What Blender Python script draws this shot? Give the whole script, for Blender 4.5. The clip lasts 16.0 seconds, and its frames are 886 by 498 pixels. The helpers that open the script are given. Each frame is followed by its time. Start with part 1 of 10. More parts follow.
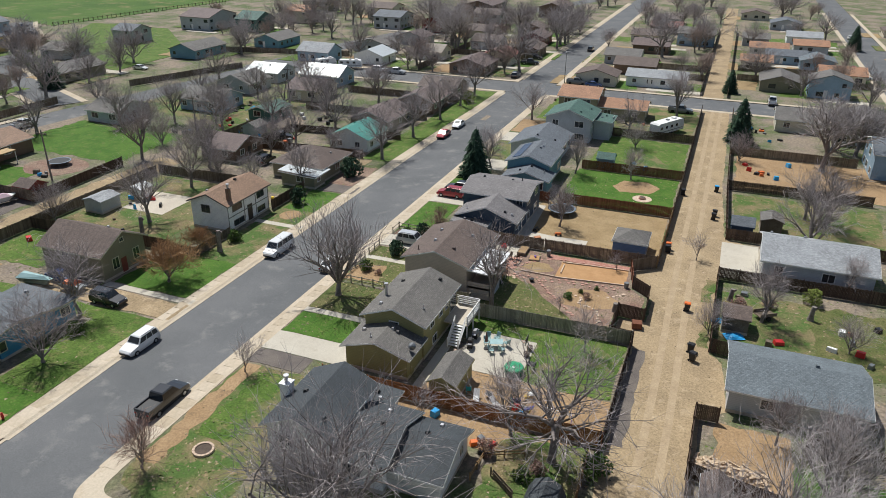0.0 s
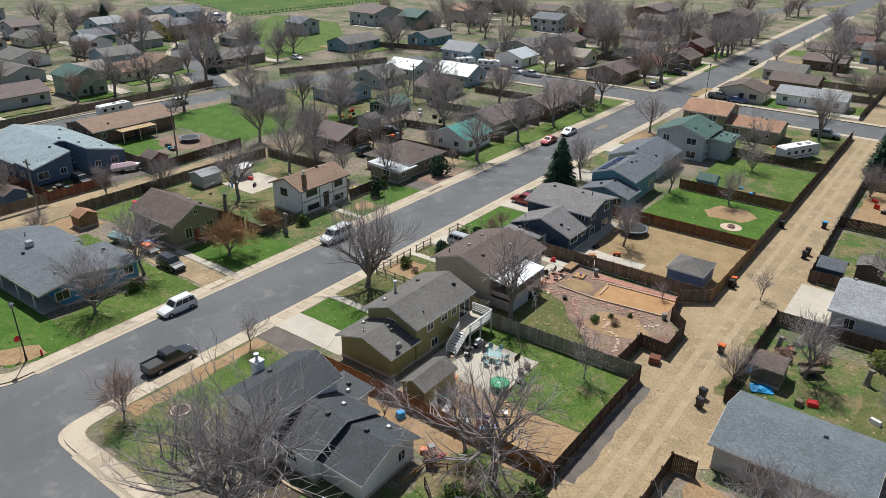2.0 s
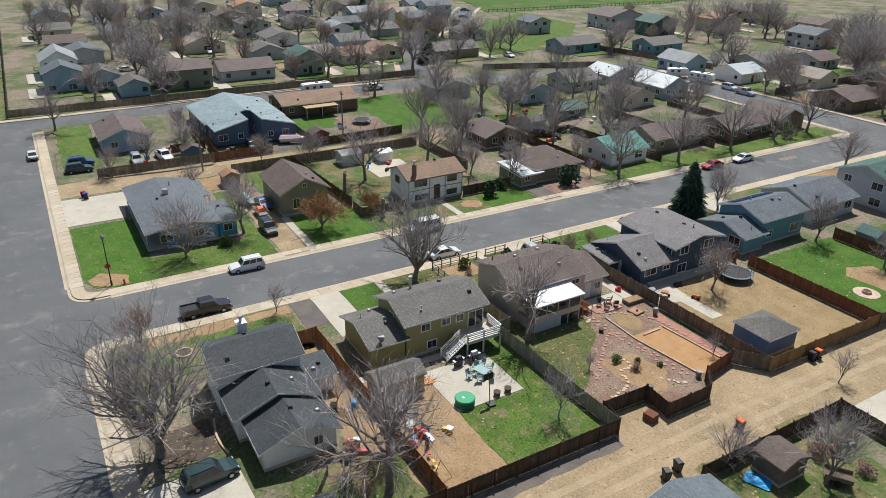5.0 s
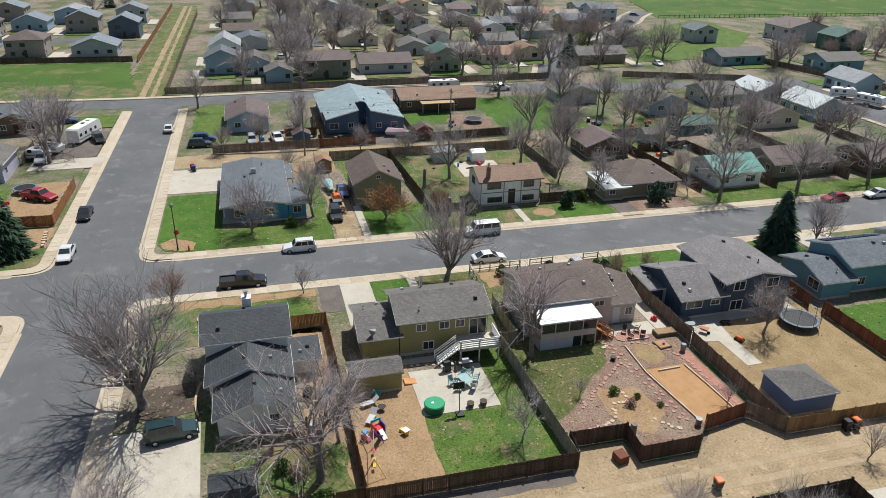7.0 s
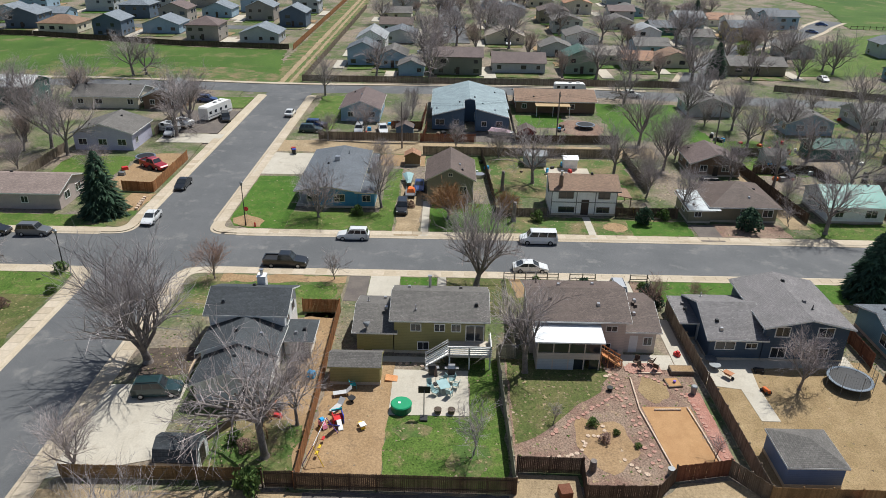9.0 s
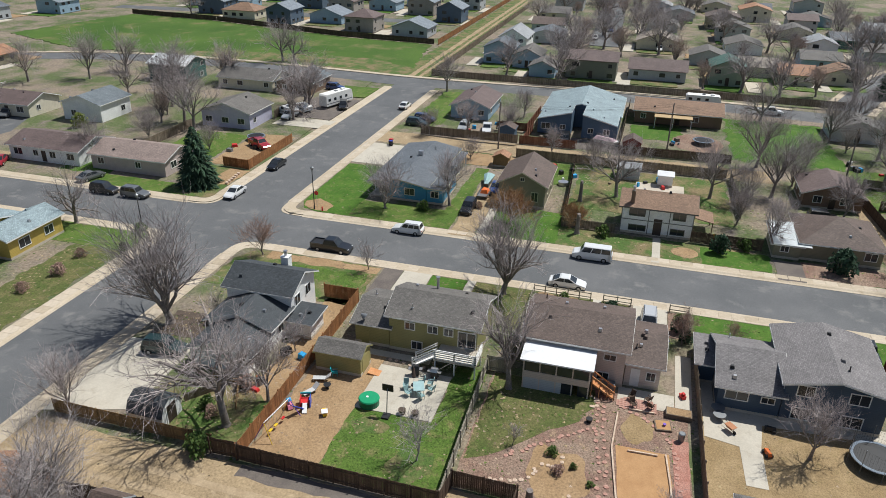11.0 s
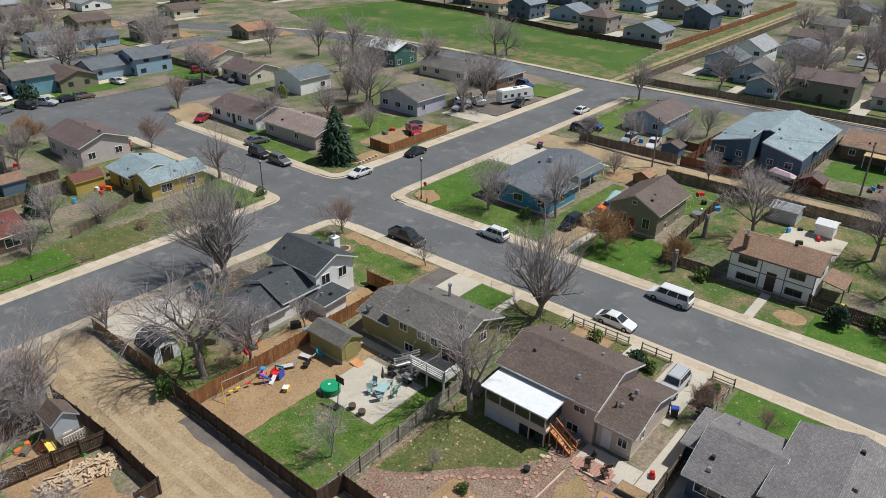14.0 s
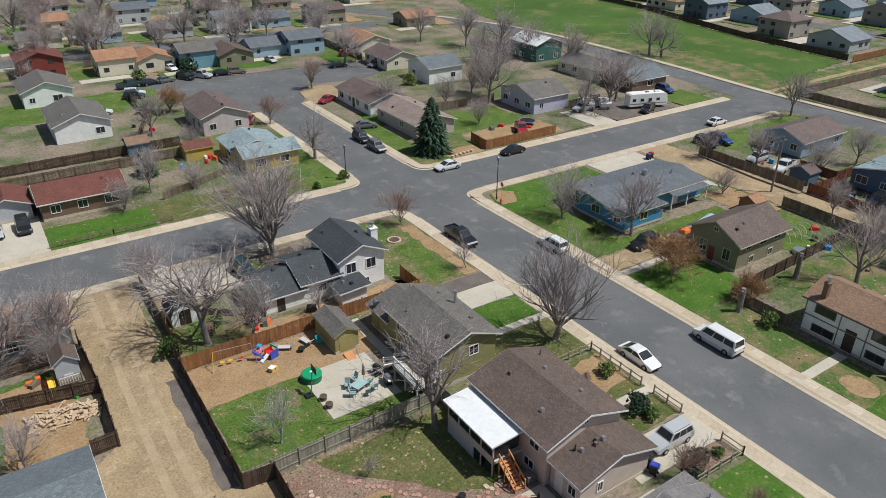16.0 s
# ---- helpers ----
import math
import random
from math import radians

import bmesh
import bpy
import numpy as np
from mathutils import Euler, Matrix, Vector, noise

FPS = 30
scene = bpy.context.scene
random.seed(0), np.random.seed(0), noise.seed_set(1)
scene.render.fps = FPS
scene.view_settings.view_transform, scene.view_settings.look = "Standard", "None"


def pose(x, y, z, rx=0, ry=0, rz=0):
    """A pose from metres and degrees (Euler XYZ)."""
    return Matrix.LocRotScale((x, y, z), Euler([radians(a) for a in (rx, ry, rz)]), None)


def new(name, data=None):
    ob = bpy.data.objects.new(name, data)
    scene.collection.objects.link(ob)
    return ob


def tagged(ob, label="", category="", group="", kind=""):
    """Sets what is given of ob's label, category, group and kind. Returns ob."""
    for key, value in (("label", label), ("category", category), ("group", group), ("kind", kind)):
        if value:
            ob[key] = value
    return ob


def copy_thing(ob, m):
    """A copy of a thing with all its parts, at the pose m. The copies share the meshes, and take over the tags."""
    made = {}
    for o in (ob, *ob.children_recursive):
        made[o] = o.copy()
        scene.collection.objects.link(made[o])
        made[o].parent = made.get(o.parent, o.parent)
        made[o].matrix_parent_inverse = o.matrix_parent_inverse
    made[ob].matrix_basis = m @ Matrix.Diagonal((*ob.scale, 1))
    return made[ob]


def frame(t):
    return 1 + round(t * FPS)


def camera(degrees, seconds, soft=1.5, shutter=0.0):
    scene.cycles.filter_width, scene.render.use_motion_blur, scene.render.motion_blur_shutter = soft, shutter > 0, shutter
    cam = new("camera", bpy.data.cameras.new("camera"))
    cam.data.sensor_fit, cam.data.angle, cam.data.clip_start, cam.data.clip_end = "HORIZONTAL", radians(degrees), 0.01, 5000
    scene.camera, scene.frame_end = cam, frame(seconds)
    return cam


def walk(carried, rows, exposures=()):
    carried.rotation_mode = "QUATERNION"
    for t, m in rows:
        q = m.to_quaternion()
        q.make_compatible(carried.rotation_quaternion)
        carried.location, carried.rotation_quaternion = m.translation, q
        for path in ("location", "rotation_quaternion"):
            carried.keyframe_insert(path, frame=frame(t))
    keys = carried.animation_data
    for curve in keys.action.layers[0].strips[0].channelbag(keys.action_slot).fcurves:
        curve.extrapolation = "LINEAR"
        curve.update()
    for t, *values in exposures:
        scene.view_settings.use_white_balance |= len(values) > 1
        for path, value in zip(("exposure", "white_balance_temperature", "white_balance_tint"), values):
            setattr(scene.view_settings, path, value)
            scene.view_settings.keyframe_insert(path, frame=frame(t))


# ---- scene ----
cam = camera(63.6, 16.0, 0.6)
METRES, EYE, TILT, LEAN, TURN = 144.34, 43.2, 0.0, 0.0, 21.3
ROWS = [
    (0.0, 0.0, 0.0, 0.0, 0.26, -25.1, -0.55),
    (0.5, 0.0289, 0.0022, 0.0005, 3.89, -25.11, -0.56),
    (1.0, 0.0617, 0.0067, 0.0011, 7.97, -25.13, -0.59),
    (1.5, 0.0902, 0.0126, 0.0015, 11.6, -25.16, -0.62),
    (2.0, 0.1222, 0.0215, 0.0018, 15.72, -25.18, -0.64),
    (2.5, 0.1494, 0.0311, 0.0022, 19.33, -25.22, -0.67),
    (3.0, 0.1778, 0.0436, 0.0024, 23.19, -25.26, -0.71),
    (3.5, 0.2052, 0.0579, 0.0026, 27.02, -25.29, -0.75),
    (4.0, 0.2314, 0.0736, 0.0028, 30.83, -25.34, -0.79),
    (6.5, 0.3448, 0.1796, 0.0025, 50.21, -25.54, -0.88),
    (7.0, 0.3628, 0.2049, 0.003, 54.09, -25.59, -0.92),
    (7.5, 0.379, 0.2315, 0.0034, 57.94, -25.66, -0.91),
    (8.0, 0.3933, 0.2592, 0.004, 61.78, -25.74, -0.92),
    (8.5, 0.4058, 0.2877, 0.0047, 65.64, -25.86, -0.89),
    (9.0, 0.4163, 0.3171, 0.0051, 69.49, -25.94, -0.89),
    (11.5, 0.4384, 0.4711, 0.008, 88.86, -26.4, -0.86),
    (12.0, 0.4365, 0.5026, 0.0086, 92.78, -26.49, -0.82),
    (12.5, 0.4325, 0.5336, 0.0094, 96.68, -26.58, -0.82),
    (13.0, 0.4256, 0.5645, 0.0096, 100.65, -26.59, -0.81),
    (13.5, 0.4145, 0.5942, 0.0097, 104.6, -26.71, -0.79),
    (14.0, 0.3993, 0.6226, 0.0099, 108.63, -26.94, -0.76),
    (14.5, 0.382, 0.6497, 0.0097, 112.65, -27.21, -0.69),
    (15.0, 0.3627, 0.6759, 0.0097, 116.78, -27.47, -0.63),
    (15.5, 0.3433, 0.7015, 0.0098, 120.87, -27.64, -0.54),
    (16.0, 0.324, 0.7268, 0.0099, 125.05, -27.72, -0.46),
]
walk(cam, [(t, pose(0, 0, EYE, TILT, LEAN, TURN) @ pose(METRES * x, METRES * y, METRES * z, 90 + pitch, roll, yaw)) for t, x, y, z, yaw, pitch, roll in ROWS],
     [(0.0, -0.13), (4.0, -0.08), (9.0, -0.07), (12.5, -0.18), (16.0, -0.28)])

# ---------------------------------------------------------------- world and sun
SHADOW = Vector((0.76, -0.65))
ELEV = 60.0
world = bpy.data.worlds.new("sky")
scene.world = world
world.use_nodes = True
wn = world.node_tree
sky = wn.nodes.new("ShaderNodeTexSky")
sky.sky_type = 'NISHITA'
sky.sun_disc = False
sky.sun_elevation = radians(ELEV)
sky.sun_rotation = math.atan2(-SHADOW.x, -SHADOW.y)
sky.air_density, sky.dust_density, sky.ozone_density = 1.0, 1.2, 1.0
bg = wn.nodes["Background"]
bg.inputs["Strength"].default_value = 0.082
wn.links.new(sky.outputs[0], bg.inputs["Color"])
sun = new("sun", bpy.data.lights.new("sun", 'SUN'))
sun.data.energy, sun.data.angle, sun.data.color = 5.0, radians(0.55), (0.978, 0.98, 0.945)
down = Vector((SHADOW.x * math.cos(radians(ELEV)), SHADOW.y * math.cos(radians(ELEV)), -math.sin(radians(ELEV))))
sun.matrix_world = Matrix.Translation((0, 0, 150)) @ down.to_track_quat("-Z", "Y").to_matrix().to_4x4()

# ---------------------------------------------------------------- materials
MATS = {}


def base_mat(name, rough=0.85, metal=0.0, spec=0.3):
    m = bpy.data.materials.new(name)
    m.use_nodes = True
    b = m.node_tree.nodes["Principled BSDF"]
    b.inputs["Roughness"].default_value = rough
    b.inputs["Metallic"].default_value = metal
    b.inputs["Specular IOR Level"].default_value = spec
    return m, m.node_tree.nodes, m.node_tree.links, b


def noise_node(n, l, co, scale, detail=4.0, rough=0.6):
    t = n.new("ShaderNodeTexNoise")
    t.inputs["Scale"].default_value, t.inputs["Detail"].default_value, t.inputs["Roughness"].default_value = scale, detail, rough
    l.new(co, t.inputs["Vector"])
    return t.outputs["Fac"]


def ramp(n, l, fac, lo, hi):
    r = n.new("ShaderNodeMapRange")
    r.inputs["From Min"].default_value, r.inputs["From Max"].default_value = lo, hi
    l.new(fac, r.inputs["Value"])
    return r.outputs[0]


def mix(n, l, fac, a, b, kind='MIX'):
    x = n.new("ShaderNodeMix")
    x.data_type, x.blend_type = 'RGBA', kind
    for socket, v in ((x.inputs["Factor"], fac), (x.inputs["A"], a), (x.inputs["B"], b)):
        if hasattr(v, "links"):
            l.new(v, socket)
        elif isinstance(v, (int, float)):
            socket.default_value = v
        else:
            socket.default_value = (*v, 1)
    return x.outputs["Result"]


def surface(name, a, b, c=None, big=0.3, fine=4.0, big_cut=(0.38, 0.62), c_cut=(0.55, 0.7), rough=0.9, bump=0.3, contrast=0.35, spec=0.25, coords="Object", dist=0.03, island=0.0):
    """Two colours that mix in patches, a third in spots, and fine grain over it all."""
    if name in MATS:
        return MATS[name]
    m, n, l, p = base_mat(name, rough, 0, spec)
    co = n.new("ShaderNodeTexCoord").outputs[coords]
    col = mix(n, l, ramp(n, l, noise_node(n, l, co, big, 5), *big_cut), a, b)
    if c:
        col = mix(n, l, ramp(n, l, noise_node(n, l, co, big * 2.7, 6, 0.65), *c_cut), col, c)
    f = noise_node(n, l, co, fine * 1.8, 6, 0.8)
    g = ramp(n, l, f, 0.34, 0.66)
    dark = mix(n, l, g, (1 - contrast,) * 3, (1 + contrast,) * 3)
    col = mix(n, l, 1.0, col, dark, 'MULTIPLY')
    if island:
        geo = n.new("ShaderNodeNewGeometry")
        v = ramp(n, l, geo.outputs["Random Per Island"], 0, 1)
        col = mix(n, l, 1.0, col, mix(n, l, v, (1 - island,) * 3, (1 + island,) * 3), 'MULTIPLY')
    l.new(col, p.inputs["Base Color"])
    if bump:
        bn = n.new("ShaderNodeBump")
        bn.inputs["Strength"].default_value, bn.inputs["Distance"].default_value = bump, dist
        l.new(f, bn.inputs["Height"])
        l.new(bn.outputs[0], p.inputs["Normal"])
    MATS[name] = m
    return m


def shingle(name, colour, row=0.15, tab=0.3, var=0.2):
    """Asphalt shingles: courses along the eaves, each tab of its own shade, streaked by weather."""
    key = "shingle_" + name
    if key in MATS:
        return MATS[key]
    m, n, l, p = base_mat(key, 0.72, 0, 0.4)
    co = n.new("ShaderNodeTexCoord").outputs["Object"]
    geo = n.new("ShaderNodeNewGeometry")
    sep = n.new("ShaderNodeSeparateXYZ")
    l.new(co, sep.inputs[0])
    nrm = n.new("ShaderNodeSeparateXYZ")
    l.new(geo.outputs["Normal"], nrm.inputs[0])
    ax, ay = n.new("ShaderNodeMath"), n.new("ShaderNodeMath")
    ax.operation = ay.operation = 'ABSOLUTE'
    l.new(nrm.outputs[0], ax.inputs[0]), l.new(nrm.outputs[1], ay.inputs[0])
    gt = n.new("ShaderNodeMath")
    gt.operation = 'GREATER_THAN'
    l.new(ax.outputs[0], gt.inputs[0]), l.new(ay.outputs[0], gt.inputs[1])
    v1, v2 = n.new("ShaderNodeCombineXYZ"), n.new("ShaderNodeCombineXYZ")
    l.new(sep.outputs[0], v1.inputs[0]), l.new(sep.outputs[1], v1.inputs[1])
    l.new(sep.outputs[1], v2.inputs[0]), l.new(sep.outputs[0], v2.inputs[1])
    vm = n.new("ShaderNodeMix")
    vm.data_type = 'VECTOR'
    l.new(gt.outputs[0], vm.inputs["Factor"])
    l.new(v1.outputs[0], vm.inputs[4]), l.new(v2.outputs[0], vm.inputs[5])
    br = n.new("ShaderNodeTexBrick")
    br.offset = 0.5
    br.inputs["Color1"].default_value = (*[c * (1 - var) for c in colour], 1)
    br.inputs["Color2"].default_value = (*[min(1, c * (1 + var)) for c in colour], 1)
    br.inputs["Mortar"].default_value = (*[c * 0.74 for c in colour], 1)
    br.inputs["Scale"].default_value = 1.0
    br.inputs["Mortar Size"].default_value = 0.018
    br.inputs["Brick Width"].default_value, br.inputs["Row Height"].default_value = tab, row
    l.new(vm.outputs[1], br.inputs["Vector"])
    streak = ramp(n, l, noise_node(n, l, co, 0.45, 5), 0.3, 0.7)
    grain = ramp(n, l, noise_node(n, l, co, 5.0, 6, 0.85), 0.3, 0.7)
    col = mix(n, l, 1.0, br.outputs["Color"], mix(n, l, streak, (0.84,) * 3, (1.16,) * 3), 'MULTIPLY')
    col = mix(n, l, 1.0, col, mix(n, l, grain, (0.62,) * 3, (1.4,) * 3), 'MULTIPLY')
    l.new(col, p.inputs["Base Color"])
    bn = n.new("ShaderNodeBump")
    bn.inputs["Strength"].default_value, bn.inputs["Distance"].default_value = 0.6, 0.02
    l.new(br.outputs["Fac"], bn.inputs["Height"])
    bn.invert = True
    l.new(bn.outputs[0], p.inputs["Normal"])
    MATS[key] = m
    return m


def siding(name, colour, lap=0.2):
    """Painted horizontal lap boards with a little dirt and a darker line along each lap."""
    key = "siding_" + name
    if key in MATS:
        return MATS[key]
    m, n, l, p = base_mat(key, 0.6, 0, 0.3)
    co = n.new("ShaderNodeTexCoord").outputs["Object"]
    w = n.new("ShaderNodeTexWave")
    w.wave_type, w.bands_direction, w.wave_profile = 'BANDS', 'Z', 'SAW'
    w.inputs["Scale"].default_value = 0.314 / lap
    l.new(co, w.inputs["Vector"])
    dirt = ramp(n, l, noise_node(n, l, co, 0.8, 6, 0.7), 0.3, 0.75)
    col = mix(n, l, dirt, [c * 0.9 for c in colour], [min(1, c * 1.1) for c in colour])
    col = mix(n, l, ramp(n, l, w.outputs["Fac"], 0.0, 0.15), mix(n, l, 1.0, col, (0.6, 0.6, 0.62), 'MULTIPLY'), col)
    l.new(col, p.inputs["Base Color"])
    bn = n.new("ShaderNodeBump")
    bn.inputs["Strength"].default_value, bn.inputs["Distance"].default_value = 0.3, 0.02
    l.new(w.outputs["Fac"], bn.inputs["Height"])
    l.new(bn.outputs[0], p.inputs["Normal"])
    MATS[key] = m
    return m


def paint(name, colour, rough=0.5, metal=0.0, spec=0.4, coat=0.0, var=0.12):
    key = "paint_" + name
    if key in MATS:
        return MATS[key]
    m, n, l, p = base_mat(key, rough, metal, spec)
    co = n.new("ShaderNodeTexCoord").outputs["Object"]
    f = ramp(n, l, noise_node(n, l, co, 1.7, 6, 0.7), 0.25, 0.75)
    l.new(mix(n, l, f, [c * (1 - var) for c in colour], [min(1, c * (1 + var)) for c in colour]), p.inputs["Base Color"])
    p.inputs["Coat Weight"].default_value = coat
    p.inputs["Coat Roughness"].default_value = 0.08
    MATS[key] = m
    return m


GRASS = surface("grass", (0.066, 0.124, 0.019), (0.105, 0.165, 0.032), (0.22, 0.185, 0.085), big=0.26, fine=2.6, c_cut=(0.52, 0.74), contrast=0.6, bump=0.7, dist=0.1)
LUSH = surface("lush_grass", (0.05, 0.122, 0.013), (0.075, 0.152, 0.02), (0.15, 0.175, 0.05), big=0.35, fine=3.0, c_cut=(0.53, 0.75), contrast=0.42, bump=0.5, dist=0.07)
DULL = surface("dull_grass", (0.08, 0.105, 0.028), (0.125, 0.125, 0.045), (0.2, 0.165, 0.08), big=0.3, fine=2.6, c_cut=(0.5, 0.72), contrast=0.5, bump=0.6, dist=0.08)
PARK = surface("park_grass", (0.05, 0.105, 0.016), (0.078, 0.14, 0.024), (0.16, 0.16, 0.06), big=0.035, fine=1.6, c_cut=(0.53, 0.66), contrast=0.35, bump=0.5, dist=0.08)
PATCHY = surface("patchy_grass", (0.075, 0.13, 0.03), (0.21, 0.165, 0.085), (0.28, 0.20, 0.115), big=0.28, fine=2.6, big_cut=(0.42, 0.62), c_cut=(0.56, 0.7), contrast=0.42, bump=0.6, dist=0.08)
YARD = surface("yard_soil", (0.25, 0.2, 0.15), (0.1, 0.128, 0.05), (0.2, 0.165, 0.135), big=0.09, fine=1.3, big_cut=(0.42, 0.58), c_cut=(0.52, 0.66), contrast=0.5, bump=0.6, dist=0.1)
DIRT = surface("tan_dirt", (0.38, 0.283, 0.17), (0.29, 0.215, 0.13), (0.45, 0.345, 0.225), big=0.2, fine=2.2, contrast=0.34, bump=0.4, dist=0.06)
TRACK = surface("packed_dirt", (0.42, 0.32, 0.205), (0.36, 0.268, 0.168), big=0.6, fine=2.5, contrast=0.2, bump=0.3)
KIDDIRT = surface("bare_soil", (0.305, 0.198, 0.105), (0.36, 0.242, 0.135), (0.22, 0.145, 0.085), big=0.3, fine=2.2, contrast=0.32, bump=0.4)
STRAW = surface("dry_grass", (0.35, 0.25, 0.135), (0.28, 0.195, 0.1), (0.25, 0.185, 0.085), big=0.45, fine=3.5, contrast=0.35, bump=0.6, dist=0.07)
MULCH = surface("red_mulch", (0.21, 0.125, 0.095), (0.27, 0.195, 0.145), (0.31, 0.215, 0.145), big=0.3, fine=3.2, contrast=0.7, bump=0.7, dist=0.06)
SAND = surface("orange_sand", (0.46, 0.27, 0.13), (0.40, 0.225, 0.105), big=0.7, fine=6, contrast=0.15, bump=0.2)
DARKSOIL = surface("dark_soil", (0.085, 0.065, 0.052), (0.12, 0.09, 0.07), big=0.8, fine=5, contrast=0.4, bump=0.7)
GRAVEL = surface("grey_gravel", (0.17, 0.145, 0.125), (0.13, 0.11, 0.1), big=0.5, fine=9, contrast=0.4, bump=0.8)
CONCRETE = surface("concrete", (0.48, 0.42, 0.34), (0.54, 0.48, 0.39), (0.42, 0.36, 0.29), big=0.35, fine=3.0, c_cut=(0.6, 0.75), contrast=0.12, bump=0.15, rough=0.85)
PALE = surface("pale_concrete", (0.465, 0.42, 0.345), (0.52, 0.475, 0.395), (0.41, 0.36, 0.29), big=0.3, fine=3.0, contrast=0.1, bump=0.12, rough=0.8)
WALK = surface("sidewalk_concrete", (0.47, 0.385, 0.28), (0.53, 0.45, 0.345), (0.41, 0.33, 0.23), big=0.2, fine=2.5, contrast=0.15, bump=0.15, rough=0.88)
ASPHALT = surface("asphalt", (0.114, 0.117, 0.12), (0.142, 0.143, 0.145), (0.21, 0.204, 0.195), big=0.12, fine=5.0, c_cut=(0.55, 0.72), contrast=0.26, bump=0.2, rough=0.78, spec=0.22)
BARK = surface("bark", (0.19, 0.16, 0.145), (0.27, 0.235, 0.215), big=2.0, fine=9, contrast=0.35, bump=0.8, dist=0.04)
TWIG = surface("twigs", (0.33, 0.285, 0.275), (0.43, 0.375, 0.362), big=0.6, fine=3, contrast=0.2, bump=0, island=0.3)
TWIGPALE = surface("pale_twigs", (0.35, 0.31, 0.3), (0.44, 0.395, 0.385), big=0.6, fine=3, contrast=0.2, bump=0, island=0.25)
TWIGRED = surface("red_twigs", (0.3, 0.19, 0.155), (0.36, 0.24, 0.19), big=0.6, fine=3, contrast=0.2, bump=0, island=0.3)
BUDS = surface("orange_buds", (0.40, 0.235, 0.115), (0.32, 0.2, 0.11), big=0.9, fine=4, contrast=0.25, bump=0, island=0.35)
NEEDLE = surface("needles", (0.03, 0.06, 0.034), (0.045, 0.082, 0.046), big=0.8, fine=5, contrast=0.4, bump=0, island=0.45)
LEAF = surface("leaves", (0.08, 0.135, 0.035), (0.115, 0.17, 0.045), big=0.9, fine=5, contrast=0.3, bump=0, island=0.4)
YLEAF = surface("yellow_green_leaves", (0.16, 0.2, 0.04), (0.2, 0.23, 0.06), big=0.9, fine=5, contrast=0.3, bump=0, island=0.35)
CEDAR = surface("cedar_boards", (0.30, 0.135, 0.055), (0.235, 0.105, 0.045), (0.35, 0.19, 0.09), big=0.5, fine=6, contrast=0.3, bump=0.4, island=0.22)
OLDWOOD = surface("weathered_boards", (0.15, 0.115, 0.085), (0.2, 0.16, 0.12), (0.11, 0.08, 0.06), big=0.5, fine=6, contrast=0.35, bump=0.4, island=0.28)
DARKWOOD = surface("dark_boards", (0.075, 0.05, 0.037), (0.105, 0.072, 0.052), big=0.5, fine=6, contrast=0.35, bump=0.4, island=0.28)
GREYWOOD = surface("grey_green_boards", (0.27, 0.25, 0.2), (0.33, 0.3, 0.24), (0.2, 0.18, 0.14), big=0.5, fine=6, contrast=0.35, bump=0.4, island=0.25)
OCHRE = surface("ochre_boards", (0.27, 0.175, 0.085), (0.22, 0.14, 0.07), big=0.5, fine=6, contrast=0.3, bump=0.4, island=0.2)
REDWOOD = surface("red_stained_boards", (0.16, 0.062, 0.038), (0.2, 0.085, 0.05), big=0.5, fine=6, contrast=0.3, bump=0.4, island=0.22)
BRICKRED = surface("red_pavers", (0.40, 0.21, 0.165), (0.47, 0.29, 0.23), big=1.5, fine=6, contrast=0.25, bump=0.4, island=0.2)
STONE = surface("pale_stones", (0.5, 0.36, 0.27), (0.58, 0.47, 0.36), big=1.5, fine=6, contrast=0.25, bump=0.4, island=0.25)
LOGS = surface("split_logs", (0.56, 0.43, 0.3), (0.38, 0.27, 0.18), big=1.5, fine=6, contrast=0.4, bump=0.5, island=0.35)
GLASS = paint("window_glass", (0.03, 0.035, 0.04), 0.06, 0, 0.6, 0, 0.3)
WHITE = paint("white_trim", (0.78, 0.77, 0.74), 0.5)
BLACK = paint("black_plastic", (0.02, 0.02, 0.022), 0.5)
RUBBER = paint("rubber", (0.018, 0.018, 0.018), 0.85)
STEEL = paint("steel", (0.5, 0.5, 0.52), 0.35, 0.8)
RIM = paint("wheel_rim", (0.45, 0.46, 0.48), 0.3, 0.7)
HEADLAMP = paint("headlight_lens", (0.75, 0.78, 0.8), 0.12)
TAILLAMP = paint("tail_light_lens", (0.4, 0.02, 0.02), 0.2)
ROOFS = {k: shingle(k, c) for k, c in {
    "charcoal": (0.058, 0.066, 0.073), "grey": (0.155, 0.143, 0.13), "midgrey": (0.195, 0.18, 0.178), "brown": (0.135, 0.098, 0.082), "bluegrey": (0.15, 0.175, 0.19),
    "slate": (0.135, 0.15, 0.168), "tan": (0.27, 0.165, 0.105), "light": (0.33, 0.34, 0.35), "green": (0.07, 0.14, 0.115),
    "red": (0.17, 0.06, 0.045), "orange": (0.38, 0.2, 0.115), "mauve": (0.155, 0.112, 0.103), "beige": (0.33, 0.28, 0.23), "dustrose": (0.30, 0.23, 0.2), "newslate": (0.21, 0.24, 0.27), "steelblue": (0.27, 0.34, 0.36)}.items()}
METALS = {"white_metal": paint("white_metal_roof", (0.75, 0.76, 0.76), 0.35), "teal_metal": paint("teal_metal_roof", (0.09, 0.3, 0.25), 0.4),
          "pale_metal": paint("pale_metal_roof", (0.55, 0.58, 0.58), 0.4, 0.2)}
ROOFS.update(METALS)
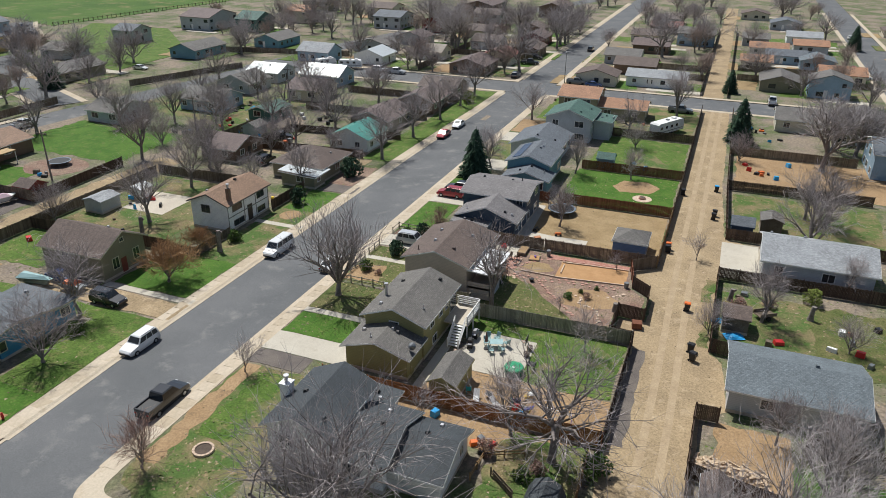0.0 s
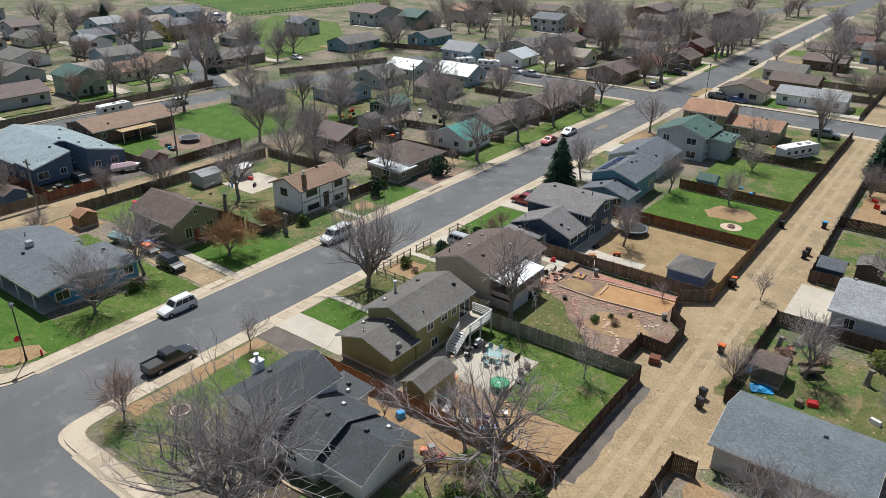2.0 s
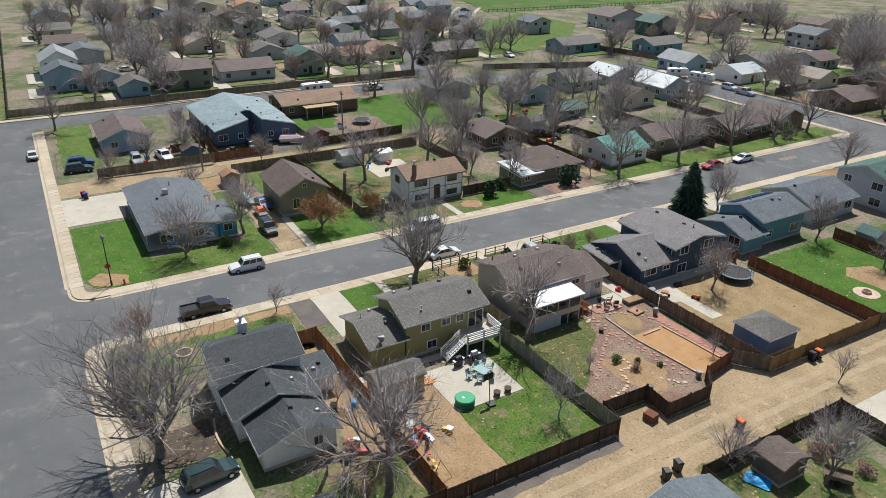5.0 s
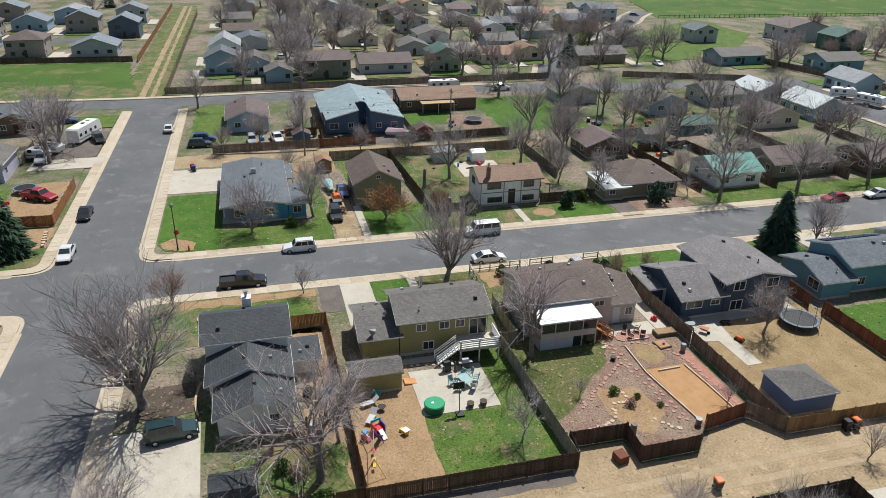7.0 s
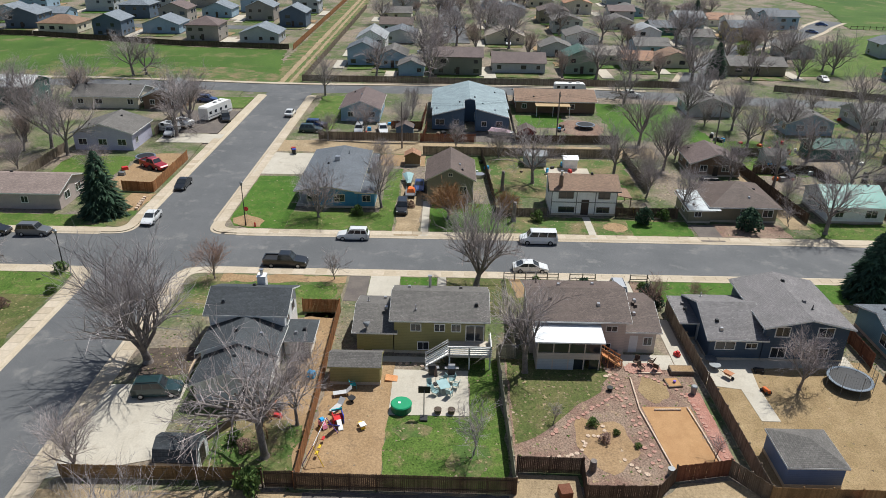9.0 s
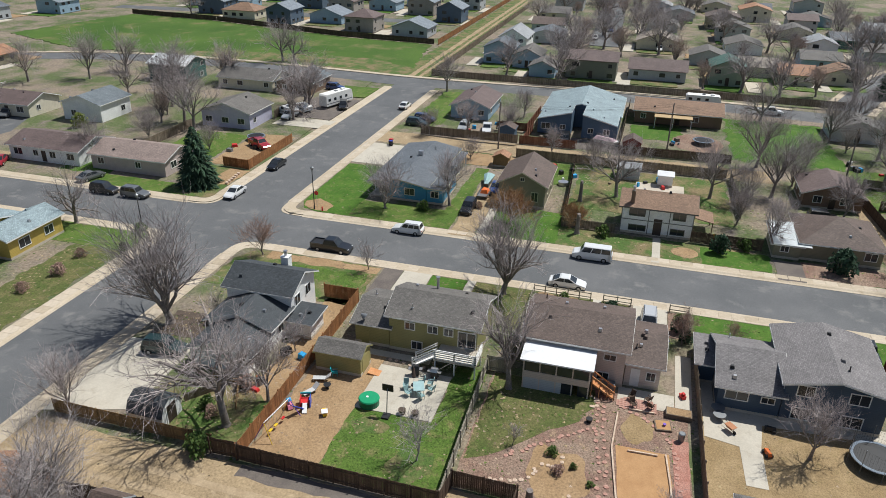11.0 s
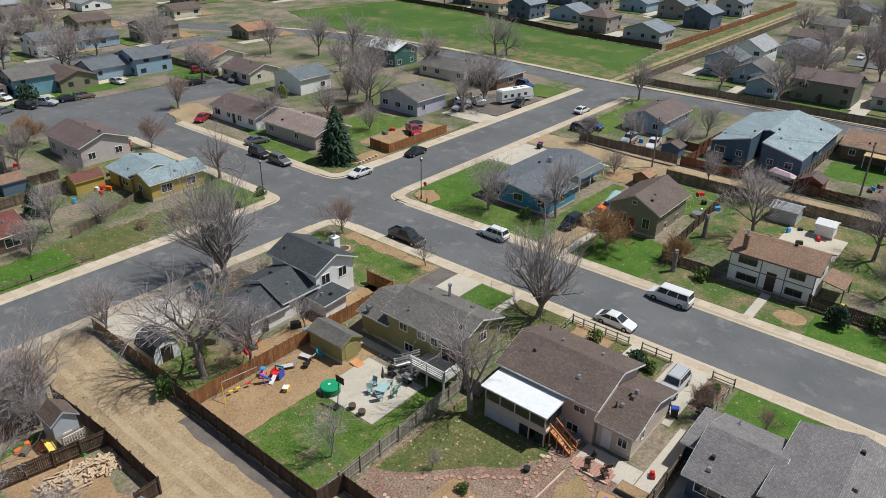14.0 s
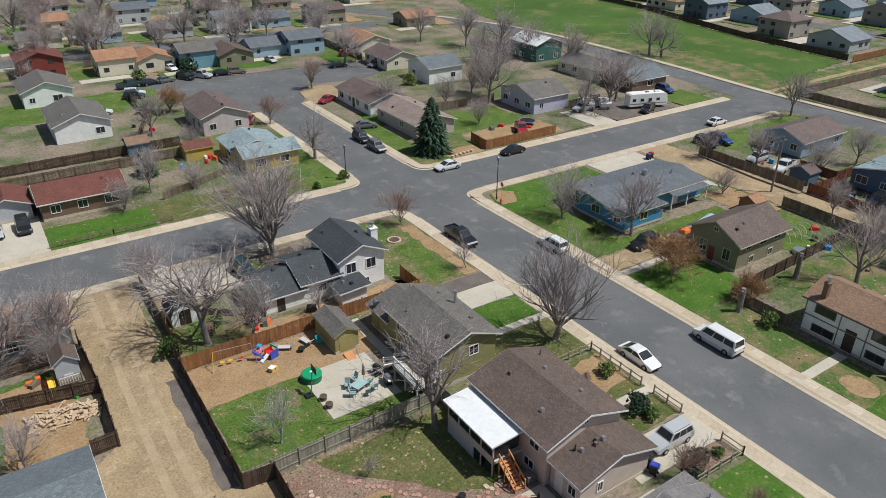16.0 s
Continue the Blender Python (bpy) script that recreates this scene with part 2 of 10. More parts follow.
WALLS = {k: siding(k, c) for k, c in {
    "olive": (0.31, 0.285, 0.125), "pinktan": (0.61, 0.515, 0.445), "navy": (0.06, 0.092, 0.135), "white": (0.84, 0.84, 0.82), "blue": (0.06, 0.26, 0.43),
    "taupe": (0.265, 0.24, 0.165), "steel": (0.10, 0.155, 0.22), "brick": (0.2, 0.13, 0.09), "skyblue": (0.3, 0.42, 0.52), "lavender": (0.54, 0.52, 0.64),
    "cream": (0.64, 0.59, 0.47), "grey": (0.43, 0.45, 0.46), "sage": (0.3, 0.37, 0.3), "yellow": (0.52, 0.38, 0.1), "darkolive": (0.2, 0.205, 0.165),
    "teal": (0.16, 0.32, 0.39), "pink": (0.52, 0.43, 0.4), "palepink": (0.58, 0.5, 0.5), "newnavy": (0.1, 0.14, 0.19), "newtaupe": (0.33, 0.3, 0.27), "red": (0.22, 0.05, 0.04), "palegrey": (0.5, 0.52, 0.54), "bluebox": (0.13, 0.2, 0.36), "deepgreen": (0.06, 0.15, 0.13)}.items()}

# ---------------------------------------------------------------- mesh helpers


class Mesh:
    def __init__(self):
        self.v, self.f = [], []

    def add(self, verts, faces):
        k = len(self.v)
        self.v += [tuple(p) for p in verts]
        self.f += [tuple(i + k for i in f) for f in faces]
        return self

    def box(self, x0, x1, y0, y1, z0, z1):
        return self.add([(x0, y0, z0), (x1, y0, z0), (x1, y1, z0), (x0, y1, z0), (x0, y0, z1), (x1, y0, z1), (x1, y1, z1), (x0, y1, z1)],
                        [(3, 2, 1, 0), (4, 5, 6, 7), (0, 1, 5, 4), (1, 2, 6, 5), (2, 3, 7, 6), (3, 0, 4, 7)])

    def prism(self, poly, z0, z1):
        n = len(poly)
        if sum(poly[i][0] * poly[(i + 1) % n][1] - poly[(i + 1) % n][0] * poly[i][1] for i in range(n)) < 0:
            poly = poly[::-1]
        return self.add([(x, y, z0) for x, y in poly] + [(x, y, z1) for x, y in poly],
                        [tuple(range(n, 2 * n)), tuple(range(n - 1, -1, -1))] + [(i, (i + 1) % n, n + (i + 1) % n, n + i) for i in range(n)])

    def hexa(self, b, t):
        """A block from four bottom and four top corners, both counterclockwise."""
        return self.add(list(b) + list(t), [(3, 2, 1, 0), (4, 5, 6, 7), (0, 1, 5, 4), (1, 2, 6, 5), (2, 3, 7, 6), (3, 0, 4, 7)])

    def tube(self, p0, p1, r0, r1, n=6, caps=True):
        p0, p1 = Vector(p0), Vector(p1)
        d = (p1 - p0).normalized()
        a = d.orthogonal().normalized()
        b = d.cross(a)
        ring = [a * math.cos(2 * math.pi * i / n) + b * math.sin(2 * math.pi * i / n) for i in range(n)]
        faces = [(i, (i + 1) % n, n + (i + 1) % n, n + i) for i in range(n)]
        if caps:
            faces += [tuple(range(n - 1, -1, -1)), tuple(range(n, 2 * n))]
        return self.add([p0 + q * r0 for q in ring] + [p1 + q * r1 for q in ring], faces)

    def cyl(self, x, y, z0, z1, r, n=12, r1=None):
        return self.tube((x, y, z0), (x, y, z1), r, r if r1 is None else r1, n)

    def data(self, name, material, smooth=False):
        me = bpy.data.meshes.new(name)
        me.from_pydata(self.v, [], self.f)
        me.materials.append(material)
        if smooth:
            me.polygons.foreach_set("use_smooth", [True] * len(me.polygons))
        me.update()
        return me


def part(name, mesh, material, parent, label="", kind="", smooth=False):
    """One mesh object under a thing or a part. mesh: a Mesh, or mesh data already made."""
    ob = new(name, mesh.data(name, material, smooth) if isinstance(mesh, Mesh) else mesh)
    ob.parent = parent
    return tagged(ob, label, kind=kind)


def thing(name, x, y, label, category, rz=0.0, z=0.0, group="", kind=""):
    ob = new(name)
    ob.empty_display_size = 0.3
    ob.matrix_basis = pose(x, y, z, 0, 0, rz)
    return tagged(ob, label, category, group, kind)


def solid(name, mesh, material, label, category, kind="", group="", smooth=False, at=None):
    ob = new(name, mesh.data(name, material, smooth))
    if at:
        ob.matrix_basis = at
    return tagged(ob, label, category, group, kind)


# ---------------------------------------------------------------- ground, roads, paving
solid("ground", Mesh().add([(-900, -700, -0.16), (900, -700, -0.16), (900, 900, -0.16), (-900, 900, -0.16)], [(0, 1, 2, 3)]), YARD,
      "dry grass and soil reaching to the horizon", "ground", "structure")


def wavy(poly, step, amount, rng):
    out = []
    for (x0, y0), (x1, y1) in zip(poly, poly[1:] + poly[:1]):
        n = max(1, int(math.hypot(x1 - x0, y1 - y0) / step))
        for i in range(n):
            u = i / n
            j = amount if i else amount * 0.3
            out.append((x0 + (x1 - x0) * u + rng.uniform(-j, j), y0 + (y1 - y0) * u + rng.uniform(-j, j)))
    return out


PATCH_RNG = random.Random(5)


def rect(x0, x1, y0, y1):
    return [(x0, y0), (x1, y0), (x1, y1), (x0, y1)]


SURFACES = []


def top_at(x, y):
    """The height of the highest ground surface at a place."""
    return surface_at(x, y)[0]


def surface_at(x, y):
    best, what = -0.16, "yard_soil"
    for poly, z, name, xa, xb, ya, yb in SURFACES:
        if z > best and xa <= x <= xb and ya <= y <= yb:
            inside = False
            for (x0, y0), (x1, y1) in zip(poly, poly[1:] + poly[:1]):
                if (y0 > y) != (y1 > y) and x < x0 + (x1 - x0) * (y - y0) / (y1 - y0):
                    inside = not inside
            if inside:
                best, what = z, name
    return best, what


def slab(name, poly, z, material, label, category="ground", rough_edge=0.0, z0=-0.155):
    SURFACES.append((list(poly), z, material.name, min(p[0] for p in poly), max(p[0] for p in poly), min(p[1] for p in poly), max(p[1] for p in poly)))
    if rough_edge:
        poly = wavy(poly, 1.0, rough_edge, PATCH_RNG)
    return solid(name, Mesh().prism(poly, z0, z), material, label, category, "structure")


def ribbon(points, width):
    """The outline of a strip of even width along a line of points."""
    left, right = [], []
    for i, p in enumerate(points):
        a, b = Vector(points[max(0, i - 1)]), Vector(points[min(len(points) - 1, i + 1)])
        d = (b - a).normalized()
        nrm = Vector((-d.y, d.x)) * width / 2
        left.append((p[0] + nrm.x, p[1] + nrm.y)), right.append((p[0] - nrm.x, p[1] - nrm.y))
    return left + right[::-1]


def strip(name, points, width, z, material, label, category="road", z0=-0.155):
    """A band of even width along a line of points, as one strip of quads."""
    edge = ribbon(points, width)
    SURFACES.append((edge, z, material.name, min(p[0] for p in edge), max(p[0] for p in edge), min(p[1] for p in edge), max(p[1] for p in edge)))
    n = len(points)
    a, b = edge[:n], edge[n:][::-1]
    m = Mesh().add([(*p, z) for p in a] + [(*p, z) for p in b], [(i, n + i, n + i + 1, i + 1) for i in range(n - 1)])
    m.add([(*p, z0) for p in a] + [(*p, z) for p in a], [(i, i + 1, n + i + 1, n + i) for i in range(n - 1)])
    m.add([(*p, z0) for p in b] + [(*p, z) for p in b], [(i, n + i, n + i + 1, i + 1) for i in range(n - 1)])
    return solid(name, m, material, label, category, "structure")


def blend(points, n=6):
    """Points along a smooth line through the given ones."""
    out = []
    for i in range(len(points) - 1):
        p = [Vector(points[max(0, min(len(points) - 1, i + k))]) for k in (-1, 0, 1, 2)]
        for j in range(n):
            t = j / n
            q = 0.5 * ((2 * p[1]) + (p[2] - p[0]) * t + (2 * p[0] - 5 * p[1] + 4 * p[2] - p[3]) * t * t + (3 * p[1] - p[0] - 3 * p[2] + p[3]) * t ** 3)
            out.append((q.x, q.y))
    return out + [tuple(points[-1])]


ROAD = -0.13
COLLECTOR = blend([(-100, -170), (-128, -115), (-144, -75), (-147.5, -40), (-146.5, -8), (-144.5, 25), (-146, 80), (-143, 115), (-136, 165), (-125, 260), (-86, 394), (-60, 500)])
slab("road_street", rect(-55, -44, 17, 520), ROAD, ASPHALT, "grey worn asphalt residential street", "road")
slab("road_cross", rect(-141, 120, 18.3, 29.6), ROAD + 0.004, ASPHALT, "grey asphalt cross street", "road")
slab("road_close", [(-54.5, 19), (-54.5, -30), (-61, -43), (-75, -41), (-88, -47), (-85, -57), (-71, -60), (-50, -61), (-32, -67.7), (-22, -58), (-29, -44), (-37, -36.5), (-43.5, -28), (-43.5, 19)],
     ROAD + 0.008, ASPHALT, "grey asphalt close widening to a turning place", "road")
strip("road_collector", COLLECTOR, 9.6, ROAD + 0.012, ASPHALT, "grey asphalt through road")
slab("road_second_cross", rect(-140, 140, 186.5, 199), ROAD + 0.016, ASPHALT, "grey asphalt second cross street", "road")
slab("road_third", rect(41, 52, 150, 520), ROAD + 0.02, ASPHALT, "grey asphalt street beyond the alley", "road")
CURVE = blend([(-150, 128), (-190, 146), (-213, 163), (-234, 188), (-254, 206), (-268, 216), (-282, 228)])
strip("pavement_curving", CURVE, 12, -0.03, WALK, "tan concrete pavement along the curving road", "pavement")
strip("road_curving", CURVE, 8.6, -0.022, ASPHALT, "curving asphalt road by the field")
slab("road_far_close", ribbon([(-214, 66), (-330, 62)], 10), 0.03, ASPHALT, "asphalt close between far houses", "road")
slab("road_new_homes", ribbon([(-232, -140), (-240, -60), (-240, 8)], 8), ROAD + 0.004, ASPHALT, "asphalt street among new houses", "road")
slab("road_far_row", rect(-140, 60, -108, -99), ROAD + 0.002, ASPHALT, "asphalt street behind the far row", "road")


def edge_of(points, side, width=9.6):
    half = ribbon(points, width + side)
    return half[:len(points)], half[len(points):][::-1]


lead, trail_side = edge_of(COLLECTOR, 0)
# land of each block, one kerb's height above the road
east = min((lead, trail_side), key=lambda s: -sum(p[0] for p in s))
west = lead if east is trail_side else trail_side
JUNCTION = {"ne": (-44, 29.6, 1, 1), "nw": (-55, 29.6, -1, 1), "sw": (-54.5, 18.3, -1, -1), "se": (-43.5, 18.3, 1, -1)}


def corner_arc(which, r, back=False):
    """Points of a rounded kerb, from the side along the street to the side along the cross street."""
    x, y, sx, sy = JUNCTION[which]
    out = [(x + sx * (4.2 - r * math.cos(a) ** 0.55), y + sy * (4.2 - r * math.sin(a) ** 0.55)) for a in [i * math.pi / 32.001 for i in range(17)]]
    return out[::-1] if back else out


for key, (x, y, sx, sy) in JUNCTION.items():
    slab("road_corner", rect(min(x, x + 4.2 * sx), max(x, x + 4.2 * sx), min(y, y + 4.2 * sy), max(y, y + 4.2 * sy)), ROAD + 0.006, ASPHALT, "grey asphalt at the rounded street corner", "road")
slab("land_alley_block", corner_arc("ne", 4.2) + [(41, 29.6), (41, 186.5), (-44, 186.5)], 0.0, YARD, "yards of bare soil and spring grass")
slab("land_street_block", corner_arc("nw", 4.2, True) + [(-55, 186.5)] + [p for p in east if 31 < p[1] < 184][::-1], 0.0, YARD, "yards of bare soil and spring grass")
slab("land_close_block", corner_arc("sw", 4.2, True) + [(-54.5, -30), (-61, -43), (-75, -41), (-88, -47)] + [p for p in east if -46 < p[1] < 17], 0.0, YARD, "yards of bare soil and spring grass")
slab("land_corner_block", corner_arc("se", 4.2, True) + [(-43.5, -28), (-37, -36.5), (-29, -44), (-22, -58), (-32, -67.7), (-36, -98), (120, -98), (120, 18.3)], 0.0, YARD, "yards of bare soil and spring grass")
slab("land_far_row", [(-36, -67.7), (-50, -61), (-71, -60), (-85, -57), (-88, -47), (-128, -47), (-118, -98), (-36, -98)], 0.0, YARD, "yards of bare soil and spring grass")
slab("land_beyond_alley", rect(-44, 41, 199, 520), 0.0, YARD, "far yards of dry soil and grass")
slab("land_beyond_street", [(-55, 199), (-55, 490)] + [p for p in east if 201 < p[1] < 480][::-1], 0.0, YARD, "far yards of dry soil and grass")
slab("land_east", rect(52, 300, 150, 520), 0.0, YARD, "far yards of dry soil and grass")


def sidewalk(x0, x1, y0, y1):
    slab("pavement", rect(x0, x1, y0, y1), 0.04, WALK, "tan concrete pavement along the kerb", "pavement")


for x0, x1, y0, y1 in ((-56.6, -55, 33.8, 184.9), (-44, -42.5, 33.8, 184.9), (-56.6, -55, 200.6, 420), (-44, -42.5, 200.6, 420), (-137, -59.2, 29.6, 31.2), (-39.8, 41, 29.6, 31.2),
                       (-137, -58.7, 16.7, 18.3), (-39.3, 60, 16.7, 18.3), (-56.1, -54.5, -30, 14.1), (-43.5, -41.9, -28, 14.1), (-120, -55, 184.9, 186.5), (-44, 41, 184.9, 186.5),
                       (-120, -55, 199, 200.6), (-44, 41, 199, 200.6), (39.4, 41, 200.6, 420), (52, 53.6, 200.6, 420)):
    sidewalk(x0, x1, y0, y1)
strip("pavement", [p for p in west if -110 < p[1] < 120], 1.8, 0.04, WALK, "tan concrete pavement along the through road", "pavement")
# rolled concrete kerbs: a sloping edge between pavement and road
for along, at, out, a, b in (("y", -55, 1, 33.8, 184.9), ("y", -44, -1, 33.8, 184.9), ("y", -55, 1, 203, 420), ("y", -44, -1, 203, 420), ("x", 29.6, -1, -137, -59.2), ("x", 29.6, -1, -39.8, 41),
                             ("x", 18.3, 1, -137, -58.7), ("x", 18.3, 1, -39.3, 60), ("y", -54.5, 1, -30, 14.1), ("y", -43.5, -1, -28, 14.1)):
    low = -0.098
    corners = [(at, a, -0.15), (at + out * 0.6, a, -0.15), (at + out * 0.6, a, low), (at + out * 0.25, a, low + 0.02), (at, a, 0.036)]
    ring = corners + [(c[0], b, c[2]) for c in corners]
    if along == "x":
        ring = [(c[1], c[0], c[2]) for c in ring]
    order = [(0, 1, 2, 3, 4), (9, 8, 7, 6, 5)] + [(i, 5 + i, 5 + (i + 1) % 5, (i + 1) % 5) for i in range(5)]
    if (out < 0) != (along == "x"):
        order = [f[::-1] for f in order]
    solid("kerb", Mesh().add(ring, order), WALK, "rolled concrete kerb and gutter along the road", "kerb", "structure")
# rounded corners of pavement at the junction
for key in JUNCTION:
    slab("pavement", corner_arc(key, 4.2) + corner_arc(key, 2.65, True), 0.04, WALK, "tan concrete corner with a dropped kerb", "pavement")
    solid("kerb", Mesh().prism(corner_arc(key, 4.6) + corner_arc(key, 4.2, True), -0.15, -0.08), WALK, "rolled concrete kerb round the corner", "kerb", "structure")


def blob(x, y, rx, ry, seed):
    """A rounded, uneven outline."""
    r = random.Random(seed)
    a, b, c = r.uniform(0, 6.28), r.uniform(0, 6.28), r.uniform(0.1, 0.22)
    return [(x + rx * math.cos(t) * (1 + c * math.sin(3 * t + a) + 0.08 * math.sin(7 * t + b)), y + ry * math.sin(t) * (1 + c * math.sin(2 * t + b) + 0.08 * math.sin(5 * t + a))) for t in [i * 6.2832 / 28 for i in range(28)]]


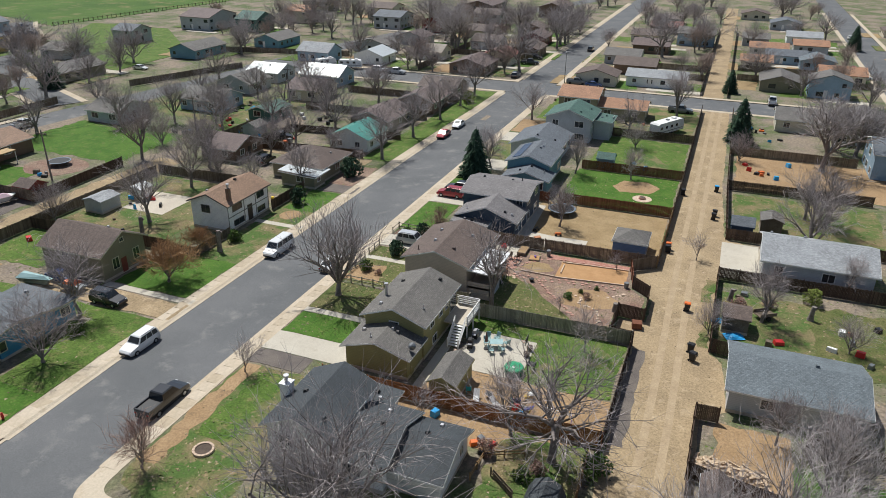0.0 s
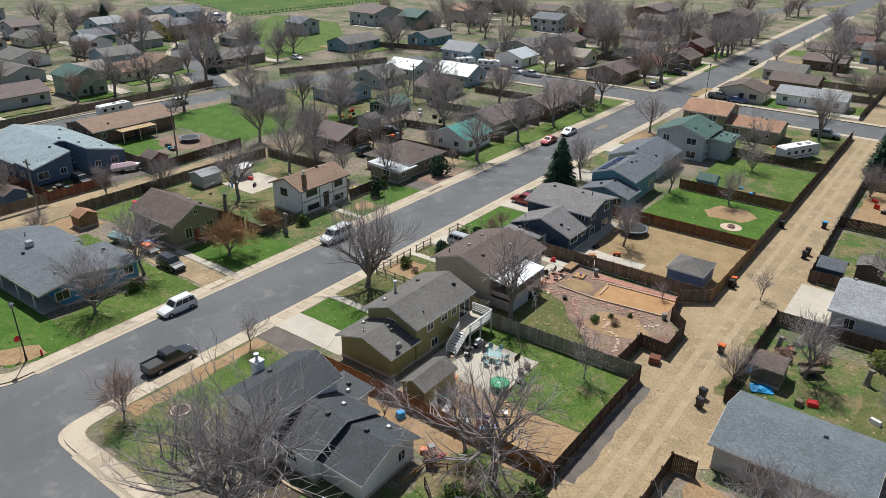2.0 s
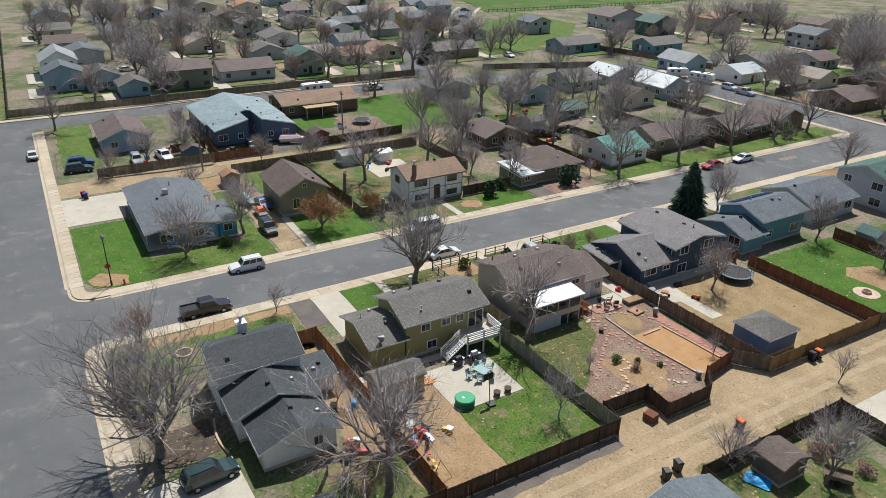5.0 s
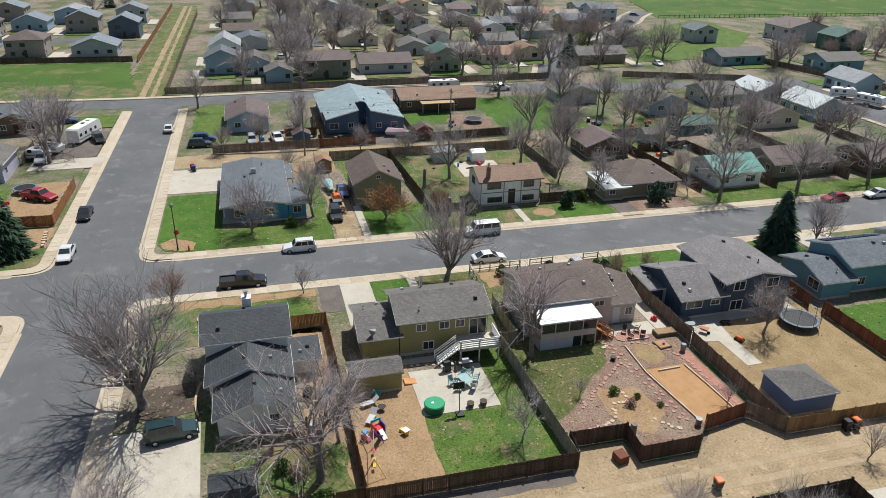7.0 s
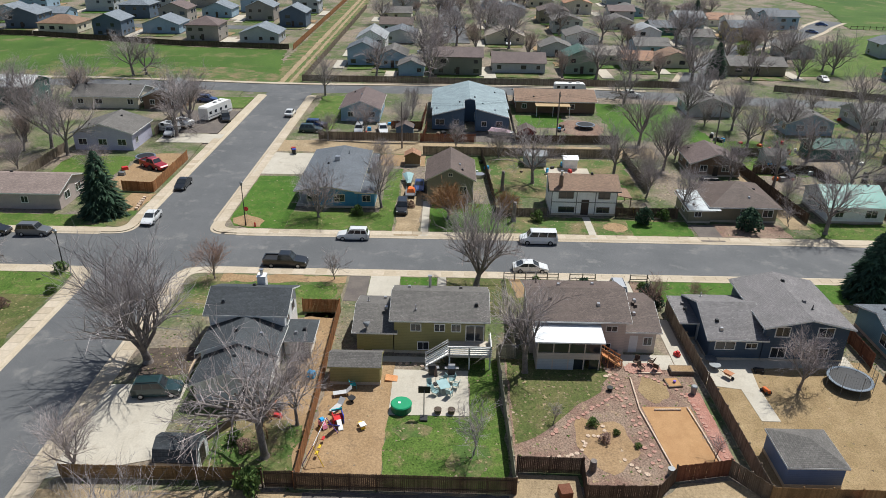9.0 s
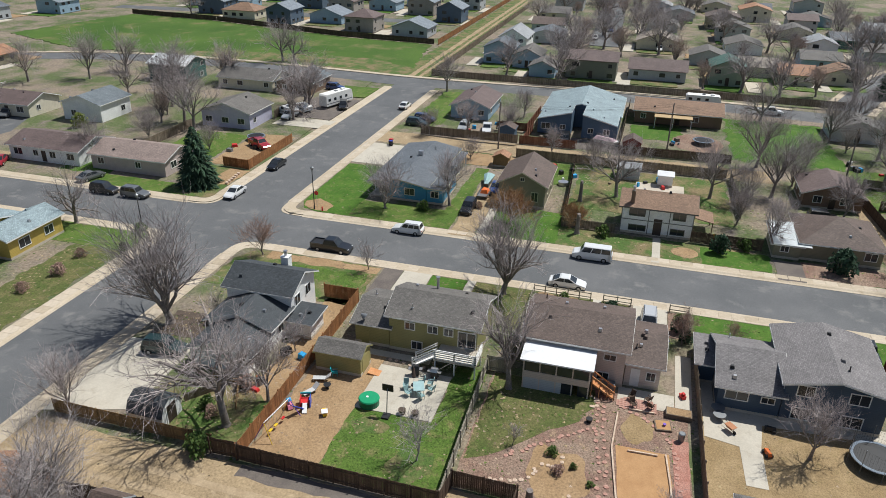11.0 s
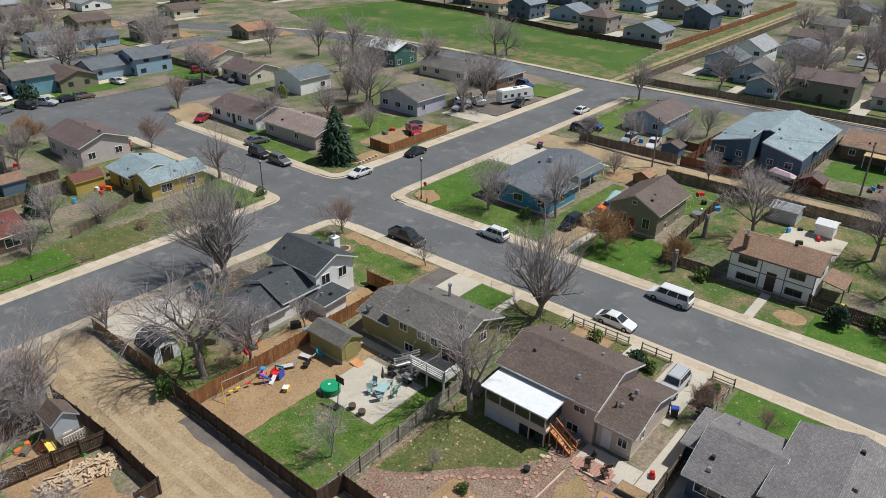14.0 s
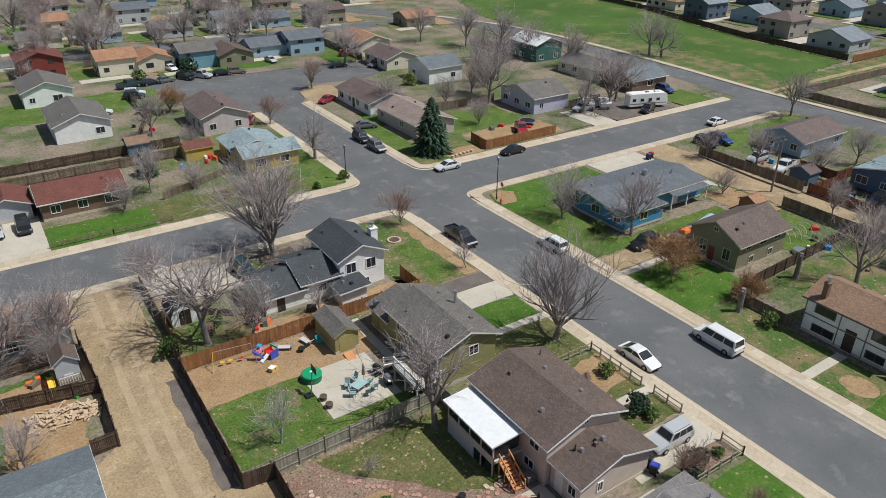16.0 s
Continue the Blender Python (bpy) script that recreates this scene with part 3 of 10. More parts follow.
# alleys, drives and yards: (name, material, outline, height, ragged edge, label)
YARDS = [
    ("alley", DIRT, [(-4.4, 31.2), (3.6, 31.2), (3.0, 60), (5.5, 62), (4.6, 70.5), (3.2, 72), (3.2, 92), (6, 93), (6.5, 104), (3.6, 106), (2.6, 130), (2.2, 186.5), (-4.0, 186.5), (-4.3, 92), (-7.0, 89), (-6.4, 84.5), (-4.0, 82), (-4.0, 76.2), (-7.2, 76), (-7.2, 71), (-4.8, 70.5)], 0.02, 0.15, "tan dirt alley with wheel tracks"),
    ("alley", DIRT, rect(-5.2, 0.2, 199, 420), 0.038, 0.3, "tan dirt alley beyond the street"),
    ("alley", DIRT, [(-100.2, 31), (-93, 31), (-92.6, 56), (-92.8, 105), (-98.5, 105), (-100, 56)], 0.02, 0.25, "tan dirt alley behind the houses"),
    ("wheel_track", GRAVEL, [(-4.6, 53), (-3.2, 53), (-3.3, 69.8), (-4.7, 70)], 0.026, 0.2, "grey gravel strip beside the alley fence"),
    ("wheel_track", TRACK, ribbon(blend([(-2.0, 32), (-1.6, 60), (-1.9, 90), (-1.8, 130), (-1.6, 186)], 12), 0.75), 0.028, 0.04, "pale packed wheel track in the alley"),
    ("wheel_track", TRACK, ribbon(blend([(0.0, 32), (0.3, 60), (0.0, 90), (0.1, 130), (0.2, 186)], 12), 0.75), 0.028, 0.04, "pale packed wheel track in the alley"),
    ("weed_strip", PATCHY, [(1.6, 84), (3.0, 84), (3.0, 90.5), (1.9, 90.5)], 0.03, 0.3, "green weeds beside the alley fence"),
    ("weed_strip", PATCHY, [(1.9, 73), (3.0, 73), (3.0, 79), (2.2, 79)], 0.03, 0.3, "green weeds beside the alley fence"),
    # corner lot of the charcoal house
    ("lawn", PATCHY, [(-42.3, 35), (-41.4, 32.8), (-39, 31.5), (-32, 31.5), (-32, 51.5), (-42.3, 51.5)], 0.02, 0.3, "patchy front lawn with bare soil"),
    ("soil_strip", KIDDIRT, rect(-42.3, -40.4, 35.5, 51.5), 0.026, 0.3, "bare soil strip by the pavement"),
    ("lawn", GRASS, rect(-40, -36.5, 40, 50.5), 0.03, 0.5, "green patch of front lawn"),
    ("soil_bed", DARKSOIL, [(-25, 32.5), (-25.5, 38.2), (-20.5, 38.6), (-19.8, 33)], 0.03, 0.2, "dark mulch bed with a log border"),
    ("driveway", PALE, [(-18.5, 31.2), (-18.8, 38.8), (-8, 39.2), (-5.5, 31.2)], 0.05, 0.0, "pale concrete driveway by the corner house"),
    ("soil_yard", KIDDIRT, rect(-33, -6, 48.2, 52), 0.02, 0.3, "bare soil side yard"),
    ("lawn", PATCHY, [(-14, 43), (-13, 51.5), (-6, 51.8), (-6, 40.5), (-10, 40)], 0.028, 0.5, "rough green yard with leaf litter"),
    # olive house
    ("driveway", PALE, rect(-42.5, -32.4, 54.7, 58.5), 0.05, 0.0, "pale concrete driveway"),
    ("gravel_drive", GRAVEL, rect(-42.5, -36, 51.9, 54.6), 0.034, 0.05, "dark gravel parking strip"),
    ("lawn", LUSH, rect(-42.4, -33, 58.6, 63.3), 0.03, 0.06, "mown green front lawn"),
    ("garden_path", PALE, rect(-42.5, -31.5, 63.35, 64.4), 0.05, 0.0, "pale concrete front path"),
    ("lawn", DULL, rect(-42.4, -33, 64.5, 71.5), 0.03, 0.06, "green front lawn under a tree"),
    ("patio", PALE, rect(-22, -14.7, 59.2, 66.9), 0.055, 0.0, "pale concrete patio slab"),
    ("soil_yard", KIDDIRT, rect(-23.5, -5.3, 52.5, 59.3), 0.026, 0.2, "bare brown soil play yard"),
    ("lawn", GRASS, [(-14.6, 59.3), (-14.6, 66.9), (-24, 66.9), (-24, 70.0), (-5.4, 70.1), (-5.4, 59.6), (-9, 59.1)], 0.034, 0.2, "green back lawn with straw patches"),
    ("worn_patch", PATCHY, blob(-8.8, 66.8, 2.2, 1.9, 3), 0.042, 0.1, "straw-coloured worn patch of lawn"),
    ("worn_patch", PATCHY, blob(-12.6, 61.6, 1.2, 1.6, 5), 0.042, 0.1, "yellowed patch of lawn"),
    ("bare_patch", KIDDIRT, blob(-11.5, 79.2, 3.4, 3.0, 7), 0.032, 0.1, "bare soil among the mulch"),
    ("bare_patch", STRAW, blob(-19.5, 85.6, 2.0, 1.6, 9), 0.034, 0.1, "pale straw patch among the mulch"),
    ("side_path", PALE, rect(-24.4, -23.4, 53, 64), 0.045, 0.0, "pale concrete path by the wall"),
    # tan house with the patio room
    ("lawn", DULL, rect(-42.3, -33.5, 72.2, 83.6), 0.028, 0.15, "rough green front garden"),
    ("garden_bed", KIDDIRT, [(-42.2, 72.5), (-42.2, 77.5), (-38.5, 78), (-37.5, 73)], 0.036, 0.35, "bare garden bed"),
    ("garden_path", PALE, rect(-42.5, -33, 79.2, 80.2), 0.05, 0.0, "pale concrete front path"),
    ("driveway", PALE, rect(-42.5, -32.5, 84, 88), 0.05, 0.0, "pale concrete driveway"),
    ("garden_bed", MULCH, rect(-42.2, -36.5, 88.1, 90), 0.036, 0.1, "red mulch bed with low shrubs"),
    ("mulch_yard", MULCH, [(-24.4, 70.8), (-24.4, 90), (-7.8, 90.3), (-7.2, 84.2), (-4.9, 82), (-4.9, 76.6), (-7.9, 76.4), (-7.9, 70.8)], 0.024, 0.1, "red-brown mulch back yard with stepping stones"),
    ("lawn", DULL, [(-24.2, 71.0), (-24.2, 81.2), (-21.5, 81.4), (-19, 80.2), (-17, 77.6), (-14, 75), (-12, 73), (-11, 71.0)], 0.036, 0.2, "green lawn with a curved edge"),
    ("sand_court", SAND, [(-16.7, 83.7), (-16.8, 88.4), (-7.9, 88.9), (-7.7, 84.6)], 0.04, 0.05, "orange sand court"),
    ("mulch_strip", surface("red_rock", (0.36, 0.16, 0.12), (0.42, 0.22, 0.17), big=0.8, fine=6, contrast=0.5, bump=0.7), [(-19, 88.6), (-19, 90.1), (-7.9, 90.2), (-7.9, 89.1)], 0.044, 0.05, "red rock strip along the fence"),
    ("side_patio", PALE, rect(-33, -22.8, 88.9, 90.5), 0.05, 0.0, "pale concrete beside the garage"),
    ("side_patio", PALE, rect(-25.6, -22.9, 83.4, 88.8), 0.052, 0.0, "pale concrete below the back wall"),
    # blue-grey house
    ("lawn", LUSH, rect(-42.4, -37.2, 91.0, 102.5), 0.03, 0.04, "bright mown front lawn"),
    ("driveway", PALE, rect(-42.5, -35.5, 102.7, 109.5), 0.05, 0.0, "pale concrete driveway"),
    ("dry_yard", STRAW, rect(-25, -4.8, 91.3, 110.2), 0.022, 0.1, "dry straw-coloured back yard"),
    ("patio", PALE, [(-33.5, 91.3), (-20.4, 91.5), (-19.8, 94.5), (-14.9, 94.7), (-14.9, 96.5), (-20.2, 96.4), (-23.5, 96.8), (-24.0, 108), (-26, 108), (-26, 92.5), (-33.5, 92.5)], 0.05, 0.0, "pale concrete patio and path"),
    # farther along the near side
    ("lawn", LUSH, rect(-42.4, -37.5, 110, 121), 0.03, 0.2, "green front lawn under a spruce"),
    ("driveway", PALE, rect(-42.5, -36, 122, 128), 0.05, 0.0, "pale concrete driveway"),
    ("lawn", LUSH, rect(-23, -4.8, 111, 129.2), 0.026, 0.2, "bright green back lawn"),
    ("garden_bed", KIDDIRT, [(-14, 119.5), (-15.5, 122), (-14, 125.5), (-10, 126), (-7.5, 123.5), (-9, 120)], 0.04, 0.2, "round bare garden bed"),
    ("lawn", GRASS, rect(-22, -4.8, 130, 153.5), 0.026, 0.2, "green back lawn"),
    ("worn_patch", PATCHY, blob(-12, 138, 4.0, 5.0, 11), 0.034, 0.2, "straw-coloured worn patch of lawn"),
    ("lawn", PATCHY, rect(-42.4, -36, 129, 141), 0.03, 0.2, "patchy front lawn"),
    ("driveway", PALE, rect(-42.5, -35, 141.5, 148), 0.05, 0.0, "pale concrete driveway"),
    ("lawn", KIDDIRT, rect(-42.4, -37, 149, 160), 0.03, 0.2, "bare front yard"),
    ("lawn", GRASS, rect(-40, -20, 162, 184), 0.026, 0.4, "green corner lawn"),
    ("lawn", PATCHY, rect(-22, -4.8, 155, 183), 0.03, 0.4, "patchy back yard"),
    # beyond the alley
    ("driveway", PALE, rect(3.4, 8.4, 92, 104), 0.05, 0.0, "pale concrete pad by the garage"),
    ("lawn", DULL, rect(13, 30, 73, 88), 0.026, 0.6, "green back yard with toys"),
    ("soil_yard", PATCHY, rect(4, 14, 72, 88), 0.03, 0.3, "bare soil corner of a yard"),
    ("lawn", PATCHY, rect(4.5, 26, 106, 126), 0.026, 0.4, "dry patchy yard"),
    ("lawn", LUSH, rect(6, 40, 45, 56), 0.026, 0.4, "green lawn behind the workshop"),
    ("soil_yard", KIDDIRT, rect(4.5, 11, 46, 60), 0.034, 0.3, "bare soil yard with stacked wood"),
    ("soil_yard", KIDDIRT, rect(4.5, 30, 130, 150), 0.026, 0.3, "bare soil yard"),
    # far side of the street
    ("lawn", LUSH, [(-79, 31.4), (-60, 31.4), (-57.6, 32.6), (-56.8, 35), (-56.7, 40.3), (-79, 40.3)], 0.03, 0.1, "bright mown corner lawn"),
    ("lawn", GRASS, rect(-63.4, -56.7, 40.3, 56.2), 0.032, 0.15, "green front lawn with tree shadows"),
    ("lawn", GRASS, rect(-84, -63.4, 53.8, 56.2), 0.03, 0.2, "green strip beside the house"),
    ("bare_corner", KIDDIRT, [(-57.4, 33.6), (-57.2, 36.5), (-59.5, 36.8), (-61.8, 33.5), (-60.2, 31.8), (-58.6, 32.2)], 0.045, 0.25, "bare soil at the street corner"),
    ("driveway", PALE, [(-80, 29.8), (-80, 39.5), (-84.5, 40), (-91.5, 50), (-91.8, 34), (-92, 29.8)], 0.05, 0.0, "pale concrete drive to the carport"),
    ("dirt_yard", KIDDIRT, rect(-92, -85.5, 50, 60), 0.03, 0.2, "bare soil beside the alley"),
    ("dirt_drive", DIRT, rect(-77, -55.1, 56.6, 60.2), 0.046, 0.15, "tan dirt drive with parked vehicles"),
    ("garden_path", PALE, rect(-68.5, -55.1, 60.5, 61.6), 0.05, 0.0, "pale concrete path"),
    ("lawn", LUSH, rect(-68, -56.7, 61.8, 72), 0.03, 0.2, "green front lawn with shrubs"),
    ("lawn", PATCHY, rect(-63, -56.7, 72, 98.5), 0.028, 0.2, "patchy green front lawn"),
    ("garden_path", PALE, rect(-63.2, -55.1, 85.4, 86.5), 0.05, 0.0, "pale concrete front path"),
    ("round_bed", KIDDIRT, [(-59.5 + 1.7 * math.cos(a * 0.6), 89.8 + 1.9 * math.sin(a * 0.6)) for a in range(10)], 0.045, 0.15, "round bare bed in the lawn"),
    ("lawn", GRASS, rect(-91, -80, 61, 71), 0.026, 0.3, "green back yard"),
    ("lawn", PATCHY, rect(-91, -71, 72, 97), 0.026, 0.3, "patchy back yard"),
    ("patio", CONCRETE, rect(-86, -78, 82, 90), 0.05, 0.0, "old concrete patio"),
    ("lawn", LUSH, rect(-62, -56.7, 92, 101), 0.034, 0.25, "green lawn patch"),
    ("gravel_drive", GRAVEL, rect(-61, -55.1, 101.5, 105), 0.046, 0.1, "dark gravel parking place"),
    ("mulch_yard", MULCH, rect(-61.5, -56.7, 105, 115.5), 0.034, 0.2, "red mulch front yard"),
    ("dirt_drive", DIRT, rect(-90, -60, 116.3, 119.6), 0.04, 0.2, "long dirt drive beside a fence"),
    ("lawn", GRASS, rect(-62.5, -56.7, 120, 184), 0.028, 0.3, "green front lawns"),
    ("lawn", LUSH, rect(-134, -104, 99, 119), 0.026, 0.6, "bright green open yard"),
    ("lawn", LUSH, rect(-122, -112, 79.5, 90), 0.03, 0.4, "green back yard"),
    ("round_patio", MULCH, [(-112.5 + 6.5 * math.cos(a * 0.5), 93 + 5 * math.sin(a * 0.5)) for a in range(12)], 0.034, 0.3, "reddish gravel round the trampoline"),
    ("gravel_yard", GRAVEL, rect(-108, -101, 66, 80), 0.03, 0.2, "grey gravel yard with a boat"),
    ("lawn", GRASS, rect(-137, -108, 33, 40), 0.026, 0.3, "green side lawn"),
    ("lawn", GRASS, rect(-105, -84, 119, 130), 0.026, 0.6, "green yard with clutter"),
    ("lawn", PATCHY, rect(-134, -95, 131, 180), 0.02, 0.8, "patchy yards under trees"),
    # by the close and the cross street
    ("lawn", GRASS, rect(-60.5, -56.2, -8, 14), 0.03, 0.2, "green front lawn"),
    ("lawn", PATCHY, rect(-70, -56.5, 8, 16.4), 0.034, 0.3, "patchy corner lawn under a spruce"),
    ("soil_yard", KIDDIRT, rect(-69.5, -62.5, 12.5, 16.5), 0.042, 0.3, "bare soil with edging rocks"),
    ("dirt_island", DIRT, [(-55.5, -28), (-57, -38), (-61, -41.5), (-66, -40), (-64, -28)], 0.03, 0.2, "tan bare dirt at the bend"),
    ("lawn", GRASS, rect(-88, -70, -6, 6), 0.026, 0.4, "green back yard"),
    ("soil_yard", KIDDIRT, rect(-90, -71, 7, 15), 0.03, 0.3, "bare soil yard with clutter"),
    ("driveway", PALE, rect(-103, -97, 6, 18.2), 0.05, 0.0, "pale concrete driveway"),
    ("gravel_yard", GRAVEL, rect(-121, -103.5, 5, 16.4), 0.04, 0.1, "grey gravel parking with a camper"),
    ("lawn", GRASS, rect(-134, -124, 7, 16.4), 0.03, 0.3, "green corner lawn"),
    ("lawn", GRASS, rect(-41.8, -36, -12, 16.4), 0.03, 0.2, "green corner lawn"),
    ("lawn", DULL, rect(-36, -12, 8.5, 16.4), 0.028, 0.6, "rough green verge with shrubs"),
    ("lawn", LUSH, rect(-12, 2, 9, 16.4), 0.03, 0.3, "green front lawn"),
    ("driveway", PALE, rect(2, 10, 3.5, 18.2), 0.05, 0.0, "pale concrete driveway with two cars"),
    ("alley", DIRT, rect(-20, 30, -14, -10), 0.03, 0.3, "dirt alley behind the red-roofed house"),
    ("lawn", PATCHY, rect(-38, -14, -20, -4), 0.026, 0.5, "dry back yard"),
    ("lawn", GRASS, rect(-30, 20, -60, -44), 0.022, 0.8, "green yards"),
    ("lawn", LUSH, rect(-62, -34, -72, -66), 0.03, 0.4, "green front lawns"),
    ("lawn", LUSH, rect(-86, -76, -70, -60), 0.03, 0.4, "green front lawn"),
    ("lawn", LUSH, rect(-70, -60, -16, -6), 0.028, 0.3, "green side lawn"),
    ("park", PARK, [(-152, -95), (-152, 14), (-160, 17), (-196, 11), (-199, -22), (-214, -86), (-216, -120), (-165, -130)], -0.05, 0.8, "wide green park lawn"),
    ("park_edge", PATCHY, [(-150.5, -60), (-150.5, 16), (-160, 17), (-168, 2), (-166, -30), (-158, -60)], -0.03, 0.9, "dry grass along the park edge"),
    ("trail_verge", PATCHY, rect(-330, -150.5, 14.5, 24.5), -0.06, 0.6, "patchy grass strip beside the trail"),
    ("trail", DIRT, rect(-330, -150.5, 18.6, 20.2), -0.04, 0.2, "pale dirt trail"),
    ("trail", DIRT, rect(-330, -150.5, 21.4, 22.4), -0.04, 0.2, "pale dirt trail"),
    ("field", PARK, [(-262, 226), (-255, 330), (-300, 520), (-700, 520), (-700, 215), (-330, 246)], -0.04, 1.0, "bright green pasture"),
    ("field_verge", GRASS, [(-170, 165), (-172, 200), (-215, 240), (-255, 240), (-236, 208), (-205, 178)], -0.07, 0.0, "rough green verge by the pasture"),
    
]
for name, material, outline, height, ragged, label in YARDS:
    slab(name, outline, height, material, label, "lawn" if name in ("lawn", "park", "field", "park_edge") else "ground", ragged)

# ---------------------------------------------------------------- houses
WINDOWS = {}


def window_mesh(w, h, trim):
    key = (w, h, trim.name)
    if key not in WINDOWS:
        f = Mesh()
        t, d = 0.09, 0.06
        f.box(-w / 2 - t, w / 2 + t, -0.005, d, -h / 2 - t, -h / 2), f.box(-w / 2 - t, w / 2 + t, -0.005, d, h / 2, h / 2 + t)
        f.box(-w / 2 - t, -w / 2, -0.005, d, -h / 2, h / 2), f.box(w / 2, w / 2 + t, -0.005, d, -h / 2, h / 2)
        f.box(-0.025, 0.025, -0.005, d * 0.7, -h / 2, h / 2)
        g = Mesh().box(-w / 2, w / 2, -0.004, 0.02, -h / 2, h / 2)
        WINDOWS[key] = (f.data("window", trim), g.data("pane", GLASS))
    return WINDOWS[key]


DOORS = {}


def door_mesh(w, h, material):
    key = (w, h, material.name)
    if key not in DOORS:
        m = Mesh().box(-w / 2, w / 2, -0.004, 0.035, 0, h)
        DOORS[key] = m.data("door", material)
    return DOORS[key]


FACE = {"+x": (1, 0, -90), "-x": (-1, 0, 90), "+y": (0, 1, 0), "-y": (0, -1, 180)}


def on_wall(block, face, u, z, lift=0.0):
    """The pose on the wall of a block: u from 0 to 1 along it, z its height."""
    x0, x1, y0, y1 = block[:4]
    sx, sy, rz = FACE[face]
    x = x1 + lift if sx > 0 else x0 - lift if sx < 0 else x0 + (x1 - x0) * u
    y = y1 + lift if sy > 0 else y0 - lift if sy < 0 else y0 + (y1 - y0) * u
    return pose(x, y, z, 0, 0, rz)


def band(m, loop, thick):
    """A board that runs round the edge of a roof as one closed band."""
    n = len(loop)
    cx, cy = sum(p[0] for p in loop) / n, sum(p[1] for p in loop) / n
    v = []
    for x, y, z in loop:
        ox, oy = math.copysign(0.03, x - cx) * (abs(x - cx) > 0.1), math.copysign(0.03, y - cy) * (abs(y - cy) > 0.1)
        v += [(x - ox * 0.4, y - oy * 0.4, z - 0.06), (x + ox, y + oy, z - 0.06), (x + ox, y + oy, z + thick * 0.78), (x - ox * 0.4, y - oy * 0.4, z + thick * 0.78)]
    m.add(v, [(4 * i + k, 4 * ((i + 1) % n) + k, 4 * ((i + 1) % n) + (k + 1) % 4, 4 * i + (k + 1) % 4) for i in range(n) for k in range(4)])


def roof_parts(house, x0, x1, y0, y1, z, axis, rise, roof, trim, over=0.45, thick=0.14):
    """A gabled, hipped or flat roof over a block whose walls end at height z."""
    x0, x1, y0, y1 = x0 - over, x1 + over, y0 - over, y1 + over
    m, edge = Mesh(), Mesh()
    if axis in "xy":
        run = (y1 - y0) / 2 if axis == "x" else (x1 - x0) / 2
        drop = rise / (run - over) * over
        lo, hi = z - drop, z + rise
        pts = []
        for s in (-1, 1):
            if axis == "x":
                c = (y0 + y1) / 2
                a, b = (x0, c + s * run), (x1, c + s * run)
                r0, r1 = (x0, c), (x1, c)
            else:
                c = (x0 + x1) / 2
                a, b = (c + s * run, y0), (c + s * run, y1)
                r0, r1 = (c, y0), (c, y1)
            low = [(*a, lo), (*b, lo), (*r1, hi), (*r0, hi)]
            if (Vector(low[1]) - Vector(low[0])).cross(Vector(low[3]) - Vector(low[0])).z < 0:
                low = low[::-1]
            m.hexa(low, [(p[0], p[1], p[2] + thick) for p in low])
        if axis == "x":
            c = (y0 + y1) / 2
            band(edge, [(x0, y0, lo), (x1, y0, lo), (x1, c, hi), (x1, y1, lo), (x0, y1, lo), (x0, c, hi)], thick)
        else:
            c = (x0 + x1) / 2
            band(edge, [(x0, y0, lo), (c, y0, hi), (x1, y0, lo), (x1, y1, lo), (c, y1, hi), (x0, y1, lo)], thick)
    elif axis in ("hx", "hy"):
        cx, cy = (x0 + x1) / 2, (y0 + y1) / 2
        run = min(x1 - x0, y1 - y0) / 2
        if axis == "hx":
            r0, r1 = (x0 + run, cy), (x1 - run, cy)
        else:
            r0, r1 = (cx, y0 + run), (cx, y1 - run)
        lo, hi = z - rise / (run - over) * over, z + rise
        c = [(x0, y0), (x1, y0), (x1, y1), (x0, y1)]
        v = [(*p, lo) for p in c] + [(*p, lo + thick) for p in c] + [(*r0, hi + thick), (*r1, hi + thick)]
        top = [(4, 5, 9, 8), (5, 6, 9), (6, 7, 8, 9), (7, 4, 8)] if axis == "hx" else [(4, 5, 8), (5, 6, 9, 8), (6, 7, 9), (7, 4, 8, 9)]
        m.add(v, top + [(3, 2, 1, 0), (0, 1, 5, 4), (1, 2, 6, 5), (2, 3, 7, 6), (3, 0, 4, 7)])
        band(edge, [(*p, lo) for p in c], thick)
    elif axis in ("u", "d"):
        za, zb = (z, z + rise) if axis == "u" else (z + rise, z)
        q = [(x0, y0 + over, za), (x1, y0 + over, za), (x1, y1 - over, zb), (x0, y1 - over, zb)]
        m.hexa(q, [(p[0], p[1], p[2] + thick) for p in q])
        band(edge, q, thick)
    else:
        m.hexa([(x0, y0, z), (x1, y0, z - rise), (x1, y1, z - rise), (x0, y1, z)], [(x0, y0, z + thick), (x1, y0, z - rise + thick), (x1, y1, z - rise + thick), (x0, y1, z + thick)])
        band(edge, [(x0, y0, z), (x1, y0, z - rise), (x1, y1, z - rise), (x0, y1, z)], thick)
    part("roof", m, roof, house)
    if -152 < house.location.x and -70 < house.location.y < 205:
        part("fascia", edge, trim, house)


